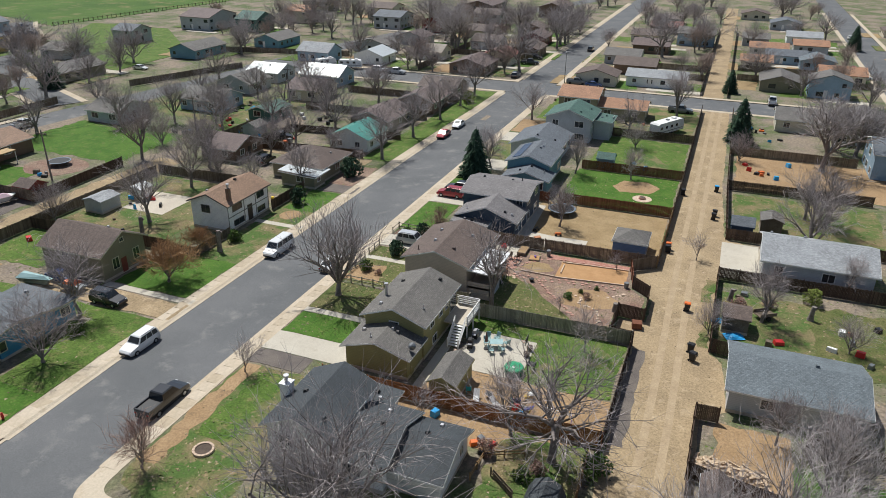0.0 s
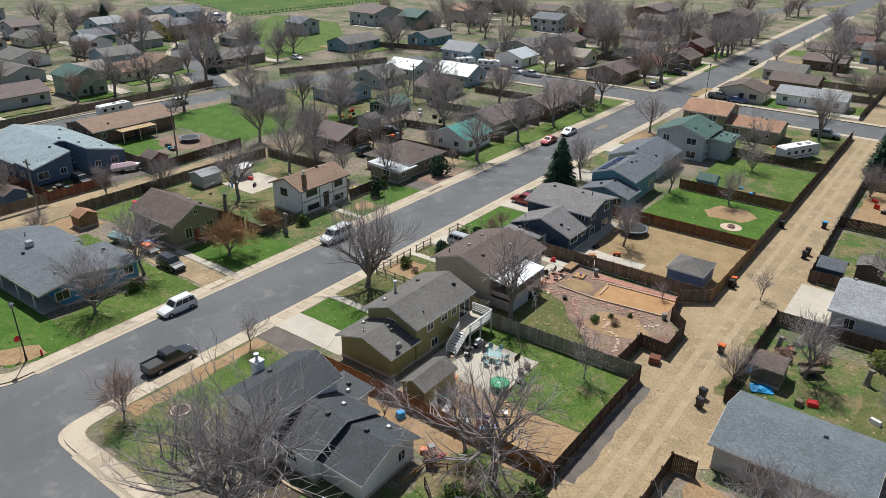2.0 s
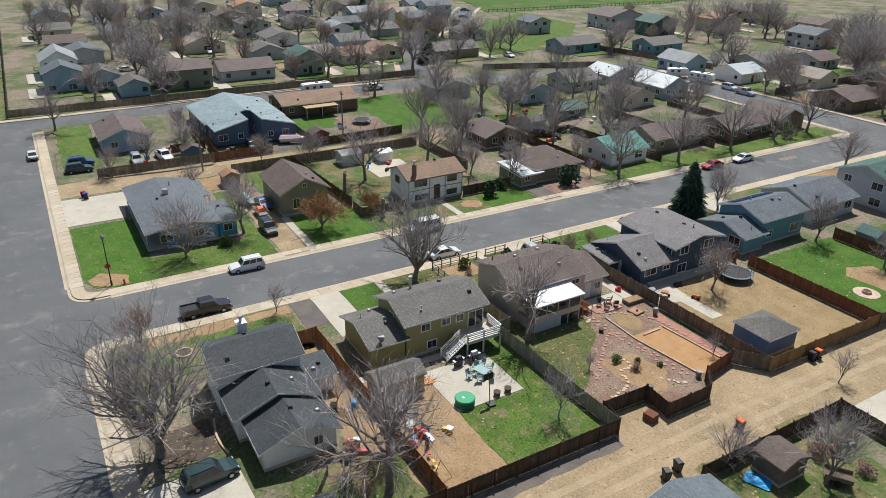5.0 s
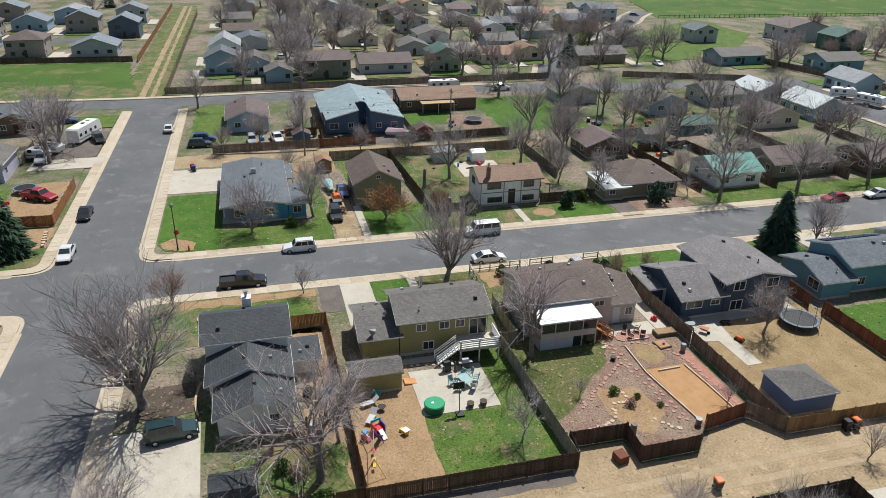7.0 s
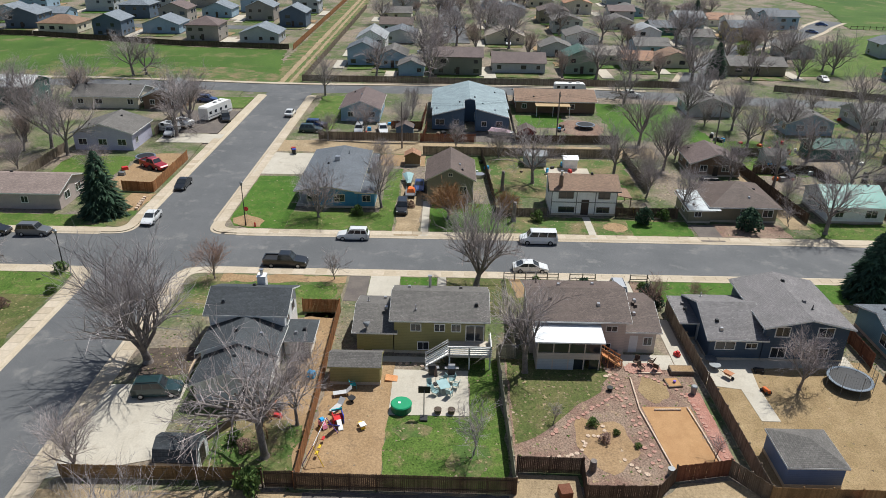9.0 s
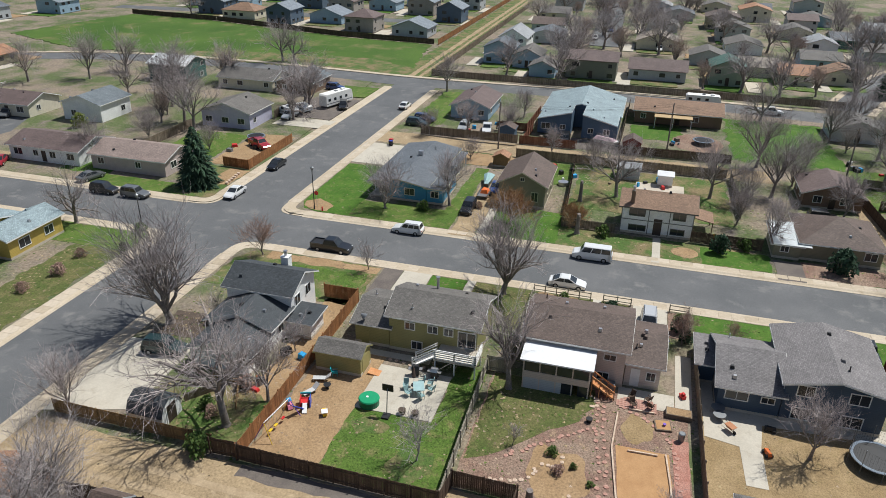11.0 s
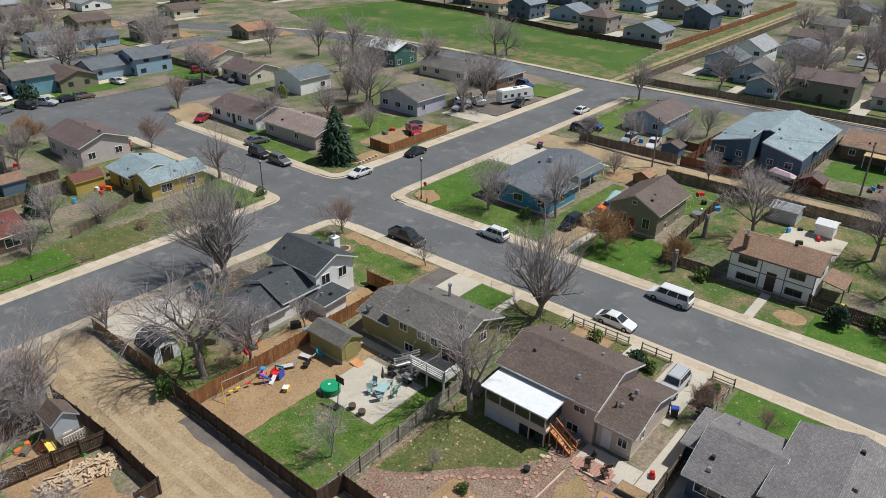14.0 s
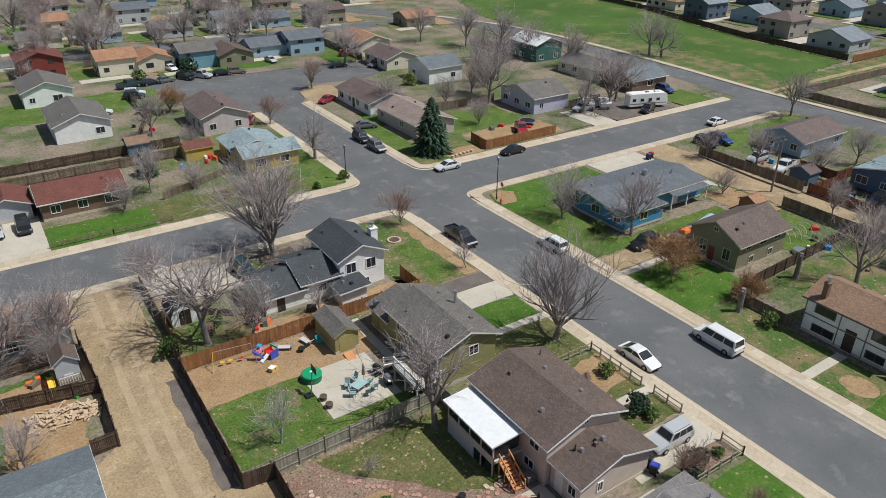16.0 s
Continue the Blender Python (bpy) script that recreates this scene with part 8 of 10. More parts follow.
def patio_room():
    p = thing("patio_room", -25.7, 77.3, "enclosed two-level porch with a white flat roof", "porch")
    y0, y1, x1 = -3.3, 3.3, 3.1
    part("roof", Mesh().hexa([(0.02, y0 - 0.3, 3.75), (x1 + 0.4, y0 - 0.3, 3.5), (x1 + 0.4, y1 + 0.3, 3.5), (0.02, y1 + 0.3, 3.75)], [(0.02, y0 - 0.3, 3.9), (x1 + 0.4, y0 - 0.3, 3.65), (x1 + 0.4, y1 + 0.3, 3.65), (0.02, y1 + 0.3, 3.9)]), METALS["white_metal"], p, "white metal roof sheet")
    part("floor", Mesh().box(0.02, x1, y0, y1, 1.35, 1.6), W["pinktan"], p)
    part("wall", Mesh().box(x1 - 0.12, x1, y0, 0.6, 0.02, 1.35), W["palegrey"], p)
    part("wall", Mesh().box(x1 - 0.12, x1 + 0.004, y0, y1, 1.6, 2.1), W["pinktan"], p)
    part("wall", Mesh().box(0.02, x1 - 0.14, y0, y0 + 0.1, 0.02, 2.2), W["pinktan"], p)
    for i in range(5):
        y = y0 + 0.06 + (y1 - y0 - 0.12) * i / 4
        part("post", Mesh().box(x1 - 0.1, x1 + 0.02, y - 0.06, y + 0.06, 0.02, 3.52), W["pinktan"], p)
        if i < 4:
            part("screen", Mesh().box(x1 - 0.07, x1 - 0.04, y + 0.08, y + (y1 - y0) / 4 - 0.08, 2.12, 3.45), GLASS, p)
    for i in (2, 3):
        y = y0 + 0.06 + (y1 - y0 - 0.12) * i / 4
        part("screen", Mesh().box(x1 - 0.07, x1 - 0.04, y + 0.6, y + (y1 - y0) / 4 + 0.1, 0.1, 1.3), GLASS, p)
    part("screen", Mesh().box(0.4, x1 - 0.2, y1 - 0.05, y1 - 0.02, 2.1, 3.45), GLASS, p)
    s = thing("outdoor_stair", -23.6, 80.75, "orange timber stair beside the porch", "stair")
    for i in range(8):
        part("step", Mesh().box(-0.45, 0.45, 0.05 + 0.27 * i, 0.33 + 0.27 * i, 1.5 - 0.19 * i, 1.55 - 0.19 * i), ORANGEWOOD, s)
    for px in (-0.5, 0.5):
        for dz in (0.1, 0.85):
            part("rail", Mesh().hexa([(px - 0.04, 0.0, 1.5 + dz), (px + 0.04, 0.0, 1.5 + dz), (px + 0.04, 2.35, 0.0 + dz), (px - 0.04, 2.35, 0.0 + dz)], [(px - 0.04, 0.0, 1.66 + dz), (px + 0.04, 0.0, 1.66 + dz), (px + 0.04, 2.35, 0.16 + dz), (px - 0.04, 2.35, 0.16 + dz)]), ORANGEWOOD, s)
        for y, z in ((0.08, 1.5), (0.85, 1.0), (1.6, 0.5), (2.3, 0.02)):
            part("baluster", Mesh().box(px - 0.04, px + 0.04, y - 0.04, y + 0.04, z - 0.02 if z < 0.1 else 0.02, z + 0.95), ORANGEWOOD, s)


patio_room()

# stepping stones, shared by size and colour
STONE_MESH = {m.name: Mesh().prism([(0.2 * math.cos(a * 0.7854) * (1 + 0.1 * math.sin(a * 2.3)), 0.2 * math.sin(a * 0.7854) * (1 + 0.1 * math.cos(a * 1.7))) for a in range(8)], 0.0, 0.07).data("stepping_stone", m) for m in (BRICKRED, STONE)}
STEP_RNG = random.Random(31)


def stones(points, n, material, jitter=0.12, double=False):
    line = blend(points, 10)
    seg = [math.dist(a, b) for a, b in zip(line, line[1:])]
    total = sum(seg)
    for i in range(n):
        s, k = total * (i + 0.5) / n, 0
        while k < len(seg) - 1 and s > seg[k]:
            s -= seg[k]
            k += 1
        u = s / seg[k]
        x = line[k][0] * (1 - u) + line[k + 1][0] * u + STEP_RNG.gauss(0, jitter)
        y = line[k][1] * (1 - u) + line[k + 1][1] * u + STEP_RNG.gauss(0, jitter)
        if double:
            y += 0.3 if i % 2 else -0.3
        ob = new("stepping_stone", STONE_MESH[material.name])
        ob.matrix_basis = pose(x, y, 0.02, 0, 0, STEP_RNG.uniform(0, 360)) @ Matrix.Diagonal((STEP_RNG.uniform(0.85, 1.15),) * 2 + (1, 1))
        tagged(ob, "round red stepping stone set in mulch" if material is BRICKRED else "round pale stepping stone set in mulch", "stone", "stepping stones in the back yard")


stones([(-22.6, 81.9), (-20.5, 82.0), (-18.5, 82.2), (-15, 82.6), (-11.5, 82.9), (-8.2, 83.3)], 30, BRICKRED, 0.1, True)
stones([(-12.0, 74.4), (-13.2, 75.3), (-14.6, 77.0), (-16.2, 78.8), (-17.6, 80.6), (-18.2, 82)], 18, BRICKRED)
stones([(-22.2, 83.9), (-21.2, 86), (-19.5, 87.8), (-17, 88.9), (-13, 89.2), (-9, 89.6)], 24, BRICKRED, 0.08)
stones([(-13.8, 79.4), (-12.3, 79.2), (-12.0, 77.6), (-10.6, 77.2), (-9.6, 75.6), (-9.2, 73.6)], 16, STONE)
stones([(-23.4, 81.0), (-22.6, 81.4), (-21.2, 81.2)], 7, STONE)
stones([(-9.4, 80.6), (-8.3, 81.2), (-7.2, 82.4)], 6, STONE)
stones([(-23.0, 59.4), (-22.8, 62), (-22.8, 64)], 6, STONE, 0.05)


def timber(x0, y0, x1, y1, label, w=0.14, h=0.16, material=STONE):
    d = Vector((x1 - x0, y1 - y0))
    solid("border_timber", Mesh().box(0, d.length, -w / 2, w / 2, -0.03, h), material, label, "edging", at=pose(x0, y0, 0.03, 0, 0, math.degrees(math.atan2(d.y, d.x))))


for a in ((-21.3, 83.6, -16.2, 83.4), (-16.2, 83.4, -7.7, 84.5), (-16.6, 88.1, -13, 88.5), (-13, 88.5, -7.9, 88.9), (-16.2, 84.8, -16.3, 87.4), (-22.2, 84.6, -22.2, 87.0)):
    timber(*a, "pale edging timber around the sand")
for i in range(12):
    u = i / 12
    timber(-25 + 5.4 * u, 38.6 - 0.4 * math.sin(u * 3), -25 + 5.4 * (u + 0.08), 38.6 - 0.4 * math.sin((u + 0.083) * 3), "log edging round a mulch bed", 0.2, 0.18, LOGS)

bp = thing("brick_patio", -23.0, 85.4, "small red brick patio beside the house", "patio")
for i in range(6):
    for j in range(12):
        x, y = -0.85 + i * 0.3, -1.9 + j * 0.32
        if (x / 1.0) ** 2 + (y / 2.0) ** 2 < 1.15:
            key = "paver"
            if key not in DOORS:
                DOORS[key] = Mesh().box(-0.14, 0.14, -0.15, 0.15, 0.0, 0.06).data("paver", BRICKRED)
            part("paver", DOORS[key], BRICKRED, bp).location = (x, y, 0.05)


def garden_chair(x, y, turn, material, label, group="patio chairs"):
    c = thing("garden_chair", x, y, label, "chair", turn, 0.07, group)
    part("seat", Mesh().box(-0.26, 0.26, -0.26, 0.26, 0.4, 0.45), material, c)
    part("backrest", Mesh().hexa([(-0.26, 0.24, 0.45), (0.26, 0.24, 0.45), (0.26, 0.3, 0.45), (-0.26, 0.3, 0.45)], [(-0.26, 0.4, 1.0), (0.26, 0.4, 1.0), (0.26, 0.45, 1.0), (-0.26, 0.45, 1.0)]), material, c)
    for sx in (-0.23, 0.23):
        for sy in (-0.23, 0.23):
            part("leg", Mesh().box(sx - 0.02, sx + 0.02, sy - 0.02, sy + 0.02, 0, 0.4), material, c)
        part("armrest", Mesh().box(sx - 0.03, sx + 0.03, -0.25, 0.3, 0.62, 0.66), material, c)


for x, y, a in ((-23.7, 84.7, 60), (-23.8, 86.3, -40), (-22.6, 85.0, 120), (-22.8, 86.6, -120)):
    garden_chair(x, y, a, DARKWOOD, "dark garden chair on brick paving", "chairs on the brick patio")
for x, y, a in ((-19.8, 64.3, 30), (-19.0, 65.6, -20), (-17.7, 65.0, -120), (-17.8, 63.6, 150), (-18.8, 63.0, 100), (-19.9, 65.2, 10)):
    garden_chair(x, y, a, paint("grey_teal_mesh", (0.25, 0.38, 0.38), 0.6), "grey-teal mesh garden chair by a table", "chairs round the patio table")
tb = thing("patio_table", -18.7, 64.4, "glass-topped patio table with folded umbrella", "table", 20, Z)
part("tabletop", Mesh().box(-0.75, 0.75, -0.55, 0.55, 0.7, 0.73), paint("frosted_glass", (0.35, 0.5, 0.5), 0.15), tb)
for sx in (-0.65, 0.65):
    for sy in (-0.45, 0.45):
        part("leg", Mesh().tube((sx, sy, 0), (sx, sy, 0.7), 0.025, 0.025, 6), STEEL, tb)
um = thing("folded_umbrella", -19.6, 63.6, "folded brown patio umbrella on a pole", "umbrella", 0, Z)
part("pole", Mesh().cyl(0, 0, 0.08, 2.3, 0.025, 8), STEEL, um)
part("canopy", Mesh().cyl(0, 0, 1.0, 2.2, 0.2, 8, 0.05), paint("brown_cloth", (0.16, 0.1, 0.08), 0.9), um)
part("base", Mesh().cyl(0, 0, 0, 0.1, 0.28, 14), BLACK, um)


def grill(x, y, turn, lid, label):
    g = thing("barbecue_grill", x, y, label, "grill", turn, Z)
    part("cart", Mesh().box(-0.35, 0.35, -0.28, 0.28, 0.1, 0.8), BLACK, g)
    part("hood", Mesh().hexa([(-0.38, -0.3, 0.82), (0.38, -0.3, 0.82), (0.38, 0.3, 0.82), (-0.38, 0.3, 0.82)], [(-0.34, -0.14, 1.15), (0.34, -0.14, 1.15), (0.34, 0.24, 1.15), (-0.34, 0.24, 1.15)]), lid, g)
    for s in (-1, 1):
        part("side_shelf", Mesh().box(min(s * 0.4, s * 0.72), max(s * 0.4, s * 0.72), -0.22, 0.22, 0.78, 0.82), STEEL, g)
        part("wheel", Mesh().tube((s * 0.3, 0.25, 0.09), (s * 0.36, 0.25, 0.09), 0.09, 0.09, 10), RUBBER, g)


grill(-21.3, 63.2, 100, BLACK, "black barbecue grill on the patio")
grill(-21.4, 65.2, 90, STEEL, "steel gas grill below the deck")
hp = thing("basketball_hoop", -14.4, 62.6, "portable basketball hoop with dark backboard", "hoop", 0, 0.04)
part("pole", Mesh().tube((0, 0, 0), (-0.3, 0.0, 2.6), 0.05, 0.05, 8), GREYMETAL, hp)
part("base", Mesh().box(-0.2, 0.6, -0.35, 0.35, 0, 0.16), BLACK, hp)
part("backboard", Mesh().box(-0.5, -0.45, -0.55, 0.55, 2.5, 3.25), BLACK, hp)
ring = Mesh()
for i in range(12):
    a, b = i * 0.5236, (i + 1) * 0.5236
    ring.tube((-0.75 + 0.22 * math.cos(a), 0.22 * math.sin(a), 2.65), (-0.75 + 0.22 * math.cos(b), 0.22 * math.sin(b), 2.65), 0.015, 0.015, 5, False)
part("rim", ring, ORG, hp)
part("arm", Mesh().tube((-0.28, 0, 2.5), (-0.47, 0, 2.85), 0.04, 0.04, 6), GREYMETAL, hp)
sp = thing("hot_tub", -15.5, 60.4, "round green-covered hot tub on the patio", "hot tub", 0, 0.05)
part("shell", Mesh().cyl(0, 0, 0, 0.72, 0.98, 28), paint("dark_green_shell", (0.015, 0.16, 0.08), 0.5), sp)
part("cover", Mesh().cyl(0, 0, 0.72, 0.82, 1.03, 28, 0.95), GRN, sp)
part("label_plate", Mesh().box(-0.15, 0.1, -0.3, -0.05, 0.82, 0.828), WHITE, sp)
for x, y in ((-15.1, 63.9), (-15.1, 65.2)):
    bq = thing("barrel_planter", x, y, "half barrel planter filled with soil", "planter", 0, 0.05, "barrel planters on the patio")
    part("barrel", Mesh().cyl(0, 0, 0, 0.5, 0.3, 16, 0.37), OLDWOOD, bq)
    part("soil", Mesh().cyl(0, 0, 0.5, 0.505, 0.32, 16), DARKSOIL, bq)
    part("hoop_band", Mesh().cyl(0, 0, 0.3, 0.34, 0.355, 16), BLACK, bq)
sw = thing("swing_set", -9.9, 53.6, "child's swing set with yellow and red swings", "swing set", -8, 0.03)
part("top_bar", Mesh().tube((-1.9, 0, 1.9), (1.9, 0, 1.9), 0.035, 0.035, 8), STEEL, sw)
for s, mt in ((1, PUR), (-1, YEL)):
    for t in (-1, 1):
        part("leg", Mesh().tube((s * 1.9, 0, 1.9), (s * 2.2, t * 0.95, 0), 0.035, 0.035, 6), YEL if s * t > 0 else PUR, sw)
for x, mt in ((1.1, YEL), (0.3, YEL), (-0.8, RED)):
    s = part("swing_seat", Mesh().box(x - 0.22, x + 0.22, -0.12, 0.12, 0.42, 0.5), mt, sw)
    for o in (-0.2, 0.2):
        part("chain", Mesh().tube((x + o, 0, 0.48), (x + o, 0, 1.9), 0.01, 0.01, 4, False), STEEL, s)
part("slide", Mesh().hexa([(-1.9, 0.1, 1.1), (-1.9, 0.55, 1.1), (-3.1, 1.0, 0.06), (-3.1, 0.55, 0.06)][::-1], [(-1.9, 0.1, 1.2), (-1.9, 0.55, 1.2), (-3.1, 1.0, 0.16), (-3.1, 0.55, 0.16)][::-1]), BLU, sw)
tc = thing("toy_car", -12.7, 52.95 + 0.4, "pink and blue ride-on toy car", "toy", 40, 0.03)
part("body", Mesh().hexa([(-0.45, -0.25, 0.12), (0.45, -0.25, 0.12), (0.45, 0.25, 0.12), (-0.45, 0.25, 0.12)], [(-0.42, -0.24, 0.55), (0.3, -0.2, 0.45), (0.3, 0.2, 0.45), (-0.42, 0.24, 0.55)]), PINK, tc)
part("canopy", Mesh().hexa([(-0.4, -0.24, 0.85), (0.15, -0.24, 0.85), (0.15, 0.24, 0.85), (-0.4, 0.24, 0.85)], [(-0.3, -0.18, 0.98), (0.08, -0.18, 0.98), (0.08, 0.18, 0.98), (-0.3, 0.18, 0.98)]), TARP, tc)
for px, py in ((-0.38, -0.22), (-0.38, 0.22), (0.12, -0.22), (0.12, 0.22)):
    part("pillar", Mesh().box(px - 0.02, px + 0.02, py - 0.02, py + 0.02, 0.45, 0.86), PINK, tc)
for px in (-0.28, 0.28):
    for py in (-0.26, 0.26):
        part("wheel", Mesh().tube((px, py - 0.04, 0.11), (px, py + 0.04, 0.11), 0.11, 0.11, 10), BLACK, tc)
ph = thing("toy_climber", -13.6, 54.6, "red and blue plastic climber with white slide", "toy", 20, 0.03)
part("side_panel", Mesh().prism([(-0.5, -0.5), (0.5, -0.5), (0.5, -0.42), (-0.5, -0.42)], 0, 0.95), RED, ph)
part("side_panel", Mesh().prism([(-0.5, 0.42), (0.5, 0.42), (0.5, 0.5), (-0.5, 0.5)], 0, 0.95), BLU, ph)
part("platform", Mesh().box(-0.45, 0.45, -0.42, 0.42, 0.5, 0.56), RED, ph)
part("arch", Mesh().box(-0.48, -0.38, -0.5, 0.5, 0.95, 1.15), TEAL, ph)
part("slide", Mesh().hexa([(0.45, -0.22, 0.48), (1.4, -0.22, 0.02), (1.4, 0.22, 0.02), (0.45, 0.22, 0.48)], [(0.45, -0.22, 0.56), (1.4, -0.22, 0.1), (1.4, 0.22, 0.1), (0.45, 0.22, 0.56)]), WHITE, ph)
yt = thing("toy_table", -12.7, 57.0, "yellow and white plastic toy table", "toy", 30, 0.03)
part("tabletop", Mesh().box(-0.32, 0.32, -0.3, 0.3, 0.42, 0.5), WHITE, yt)
part("stool", Mesh().box(-0.7, -0.4, -0.18, 0.18, 0.0, 0.3), YEL, yt)
part("pedestal", Mesh().box(-0.22, 0.22, -0.2, 0.2, 0.0, 0.42), YEL, yt)


def lounger(x, y, turn):
    s = thing("sun_lounger", x, y, "grey sun lounger with raised back", "lounger", turn, 0.03, "sun loungers on bare soil")
    grey = paint("grey_mesh", (0.5, 0.5, 0.5), 0.7)
    part("mattress", Mesh().box(-0.3, 0.3, -0.95, 0.35, 0.3, 0.36), grey, s)
    part("backrest", Mesh().hexa([(-0.3, 0.35, 0.3), (0.3, 0.35, 0.3), (0.3, 0.9, 0.78), (-0.3, 0.9, 0.78)], [(-0.3, 0.33, 0.36), (0.3, 0.33, 0.36), (0.3, 0.87, 0.84), (-0.3, 0.87, 0.84)]), grey, s)
    for px in (-0.27, 0.27):
        for py in (-0.85, 0.3):
            part("leg", Mesh().box(px - 0.02, px + 0.02, py - 0.02, py + 0.02, 0, 0.3), STEEL, s)


lounger(-15.4, 54.3, 60)
lounger(-17.6, 54.5, 15)
garden_chair(-18.7, 55.4, 200, TEAL, "teal plastic garden chair by the shed")
fpit = thing("fire_bowl", -16.6, 55.5, "dark metal fire bowl on legs", "fire bowl", 0, 0.03)
part("bowl", Mesh().cyl(0, 0, 0.22, 0.45, 0.22, 16, 0.4), BLACK, fpit)
part("stand", Mesh().cyl(0, 0, 0, 0.22, 0.12, 8), BLACK, fpit)
solid("shed_ramp", Mesh().hexa([(-20.9, 58.45, 0.03), (-19.9, 58.45, 0.03), (-19.9, 59.7, 0.03), (-20.9, 59.7, 0.03)], [(-20.9, 58.45, 0.25), (-19.9, 58.45, 0.25), (-19.9, 59.7, 0.06), (-20.9, 59.7, 0.06)]), ORANGEWOOD, "short timber ramp before the shed", "ramp")


def trampoline(x, y, r, label, net=True):
    t = thing("trampoline", x, y, label, "trampoline", 0, 0.03)
    part("mat", Mesh().cyl(0, 0, 0.82, 0.85, r * 0.88, 28), BLACK, t)
    pad = Mesh()
    n = 28
    for i in range(n):
        a = 2 * math.pi * i / n
        for q, z in ((0.87, 0.8), (1, 0.8), (1, 0.88), (0.87, 0.88)):
            pad.v.append((r * q * math.cos(a), r * q * math.sin(a), z))
        pad.f += [(4 * i + k, 4 * ((i + 1) % n) + k, 4 * ((i + 1) % n) + (k + 1) % 4, 4 * i + (k + 1) % 4) for k in range(4)]
    part("pad", pad, paint("grey_blue_pad", (0.16, 0.2, 0.25), 0.6), t)
    for i in range(8):
        a = 2 * math.pi * i / 8
        part("post", Mesh().tube((r * 1.02 * math.cos(a), r * 1.02 * math.sin(a), 0), (r * 1.02 * math.cos(a), r * 1.02 * math.sin(a), 2.6 if net else 0.85), 0.025, 0.025, 6), GREYMETAL, t)
    if net:
        m = Mesh()
        for i in range(56):
            a, b = 2 * math.pi * i / 56, 2 * math.pi * (i + 1) / 56
            p, q = Vector((r * math.cos(a), r * math.sin(a), 0)), Vector((r * math.cos(b), r * math.sin(b), 0))
            m.tube(p + Vector((0, 0, 0.9)), p + Vector((0, 0, 2.5)), 0.006, 0.006, 3, False)
            for z in (0.95, 1.3, 1.65, 2.0, 2.35, 2.5):
                m.tube(p + Vector((0, 0, z)), q + Vector((0, 0, z)), 0.006, 0.006, 3, False)
        part("net", m, BLACK, t)


trampoline(-20.9, 105.8, 2.2, "round trampoline with a safety net")
trampoline(-112.5, 94.0, 2.1, "round trampoline on gravel", False)
trampoline(-86, 8.5, 1.8, "round trampoline behind the orange fence", False)

# things by the alley and in the mulch yard
solid("wooden_crate", Mesh().box(-0.55, 0.55, -0.5, 0.5, 0, 0.75), REDWOOD, "reddish wooden crate by the alley", "crate", at=pose(-4.9, 74.6, 0.03, 0, 0, 10))
solid("tree_stump", Mesh().tube((0, 0, -0.05), (0.05, 0, 1.1), 0.34, 0.28, 12), BARK, "cut tree stump behind the fence", "stump", at=pose(-7.9, 77.4, 0.03))
for x, y, h, r in ((-61.3, 74.6, 3.2, 0.34), (-74.0, 73.6, 3.6, 0.32), (5.0, 85.6, 1.6, 0.3), (14.0, 84.2, 1.8, 0.3)):
    solid("tree_stump", Mesh().tube((0, 0, -0.05), (0, 0, 0.5), r * 1.4, r, 10, False).tube((0, 0, 0.5), (0.1, 0.05, h), r, r * 0.8, 10).tube((0, 0, h * 0.7), (0.5, 0.2, h * 0.95), r * 0.5, r * 0.4, 8), BARK, "tall cut trunk standing in grass", "stump", at=pose(x, y, 0.03))
solid("flower_pot", Mesh().cyl(0, 0, 0, 0.4, 0.24, 14, 0.32), BLACK, "black plastic plant pot", "pot", at=pose(-19.2, 81.1, 0.04))
solid("rubbish_can", Mesh().cyl(0, 0, 0, 0.85, 0.27, 16, 0.31).cyl(0, 0, 0.85, 0.92, 0.33, 16, 0.25), GREYMETAL, "grey metal rubbish can", "can", at=pose(-19.0, 89.4, 0.04))
solid("rubbish_can", Mesh().cyl(0, 0, 0, 0.75, 0.27, 16, 0.31), GREYMETAL, "grey barrel by the gate", "can", at=pose(-7.5, 84.0, 0.04))
pl = thing("raised_bed", -22.6, 89.2, "timber raised bed with soil", "planter", 0, 0.04)
part("frame", Mesh().box(-0.6, 0.6, -1.2, 1.2, 0, 0.45), OLDWOOD, pl)
part("soil", Mesh().box(-0.52, 0.52, -1.12, 1.12, 0.45, 0.47), KIDDIRT, pl)
sb = thing("sandbox", -20.6, 87.8, "square sandbox with purple toys", "sandbox", 8, 0.04)
part("frame", Mesh().box(-0.75, 0.75, -0.75, 0.75, 0, 0.16), OLDWOOD, sb)
part("sand", Mesh().box(-0.65, 0.65, -0.65, 0.65, 0.16, 0.18), SAND, sb)
part("toy_bucket", Mesh().cyl(0.1, 0.1, 0.18, 0.4, 0.12, 10, 0.16), PUR, sb)
solid("air_conditioner", Mesh().box(-0.4, 0.4, -0.4, 0.4, 0, 0.8), GREYMETAL, "grey outdoor air conditioner unit", "air conditioner", at=pose(-24.9, 82.6, 0.05))
solid("plastic_toy", Mesh().box(-0.35, 0.35, -0.2, 0.2, 0, 0.35).box(-0.1, 0.25, -0.12, 0.12, 0.35, 0.6), RED, "red plastic toy on concrete", "toy", at=pose(-25.6, 89.6, 0.06, 0, 0, 30))
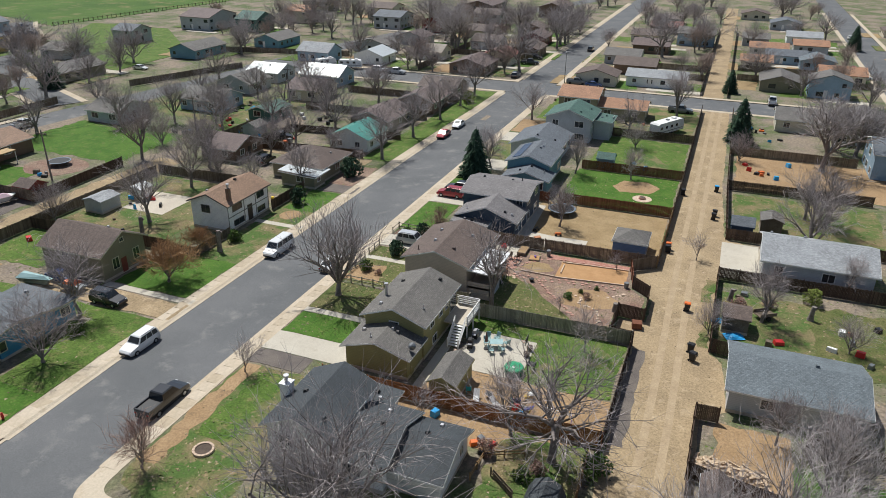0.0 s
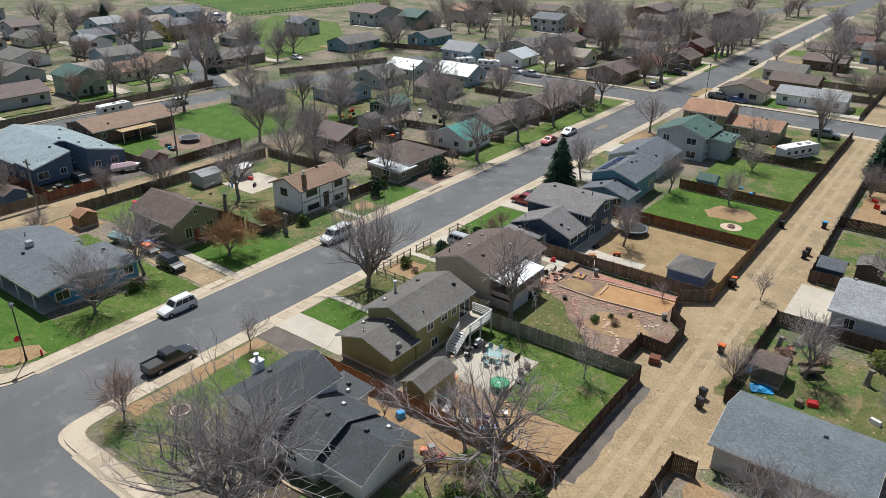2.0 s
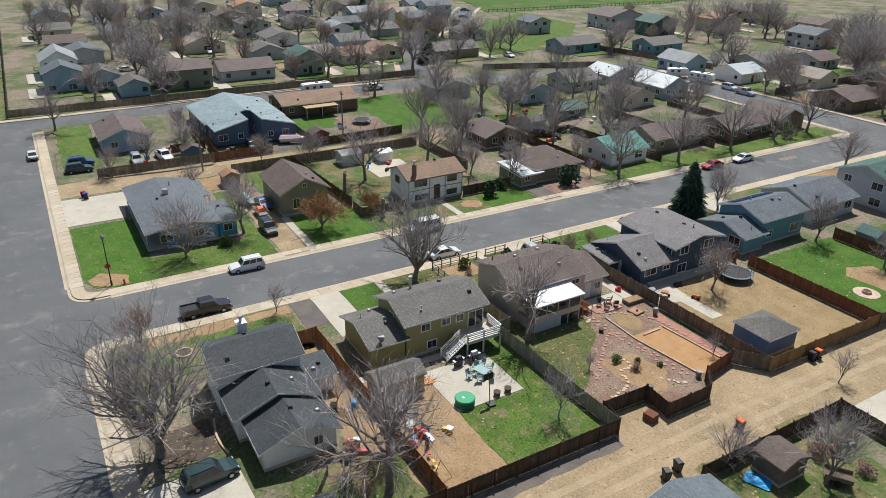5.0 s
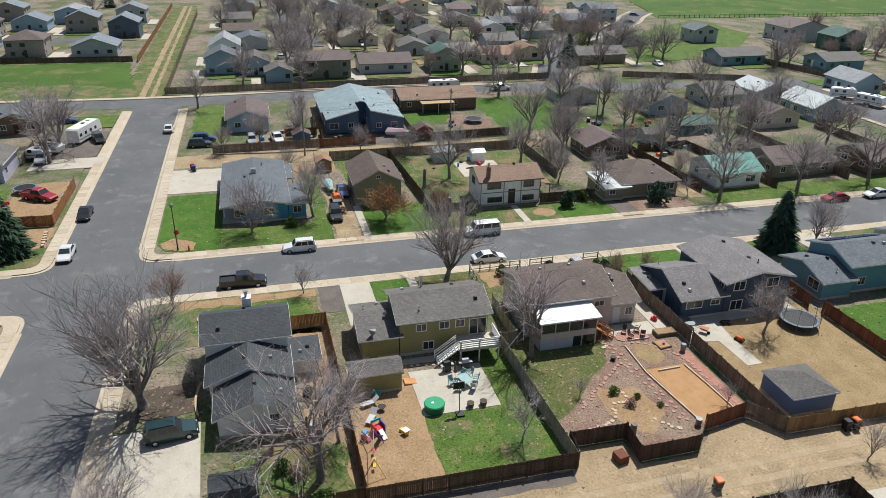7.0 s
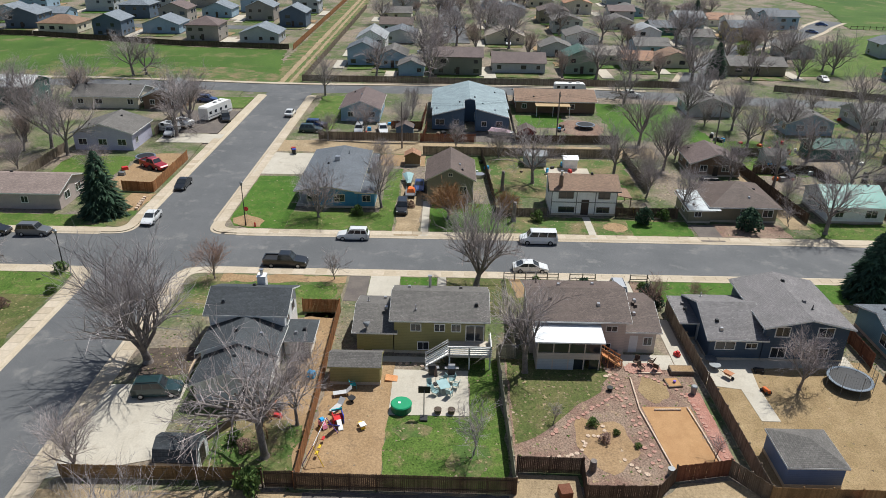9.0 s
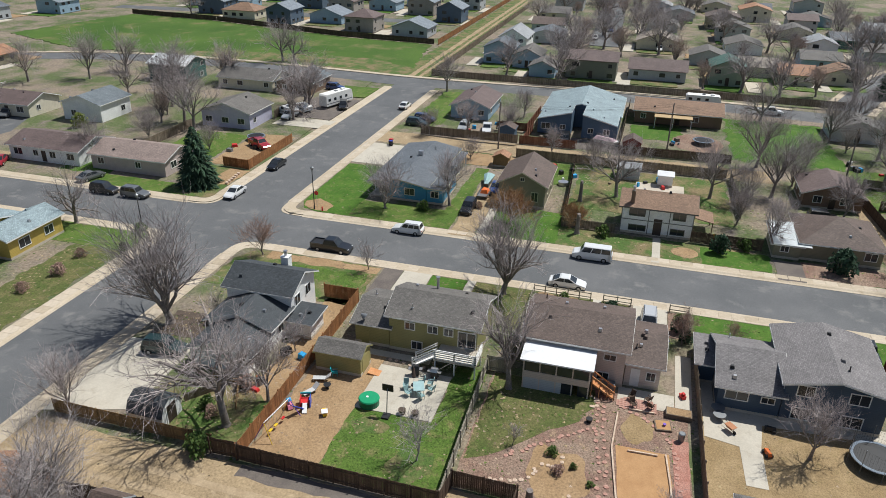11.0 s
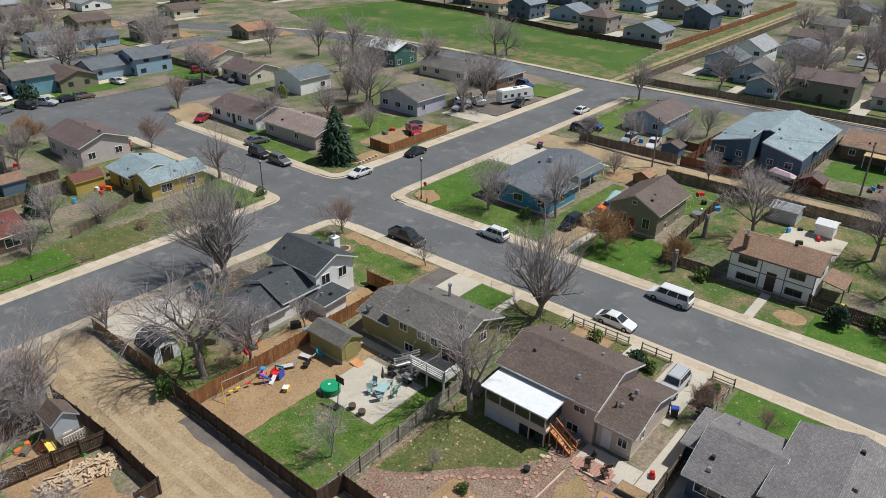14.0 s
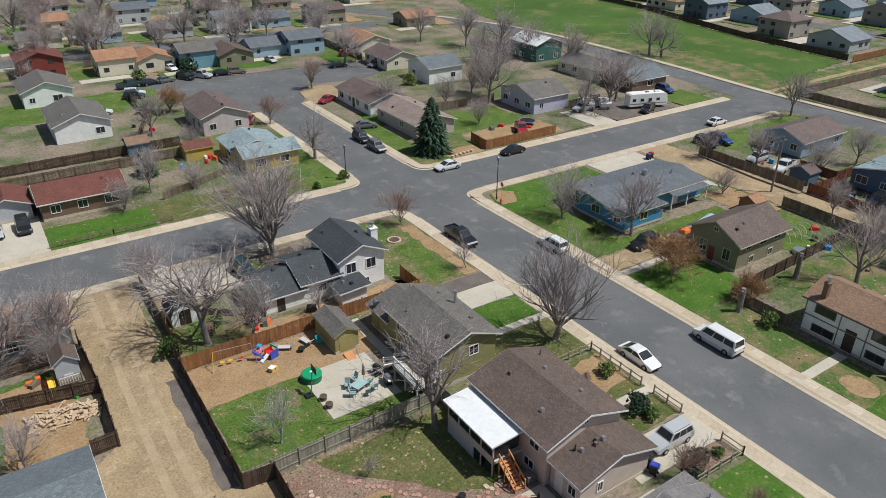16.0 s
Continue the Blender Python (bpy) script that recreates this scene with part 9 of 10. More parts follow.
for x, y, r in ((-24.4, 92.8, 0.65), (-23.3, 92.9, 0.6)):
    solid("wire_table", Mesh().cyl(0, 0, 0.55, 0.58, r, 18).cyl(0, 0, 0, 0.55, 0.06, 8), GREYMETAL, "round wire garden table on the patio", "table", at=pose(x, y, 0.05))
wb = thing("wheelbarrow", -21.8, 93.8, "rusty orange wheelbarrow on concrete", "wheelbarrow", 40, 0.05)
part("tray", Mesh().hexa([(-0.3, -0.22, 0.35), (0.3, -0.22, 0.35), (0.3, 0.22, 0.35), (-0.3, 0.22, 0.35)], [(-0.5, -0.33, 0.65), (0.5, -0.33, 0.65), (0.5, 0.33, 0.65), (-0.5, 0.33, 0.65)]), paint("rust", (0.45, 0.2, 0.1), 0.8), wb)
part("wheel", Mesh().tube((0.55, -0.04, 0.18), (0.55, 0.04, 0.18), 0.18, 0.18, 12), RUBBER, wb)
for s in (-0.22, 0.22):
    part("handle", Mesh().tube((0.45, s * 0.3, 0.25), (-1.0, s, 0.6), 0.025, 0.025, 6), OLDWOOD, wb)
for x, y, a, c, label in ((-19.4, 96.8, 20, ORG, "orange and black ride-on toy"), (-22.9, 97.4, 80, BLACK, "black ride-on toy on the patio")):
    q = thing("ride_on_toy", x, y, label, "toy", a, 0.05)
    part("body", Mesh().hexa([(-0.5, -0.2, 0.18), (0.5, -0.2, 0.18), (0.5, 0.2, 0.18), (-0.5, 0.2, 0.18)], [(-0.4, -0.16, 0.45), (0.45, -0.12, 0.5), (0.45, 0.12, 0.5), (-0.4, 0.16, 0.45)]), c, q)
    for px in (-0.35, 0.35):
        for py in (-0.26, 0.26):
            part("wheel", Mesh().tube((px, py - 0.06, 0.16), (px, py + 0.06, 0.16), 0.16, 0.16, 10), RUBBER, q)
fr = thing("fire_ring", -9.8, 117.3, "round stone fire ring on pale paving", "fire ring", 0, 0.03)
part("paving", Mesh().cyl(0, 0, -0.02, 0.05, 1.6, 24), STONE, fr)
part("ring", Mesh().cyl(0, 0, 0.05, 0.35, 0.6, 16, 0.55), BRICKRED, fr)
part("ash", Mesh().cyl(0, 0, 0.35, 0.355, 0.45, 16), DARKSOIL, fr)
fr2 = thing("fire_ring", -37.6, 38.6, "ring of stones round a small bed", "fire ring", 0, 0.03)
part("bed", Mesh().cyl(0, 0, 0, 0.12, 0.8, 20), DARKSOIL, fr2)
for i in range(14):
    a = i * 0.4488
    part("stone", Mesh().box(-0.18, 0.18, -0.11, 0.11, 0, 0.2), STONE, fr2).matrix_basis = pose(0.85 * math.cos(a), 0.85 * math.sin(a), 0, 0, 0, math.degrees(a) + 90)

# raised porch of the playhouse with rails, and the toys beneath it
pd = thing("play_porch", 4.55, 49.4, "small raised timber porch with white rails", "play porch", 0, 0.03)
part("deck", Mesh().box(-1.05, 1.05, -0.75, 0.65, 1.25, 1.35), OLDWOOD, pd)
for sx in (-0.98, 0.98):
    part("post", Mesh().box(sx - 0.05, sx + 0.05, 0.55, 0.65, 0, 2.2), OLDWOOD, pd)
part("rail", Mesh().box(-1.0, 1.0, 0.57, 0.63, 2.05, 2.13), WHITE, pd)
for i in range(9):
    part("baluster", Mesh().box(-0.9 + i * 0.225 - 0.025, -0.9 + i * 0.225 + 0.025, 0.58, 0.62, 1.35, 2.05), WHITE, pd)
ys = thing("slide", 6.15, 48.6, "yellow plastic slide beside a playhouse", "slide", 90, 0.03)
part("chute", Mesh().hexa([(-0.7, -0.25, 1.2), (1.1, -0.25, 0.05), (1.1, 0.25, 0.05), (-0.7, 0.25, 1.2)], [(-0.7, -0.25, 1.28), (1.1, -0.25, 0.13), (1.1, 0.25, 0.13), (-0.7, 0.25, 1.28)]), YEL, ys)
for s in (-0.28, 0.28):
    part("side", Mesh().hexa([(-0.7, s - 0.03, 1.18), (1.1, s - 0.03, 0.03), (1.1, s + 0.03, 0.03), (-0.7, s + 0.03, 1.18)], [(-0.7, s - 0.03, 1.45), (1.1, s - 0.03, 0.28), (1.1, s + 0.03, 0.28), (-0.7, s + 0.03, 1.45)]), YEL, ys)
part("leg", Mesh().box(-0.75, -0.65, -0.25, 0.25, 0, 1.25), YEL, ys)
gt = thing("turtle_sandbox", 4.4, 50.35, "bright green plastic sandbox beside a playhouse", "sandbox", 15, 0.03)
part("tub", Mesh().cyl(0, 0, 0, 0.25, 0.55, 16), paint("toy_green", (0.05, 0.5, 0.06), 0.4), gt)
part("lid", Mesh().cyl(0.1, 0, 0.25, 0.36, 0.45, 14), paint("toy_green", (0.05, 0.5, 0.06), 0.4), gt)

# stacked firewood, each log a part of the pile
wp = thing("wood_pile", 5.9, 53.0, "heap of split firewood and boards by the fence", "wood pile", -5, 0.03)
LOG_RNG = random.Random(44)
LOG_MESH = [Mesh().tube((-0.28, 0, 0), (0.28, 0, 0), 0.13, 0.12, 7).data("log", LOGS), Mesh().prism([(-0.3, -0.1), (0.3, -0.12), (0.28, 0.1), (-0.3, 0.12)], -0.07, 0.07).data("log", LOGS), Mesh().box(-0.9, 0.9, -0.08, 0.08, -0.02, 0.02).data("board", LOGS)]
for i in range(150):
    x, y = LOG_RNG.uniform(-3.1, 3.0), LOG_RNG.gauss(0, 0.72)
    h = max(0.1, 0.85 * math.exp(-(x / 3.2) ** 4 - (y / 0.9) ** 2) * LOG_RNG.uniform(0.5, 1))
    k = 0 if i % 3 == 0 else 1 if i % 5 else 2
    part("log" if k < 2 else "board", LOG_MESH[k], LOGS, wp).matrix_basis = pose(x, y, h, LOG_RNG.uniform(-15, 15), LOG_RNG.uniform(-18, 18), LOG_RNG.uniform(0, 180))
core = Mesh().hexa([(-3.0, -0.9, 0), (2.9, -0.9, 0), (2.9, 0.9, 0), (-3.0, 0.9, 0)], [(-2.4, -0.4, 0.42), (2.3, -0.4, 0.42), (2.3, 0.4, 0.42), (-2.4, 0.4, 0.42)])
part("heap", core, LOGS, wp, kind="stuff")
for x, y, s, m, label in ((3.9, 79.6, 0.9, TARP, "crumpled bright blue tarp"), (5.6, 76.6, 1.1, TARP, "blue tarp over stacked things"), (-0.9, 33.8, 0.0, TARP, "")):
    if s:
        m2 = Mesh()
        rng = random.Random(int(x * 10))
        n = 7
        pts = [(s * (i / (n - 1) - 0.5) * 2, s * (j / (n - 1) - 0.5) * 1.3, 0.04 + (0.35 * math.exp(-((i - 3) / 2.4) ** 2 - ((j - 3) / 2.4) ** 2)) + rng.uniform(0, 0.12)) for i in range(n) for j in range(n)]
        m2.add(pts, [(i * n + j, (i + 1) * n + j, (i + 1) * n + j + 1, i * n + j + 1) for i in range(n - 1) for j in range(n - 1)])
        solid("tarp", m2, m, label, "tarp", at=pose(x, y, 0.03, 0, 0, 25))
ct = thing("utility_trailer", 8.9, 82.6, "small brown flatbed garden trailer", "trailer", 35, 0.03)
part("bed", Mesh().box(-1.1, 1.1, -0.7, 0.7, 0.5, 0.6), OLDWOOD, ct)
for s in (-0.7, 0.7):
    part("side", Mesh().box(-1.1, 1.1, s - 0.03, s + 0.03, 0.6, 0.95), OLDWOOD, ct)
    part("wheel", Mesh().tube((0, s * 1.05, 0.3), (0, s * 1.25, 0.3), 0.3, 0.3, 12), RUBBER, ct)
CLUT = random.Random(8)
TOYS = [(RED, "red plastic toy on the grass"), (ORG, "orange plastic toy on the grass"), (TARP, "blue plastic tub on the grass"), (GREYMETAL, "grey metal box in the yard"), (BLACK, "black plastic tub in the yard"), (OLDWOOD, "weathered wooden box in the yard"), (WHITE, "white plastic box in the yard")]
for x, y, n, spread in ((20, 80, 12, 5), (26, 84, 10, 4), (10, 76, 6, 2.5), (6.5, 87, 5, 1.5), (-75, 64, 3, 2), (-84, 67, 8, 4), (-86, 85, 10, 4), (-104, 63, 4, 2), (-110, 90, 6, 3), (-94, 127, 10, 5), (-100, 133, 8, 4), (-104, 120, 8, 5), (-82, 10, 12, 4), (-84, 125, 8, 4), (-105, 48, 6, 3), (-113, 52, 6, 3), (-98, 128, 8, 5), (-120, 170, 10, 8), (-110, 190, 10, 6), (-85, 140, 10, 6), (9, 140, 10, 5), (8, 168, 10, 5), (-12, 135, 4, 4), (-18, 170, 6, 4), (-38, 30 + 150, 4, 3), (7, 47, 5, 1.5), (-20, 47 + 2.5, 3, 1.5), (-14.5, 48.5, 5, 1.0), (-26, -7, 8, 4), (-20, -26, 6, 4), (-30, 0 - 12, 5, 3), (-108, 142, 8, 5)):
    for i in range(int(n * 0.8)):
        m, label = CLUT.choice(TOYS)
        px, py = x + CLUT.gauss(0, spread * 0.6), y + CLUT.gauss(0, spread * 0.6)
        if -5 < px < 4 or any(a < px < b and c < py < d for a, b, c, d in BOXES):
            continue
        a, b, h = CLUT.uniform(0.2, 0.6), CLUT.uniform(0.15, 0.45), CLUT.uniform(0.25, 0.8)
        solid("yard_box", Mesh().hexa([(-a, -b, 0), (a, -b, 0), (a, b, 0), (-a, b, 0)], [(-a * 0.9, -b * 0.85, h), (a * 0.95, -b * 0.9, h * 0.9), (a * 0.9, b * 0.85, h), (-a * 0.85, b * 0.9, h * 1.05)]), m, label, "yard clutter", at=pose(px, py, 0.03, 0, 0, CLUT.uniform(0, 180)))

# ---------------------------------------------------------------- street furniture


def street_lamp(x, y, h=6.4):
    s = thing("street_lamp", x, y, "black street lamp with a lantern head", "street lamp", 0, 0.03, "street lamps")
    part("pole", Mesh().cyl(0, 0, 0, h, 0.085, 10, 0.055), BLACK, s)
    part("base", Mesh().cyl(0, 0, 0, 0.7, 0.14, 10, 0.1), BLACK, s)
    part("lantern", Mesh().cyl(0, 0, h, h + 0.5, 0.14, 8, 0.24).cyl(0, 0, h + 0.5, h + 0.72, 0.3, 8, 0.05), GREYMETAL, s)


street_lamp(-57.6, 34.4)
street_lamp(-42.3, 14.8, 5.2)
street_lamp(-42.6, 203, 8)
st = thing("stop_sign", -58.6, 37.0 - 2.6, "red octagonal stop sign on a post", "sign", 0, 0.03)
part("post", Mesh().cyl(0, 0, 0, 2.1, 0.03, 8), STEEL, st)
part("plate", Mesh().add([(0.04, 0.38 * math.cos(a * 0.7854 + 0.39), 2.3 + 0.38 * math.sin(a * 0.7854 + 0.39)) for a in range(8)] + [(0.055, 0.38 * math.cos(a * 0.7854 + 0.39), 2.3 + 0.38 * math.sin(a * 0.7854 + 0.39)) for a in range(8)],
                         [tuple(range(7, -1, -1)), tuple(range(8, 16))] + [(i, (i + 1) % 8, 8 + (i + 1) % 8, 8 + i) for i in range(8)]), RED, st)
hy = thing("fire_hydrant", -57.2, 35.9, "red fire hydrant at the corner", "hydrant", 0, 0.03)
part("barrel", Mesh().cyl(0, 0, 0, 0.55, 0.12, 12), RED, hy)
part("bonnet", Mesh().cyl(0, 0, 0.55, 0.75, 0.14, 12, 0.05), RED, hy)
part("nozzle", Mesh().tube((-0.2, 0, 0.42), (0.2, 0, 0.42), 0.06, 0.06, 8), RED, hy)
POLES = [(-96, 55.2), (-106.5, 87), (-100, 118), (-99, 150), (-97, 22)]
for x, y in POLES[:4]:
    up = thing("utility_pole", x, y, "brown wooden utility pole with cross arm", "utility pole", 0, 0, "utility poles")
    part("pole", Mesh().cyl(0, 0, -0.1, 9.5, 0.17, 10, 0.11), BARK, up)
    part("cross_arm", Mesh().box(-1.1, 1.1, -0.06, 0.06, 8.7, 8.85), OLDWOOD, up)
    for o in (-1.0, 0.4, 1.0):
        part("insulator", Mesh().cyl(o, 0, 8.85, 9.05, 0.05, 8), GREYMETAL, up)
for (x0, y0), (x1, y1) in zip(POLES[:3], POLES[1:4]):
    for o in (-1.0, 0.4, 1.0):
        m = Mesh()
        prev = Vector((x0 + o, y0, 9.0))
        for i in range(1, 13):
            u = i / 12
            p = Vector((x0 + o + (x1 - x0) * u, y0 + (y1 - y0) * u, 9.0 - 3.2 * u * (1 - u)))
            m.tube(prev, p, 0.012, 0.012, 3, False)
            prev = p
        solid("overhead_wire", m, BLACK, "thin black overhead power wire", "wire")


def rail_fence(points, label, material=GREYWOOD, h=1.0):
    f = thing("rail_fence", points[0][0], points[0][1], label, "fence")
    o = Vector(points[0])
    for a, b in zip(points, points[1:]):
        a, b = Vector(a) - o, Vector(b) - o
        n = max(1, round((b - a).length / 1.5))
        for i in range(n + 1):
            p = a.lerp(b, i / n)
            part("post", Mesh().box(p.x - 0.06, p.x + 0.06, p.y - 0.06, p.y + 0.06, 0, h + 0.1), material, f)
        d = (b - a).normalized()
        s = Vector((-d.y, d.x)) * 0.03
        for z in (0.35, h - 0.12):
            q = [a - s, b - s, b + s, a + s]
            part("rail", Mesh().hexa([(p.x, p.y, z) for p in q], [(p.x, p.y, z + 0.1) for p in q]), material, f)


rail_fence([(-36, 71.9), (-42.3, 71.9), (-42.3, 78.9)], "weathered low rail fence round a front garden")
rail_fence([(-42.3, 80.4), (-42.3, 83.7)], "weathered low rail fence round a front garden")
rail_fence([(-42.3, 88.2), (-42.3, 90.4), (-36, 90.4)], "weathered low rail fence beside the lawn")
rail_fence([(-14, 15.8), (-6, 15.9), (2, 15.9)], "low weathered split rail fence", OLDWOOD, 0.7)
rail_fence([(-14.5, 44), (-14.3, 47), (-11, 48.6)], "low picket rail in the back yard", OCHRE, 0.8)
pasture = thing("pasture_fence", -258, 226, "dark post and rail pasture fence", "fence")
pm = Mesh()
for i in range(60):
    u = i / 60
    x, y = -4 + 10 * u, 150 * u
    pm.box(x - 0.08, x + 0.08, y - 0.08, y + 0.08, 0, 1.4)
part("post", pm, DARKWOOD, pasture, kind="stuff")
part("rail", Mesh().hexa([(-4, 0, 1.0), (-3.9, 0, 1.0), (6.1, 150, 1.0), (6, 150, 1.0)], [(-4, 0, 1.12), (-3.9, 0, 1.12), (6.1, 150, 1.12), (6, 150, 1.12)]), DARKWOOD, pasture)

# ---------------------------------------------------------------- campers, boat and porches


def camper(x, y, turn, length, label, height=2.9, name="camper_trailer"):
    c = thing(name, x, y, label, "camper", turn, 0.05)
    L = length / 2
    prof = [(-L, 0.55), (L, 0.55), (L + 0.1, 1.4), (L - 0.25, height - 0.2), (L - 0.7, height), (-L + 0.3, height), (-L, height - 0.3)]
    n = len(prof)
    part("body", Mesh().add([(px, -1.2, pz) for px, pz in prof] + [(px, 1.2, pz) for px, pz in prof], [tuple(range(n)), tuple(range(2 * n - 1, n - 1, -1))] + [(i, n + i, n + (i + 1) % n, (i + 1) % n) for i in range(n)]), WHITE, c)
    for s in (-1, 1):
        part("stripe", Mesh().box(-L + 0.1, L - 0.2, min(s * 1.2, s * 1.212), max(s * 1.2, s * 1.212), 1.0, 1.15), GREYMETAL, c)
        for wx in (-0.55, 0.3):
            part("wheel", Mesh().tube((wx, s * 1.0, 0.34), (wx, s * 1.22, 0.34), 0.34, 0.34, 12), RUBBER, c)
        for k in range(max(2, int(length / 2.2))):
            wx = -L + 1.0 + k * 1.9
            if wx < L - 0.8:
                part("window", Mesh().box(wx - 0.4, wx + 0.4, min(s * 1.2, s * 1.215), max(s * 1.2, s * 1.215), 1.6, 2.2), GLASS, c)
    part("roof_vent", Mesh().box(-0.35, 0.35, -0.3, 0.3, height, height + 0.2), GREYMETAL, c)
    part("roof_unit", Mesh().box(L * 0.4, L * 0.4 + 0.9, -0.4, 0.4, height, height + 0.28), WHITE, c)


camper(-115.8, 12.6, 162, 9.0, "large white camper trailer on gravel", 3.2)
camper(-103.8, 6.6, 75, 3.6, "small white camper beside a house", 2.1)
camper(-107.8, 8.0, 60, 4.2, "low white folding trailer beside a house", 1.7)
camper(-10.3, 160.5, 62, 9.5, "old cream and brown bus camper", 3.0, "bus_camper")
camper(-143.5, 95, 90, 8.0, "white travel trailer at the roadside", 2.8)
camper(-108, 197, 20, 7.0, "white camper among sheds", 2.6)
camper(-116, 196, 60, 6.0, "white camper beside a house", 2.6)
bt = thing("boat", -105, 75.2, "small boat under a pink-grey cover", "boat", 70, 0.05)
part("hull", Mesh().hexa([(-2.4, -0.6, 0.5), (1.6, -0.6, 0.5), (1.6, 0.6, 0.5), (-2.4, 0.6, 0.5)], [(-2.6, -1.0, 1.2), (2.0, -0.85, 1.25), (2.0, 0.85, 1.25), (-2.6, 1.0, 1.2)]), WHITE, bt)
part("bow", Mesh().add([(1.6, -0.6, 0.5), (1.6, 0.6, 0.5), (2.0, -0.85, 1.25), (2.0, 0.85, 1.25), (3.2, 0, 1.35)], [(0, 1, 4), (0, 4, 2), (1, 3, 4), (2, 4, 3)]), WHITE, bt)
part("cover", Mesh().hexa([(-2.6, -1.02, 1.2), (2.0, -0.87, 1.25), (2.0, 0.87, 1.25), (-2.6, 1.02, 1.2)], [(-2.2, -0.3, 1.75), (1.2, -0.25, 1.7), (1.2, 0.25, 1.7), (-2.2, 0.3, 1.75)]), paint("pink_cover", (0.5, 0.36, 0.4), 0.8), bt)
part("trailer_frame", Mesh().box(-2.4, 3.0, -0.5, 0.5, 0.35, 0.5), GREYMETAL, bt)
for s in (-0.9, 0.9):
    part("wheel", Mesh().tube((-0.6, s - 0.1, 0.3), (-0.6, s + 0.1, 0.3), 0.3, 0.3, 12), RUBBER, bt)
# carport posts of the blue house, white porch of the teal-roofed one, dish and flue of the olive one
for x in (-83.5, -79, -75.5):
    part("porch_post", Mesh().box(x + 74.1 - 0.07, x + 74.1 + 0.07, 6.3, 6.44, 0, 2.6), WHITE, B1)
part("porch_roof", Mesh().hexa([(-9.9, 4.4, 2.62), (-1.7, 4.4, 2.62), (-1.7, 6.7, 2.4), (-9.9, 6.7, 2.4)][::1], [(-9.9, 4.4, 2.74), (-1.7, 4.4, 2.74), (-1.7, 6.7, 2.52), (-9.9, 6.7, 2.52)]), R["slate"], B1)
part("roof_cooler", Mesh().box(-2.5, -1.7, -0.4, 0.4, 3.7, 4.6), STEEL, B1)
dish = part("satellite_dish", Mesh().tube((3.3, -7.6, 3.4), (3.3, -8.1, 3.7), 0.42, 0.1, 14), GREYMETAL, A2)
part("flue", Mesh().cyl(-2.6, -1.2, 4.7, 6.2, 0.16, 10).cyl(-2.6, -1.2, 6.2, 6.35, 0.24, 10), STEEL, A2)
for k in range(5):
    py = -4.3 + 1.72 * k
    q = [(px, y, 4.2 + 0.347 * (px + 3.75)) for px, y in ((-3.1, py), (-1.6, py), (-1.6, py + 1.64), (-3.1, py + 1.64))]
    part("solar_panel", Mesh().hexa(q, [(p[0], p[1], p[2] + 0.06) for p in q]), paint("solar_glass", (0.02, 0.05, 0.13), 0.1), A5)

# ---------------------------------------------------------------- more of the yards across the street
tr = thing("utility_trailer", -71.0, 58.3, "grey flatbed trailer with an orange load", "trailer", 0, 0.05)
part("bed", Mesh().box(-1.6, 1.6, -0.85, 0.85, 0.5, 0.6), GREYMETAL, tr)
for s in (-0.85, 0.85):
    part("side", Mesh().box(-1.6, 1.6, s - 0.03, s + 0.03, 0.6, 1.0), GREYMETAL, tr)
    part("wheel", Mesh().tube((0, s * 1.05, 0.32), (0, s * 1.25, 0.32), 0.32, 0.32, 12), RUBBER, tr)
part("load", Mesh().hexa([(-1.4, -0.7, 0.6), (0.4, -0.7, 0.6), (0.4, 0.7, 0.6), (-1.4, 0.7, 0.6)], [(-1.1, -0.4, 1.25), (0.1, -0.5, 1.1), (0.1, 0.4, 1.2), (-1.2, 0.5, 1.05)]), ORG, tr)
cb = thing("covered_boat", -76.6, 57.6, "small boat under a pale teal cover", "boat", 5, 0.04)
part("hull", Mesh().hexa([(-2.0, -0.6, 0.3), (2.0, -0.4, 0.3), (2.0, 0.4, 0.3), (-2.0, 0.6, 0.3)], [(-2.2, -1.0, 1.0), (2.6, -0.3, 1.05), (2.6, 0.3, 1.05), (-2.2, 1.0, 1.0)]), GREYMETAL, cb)
part("cover", Mesh().hexa([(-2.22, -1.02, 1.0), (2.62, -0.32, 1.05), (2.62, 0.32, 1.05), (-2.22, 1.02, 1.0)], [(-1.8, -0.3, 1.5), (1.6, -0.12, 1.4), (1.6, 0.12, 1.4), (-1.8, 0.3, 1.5)]), paint("pale_teal_cover", (0.3, 0.45, 0.45), 0.7), cb)
part("keel_block", Mesh().box(-1.2, 1.2, -0.2, 0.2, 0, 0.32), OLDWOOD, cb)
for i in range(5):
    hoop = Mesh()
    for k in range(8):
        a, b = math.pi * k / 8, math.pi * (k + 1) / 8
        hoop.tube((0, 1.3 * math.cos(a), 1.5 * math.sin(a)), (0, 1.3 * math.cos(b), 1.5 * math.sin(b)), 0.025, 0.025, 5, False)
    solid("garden_hoop", hoop, WHITE, "white garden tunnel hoop over beds", "hoop", at=pose(-87 + i * 1.3, 66.5, 0.03))
solid("stock_tank", Mesh().cyl(0, 0, 0, 0.6, 0.9, 20), STEEL, "round pale metal stock tank", "tank", at=pose(-80.5, 70.0, 0.03))
lean = thing("lean_to", -68.5, 92.2, "brown lean-to porch beside the house", "porch", 0, 0.03)
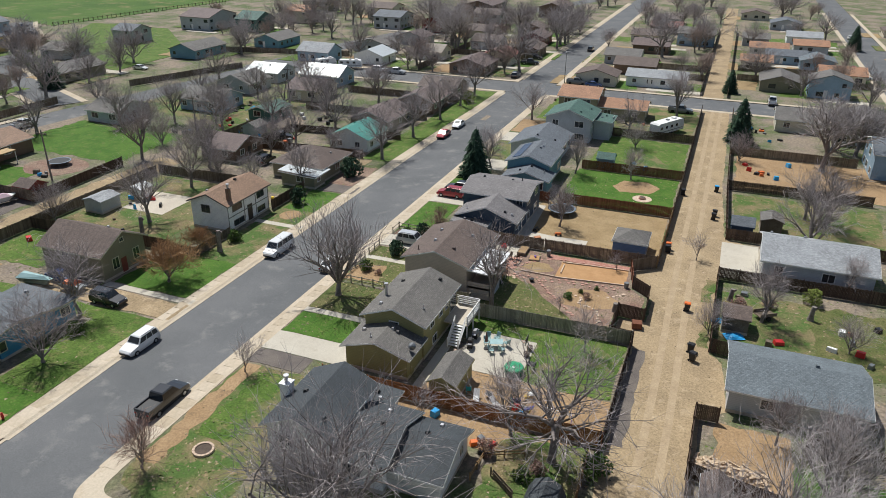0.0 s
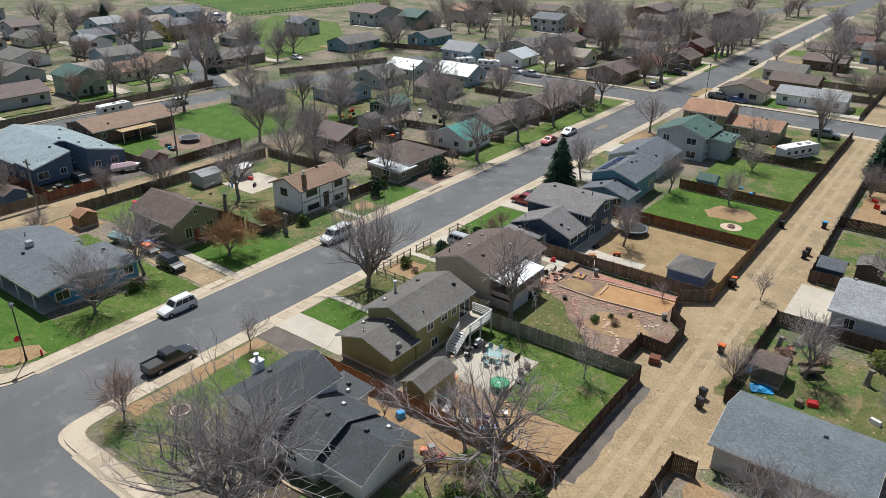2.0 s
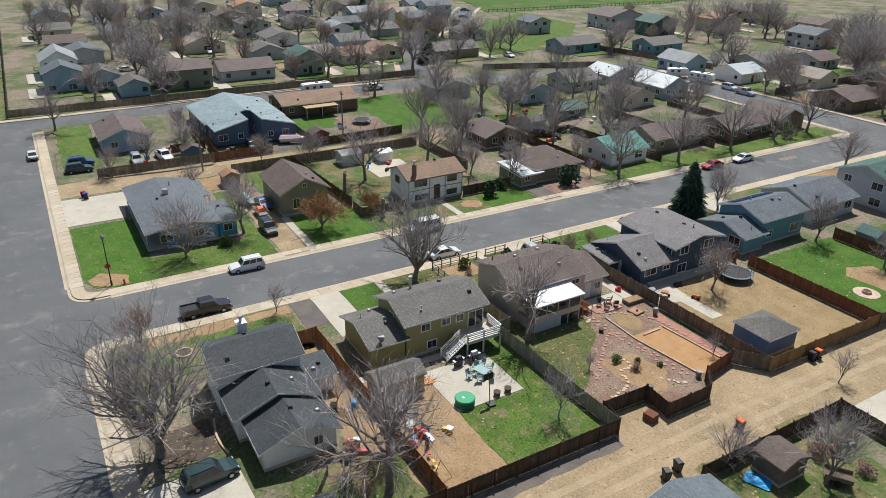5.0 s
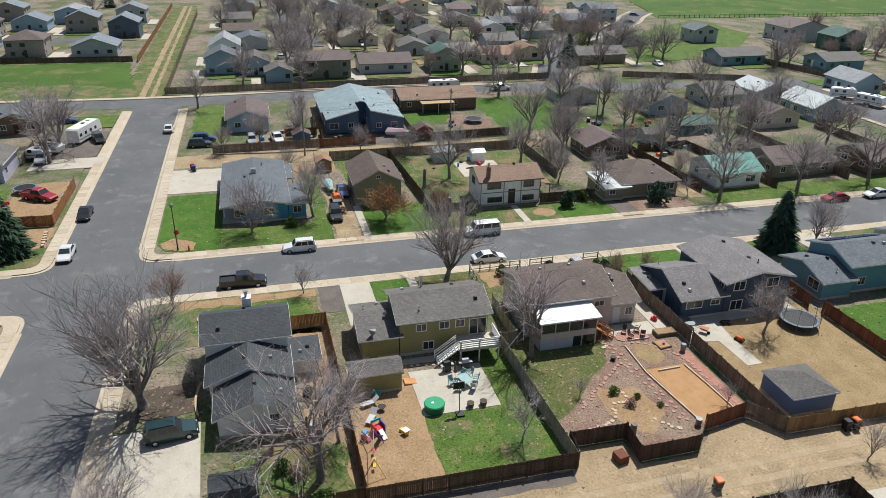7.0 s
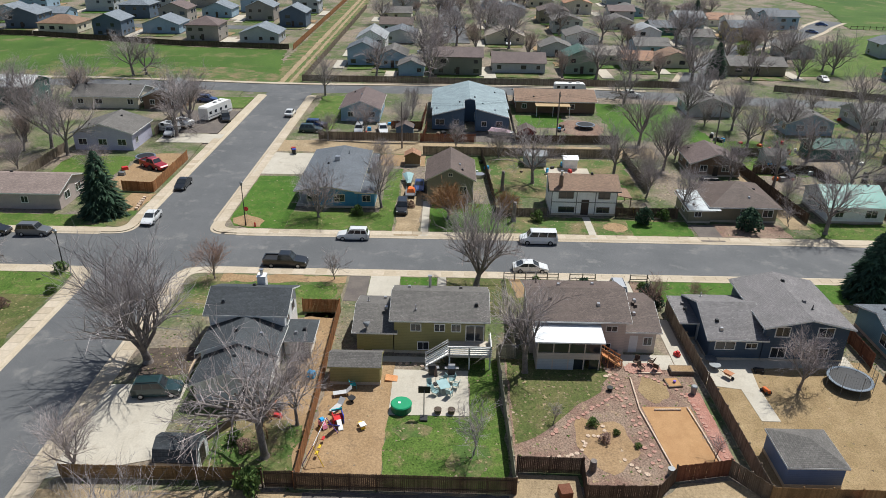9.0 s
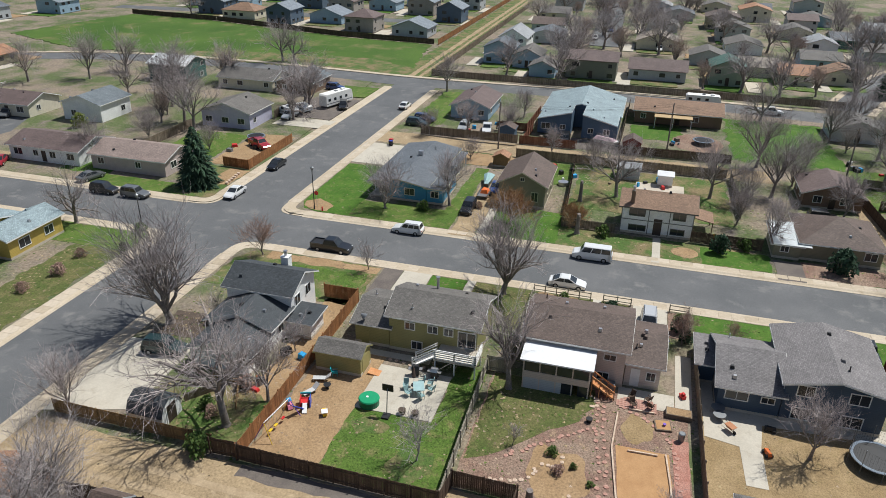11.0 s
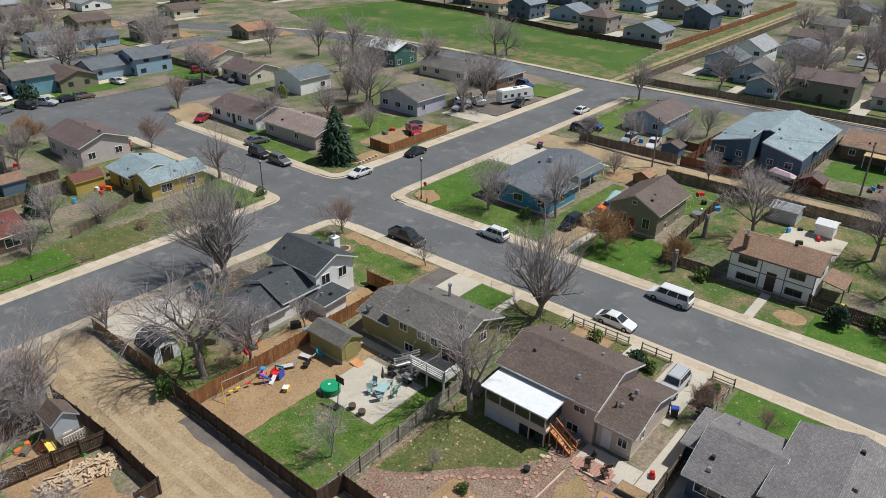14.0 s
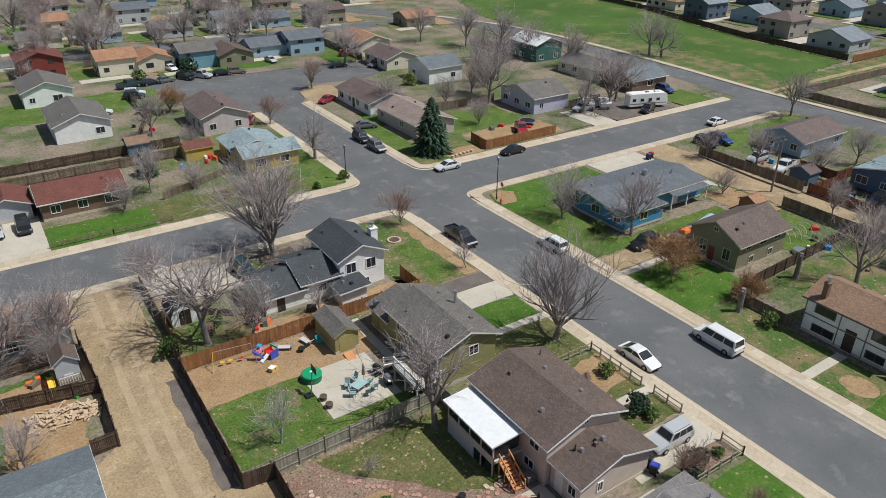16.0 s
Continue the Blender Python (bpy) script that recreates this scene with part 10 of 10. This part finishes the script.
part("roof", Mesh().hexa([(-2.2, -1.2, 2.5), (2.2, -1.2, 2.5), (2.2, 1.5, 2.0), (-2.2, 1.5, 2.0)], [(-2.2, -1.2, 2.62), (2.2, -1.2, 2.62), (2.2, 1.5, 2.12), (-2.2, 1.5, 2.12)]), R["tan"], lean)
for px in (-2.0, 2.0):
    part("post", Mesh().box(px - 0.07, px + 0.07, 1.3, 1.44, 0, 2.05), OLDWOOD, lean)
solid("play_barrel", Mesh().cyl(0, 0, 0, 0.7, 0.3, 14), YEL, "yellow plastic barrel beside the porch", "barrel", at=pose(-65.5, 94.0, 0.03))
aw = thing("patio_awning", -122.8, 88, "tan flat patio awning on posts", "awning", 0, 0.03)
part("roof", Mesh().box(-1.8, 1.8, -4, 4, 2.35, 2.5), surface("tan_awning", (0.5, 0.36, 0.2), (0.45, 0.32, 0.18), big=1, fine=4, contrast=0.15), aw)
for py in (-3.8, 0, 3.8):
    part("post", Mesh().box(1.6, 1.72, py - 0.06, py + 0.06, 0, 2.36), WHITE, aw)
for u0, z0, z1 in ((80.45, 0.1, 4.4), (84.4, 0.1, 4.4), (87.4, 0.1, 4.4), (90.75, 0.1, 4.4)):
    part("trim_board", Mesh().box(3.36, 3.40, u0 - 85.6 - 0.06, u0 - 85.6 + 0.06, z0, z1), paint("dark_trim", (0.16, 0.16, 0.15), 0.6), B3)
part("trim_board", Mesh().box(3.36, 3.405, -5.2, 5.2, 2.2, 2.32), paint("dark_trim", (0.16, 0.16, 0.15), 0.6), B3)
for i in range(6):
    solid("edging_rock", Mesh().prism([(0.35 * math.cos(a * 1.05) * (1 + 0.2 * math.sin(a * 2 + i)), 0.28 * math.sin(a * 1.05)) for a in range(6)], 0, 0.35), STONE, "tan edging rock at the street corner", "rock", at=pose(-62.8 - i * 0.9, 16.0 - 0.1 * i, 0.03, 0, 0, i * 40))

# ---------------------------------------------------------------- weeds, tufts and litter on the yards
SOFT = {"grass", "dull_grass", "lush_grass", "patchy_grass", "yard_soil", "bare_soil", "red_mulch", "dry_grass", "dark_soil", "tan_dirt"}
ROOFED = BOXES + [(-32, -13, 39, 48), (-33, -24, 54, 69), (-33, -22, 73, 89), (-35, -24, 92, 107), (-35, -24, 112, 127), (-84, -64, 40, 54), (-79, -68, 61, 69), (-70, -63, 80, 91), (-73, -61, 100, 116), (-22, -19, 53, 59), (-12, -7, 92, 98), (5, 17, 62, 71), (8, 22, 93, 103)]
TUFT_RNG = random.Random(91)
tufts, dry, litter = Mesh(), Mesh(), Mesh()
for x0, x1, y0, y1, count in ((-42, -5, 33, 130, 11000), (-5, 30, 34, 130, 5000), (-100, -57, 32, 130, 6000), (-40, 2, -20, 16, 2500)):
    for i in range(count):
        x, y = TUFT_RNG.uniform(x0, x1), TUFT_RNG.uniform(y0, y1)
        if any(a < x < b and c < y < d for a, b, c, d in ROOFED):
            continue
        z, what = surface_at(x, y)
        if what not in SOFT:
            continue
        r, h, a = TUFT_RNG.uniform(0.07, 0.24), TUFT_RNG.uniform(0.03, 0.09), TUFT_RNG.uniform(0, 6.28)
        if what == "tan_dirt" and TUFT_RNG.random() < 0.8:
            continue
        if what in ("bare_soil", "dry_grass") and TUFT_RNG.random() < 0.9 or what in ("grass", "lush_grass", "red_mulch") and TUFT_RNG.random() < 0.45:
            continue
        pick = TUFT_RNG.random()
        if what in ("bare_soil", "dry_grass", "tan_dirt"):
            pick = 0.5 + pick * 0.5
        if what in ("grass", "lush_grass") and pick < 0.6 or pick < 0.3:
            target = tufts
        elif pick < 0.65:
            target = dry
        else:
            h *= 0.35
            target = litter
        ring = [(x + r * math.cos(a + k * 2.09), y + r * math.sin(a + k * 2.09), z - 0.005) for k in range(3)]
        target.add(ring + [(x + r * 0.4 * math.cos(a), y + r * 0.4 * math.sin(a), z + h)], [(0, 1, 3), (1, 2, 3), (2, 0, 3)])
solid("grass_tufts", tufts, surface("tuft", (0.075, 0.135, 0.025), (0.12, 0.16, 0.04), big=0.5, fine=3, contrast=0.3, bump=0, island=0.4), "scattered green grass tufts and weeds", "grass", "stuff")
solid("dry_tufts", dry, surface("dry_tuft", (0.36, 0.28, 0.16), (0.26, 0.2, 0.11), big=0.5, fine=3, contrast=0.3, bump=0, island=0.4), "scattered straw-coloured dry tufts", "grass", "stuff")
solid("leaf_litter", litter, surface("litter", (0.2, 0.14, 0.09), (0.32, 0.25, 0.18), big=0.5, fine=3, contrast=0.3, bump=0, island=0.6), "scattered leaf litter and bits", "litter", "stuff")

# ---------------------------------------------------------------- the land past the street, fitted to the camera
# Past the street all is set up to a metre lower, less again towards the through road,
# and pushed out along rays from the camera's place at 9 s, to keep its fit to that view.
VIEW_EYE = Vector((40.4, 64.5, 44.0))


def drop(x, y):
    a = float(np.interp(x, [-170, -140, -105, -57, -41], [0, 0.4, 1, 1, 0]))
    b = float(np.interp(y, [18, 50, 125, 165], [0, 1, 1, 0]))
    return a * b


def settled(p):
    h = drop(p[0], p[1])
    k = h / VIEW_EYE.z
    return Vector((p[0] + (p[0] - VIEW_EYE.x) * k, p[1] + (p[1] - VIEW_EYE.y) * k, p[2] - h))


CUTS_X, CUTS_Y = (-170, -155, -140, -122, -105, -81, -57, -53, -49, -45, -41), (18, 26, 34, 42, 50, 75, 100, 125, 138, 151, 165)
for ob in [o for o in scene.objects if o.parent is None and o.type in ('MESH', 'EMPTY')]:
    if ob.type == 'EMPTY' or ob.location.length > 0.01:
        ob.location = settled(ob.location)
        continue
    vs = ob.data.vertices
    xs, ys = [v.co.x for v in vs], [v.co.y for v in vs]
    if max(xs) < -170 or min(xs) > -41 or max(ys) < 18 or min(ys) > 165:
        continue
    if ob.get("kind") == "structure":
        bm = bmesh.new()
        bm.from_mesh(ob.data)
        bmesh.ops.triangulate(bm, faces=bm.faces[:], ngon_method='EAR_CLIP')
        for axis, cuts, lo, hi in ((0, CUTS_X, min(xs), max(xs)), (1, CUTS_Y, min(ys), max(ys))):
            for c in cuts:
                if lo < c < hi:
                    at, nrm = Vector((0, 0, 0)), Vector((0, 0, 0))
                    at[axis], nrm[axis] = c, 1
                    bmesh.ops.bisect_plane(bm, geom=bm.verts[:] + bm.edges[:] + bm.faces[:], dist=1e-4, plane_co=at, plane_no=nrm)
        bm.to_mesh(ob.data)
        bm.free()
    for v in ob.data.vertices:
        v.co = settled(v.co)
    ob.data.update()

# ---------------------------------------------------------------- paving slabs of the nearest pavements
flag_x = Mesh().hexa([(-0.735, -0.78, 0), (0.735, -0.78, 0), (0.735, 0.78, 0), (-0.735, 0.78, 0)], [(-0.725, -0.77, 0.03), (0.725, -0.77, 0.03), (0.725, 0.77, 0.03), (-0.725, 0.77, 0.03)]).data("paving_slab", WALK)
flag_m, nodes, links, shader = base_mat("paving_slab_concrete", 0.88, 0, 0.25)
co = nodes.new("ShaderNodeTexCoord").outputs["Object"]
rnd = nodes.new("ShaderNodeObjectInfo").outputs["Random"]
tone = mix(nodes, links, rnd, (0.44, 0.36, 0.26), (0.55, 0.465, 0.36))
grit = ramp(nodes, links, noise_node(nodes, links, co, 2.4, 6, 0.7), 0.3, 0.7)
links.new(mix(nodes, links, 1.0, tone, mix(nodes, links, grit, (0.86,) * 3, (1.14,) * 3), 'MULTIPLY'), shader.inputs["Base Color"])
flag_x.materials[0] = flag_m
walks = [o for o in scene.objects if o.name.split(".")[0] == "pavement"]
FLAGS = [(-43.25, y0 + 0.75, 90, 1) for y0 in np.arange(33.8, 121, 1.5)] + [(-55.8, y0 + 0.75, 90, 0) for y0 in np.arange(33.8, 121, 1.5)] + \
        [(x0 + 0.75, 30.4, 0, 5) for x0 in np.arange(-39.5, 2, 1.5)] + [(x0 + 0.75, 17.5, 0, 7) for x0 in np.arange(-39, 10, 1.5)] + [(x0 + 0.75, 30.4, 0, 4) for x0 in np.arange(-110, -60, 1.5)] + [(x0 + 0.75, 17.5, 0, 6) for x0 in np.arange(-100, -59, 1.5)]
for x, y, turn, which in FLAGS:
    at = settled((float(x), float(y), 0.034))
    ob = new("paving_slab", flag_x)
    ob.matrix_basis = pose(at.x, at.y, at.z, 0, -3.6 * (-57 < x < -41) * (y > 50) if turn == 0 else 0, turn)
    ob.parent = walks[which]
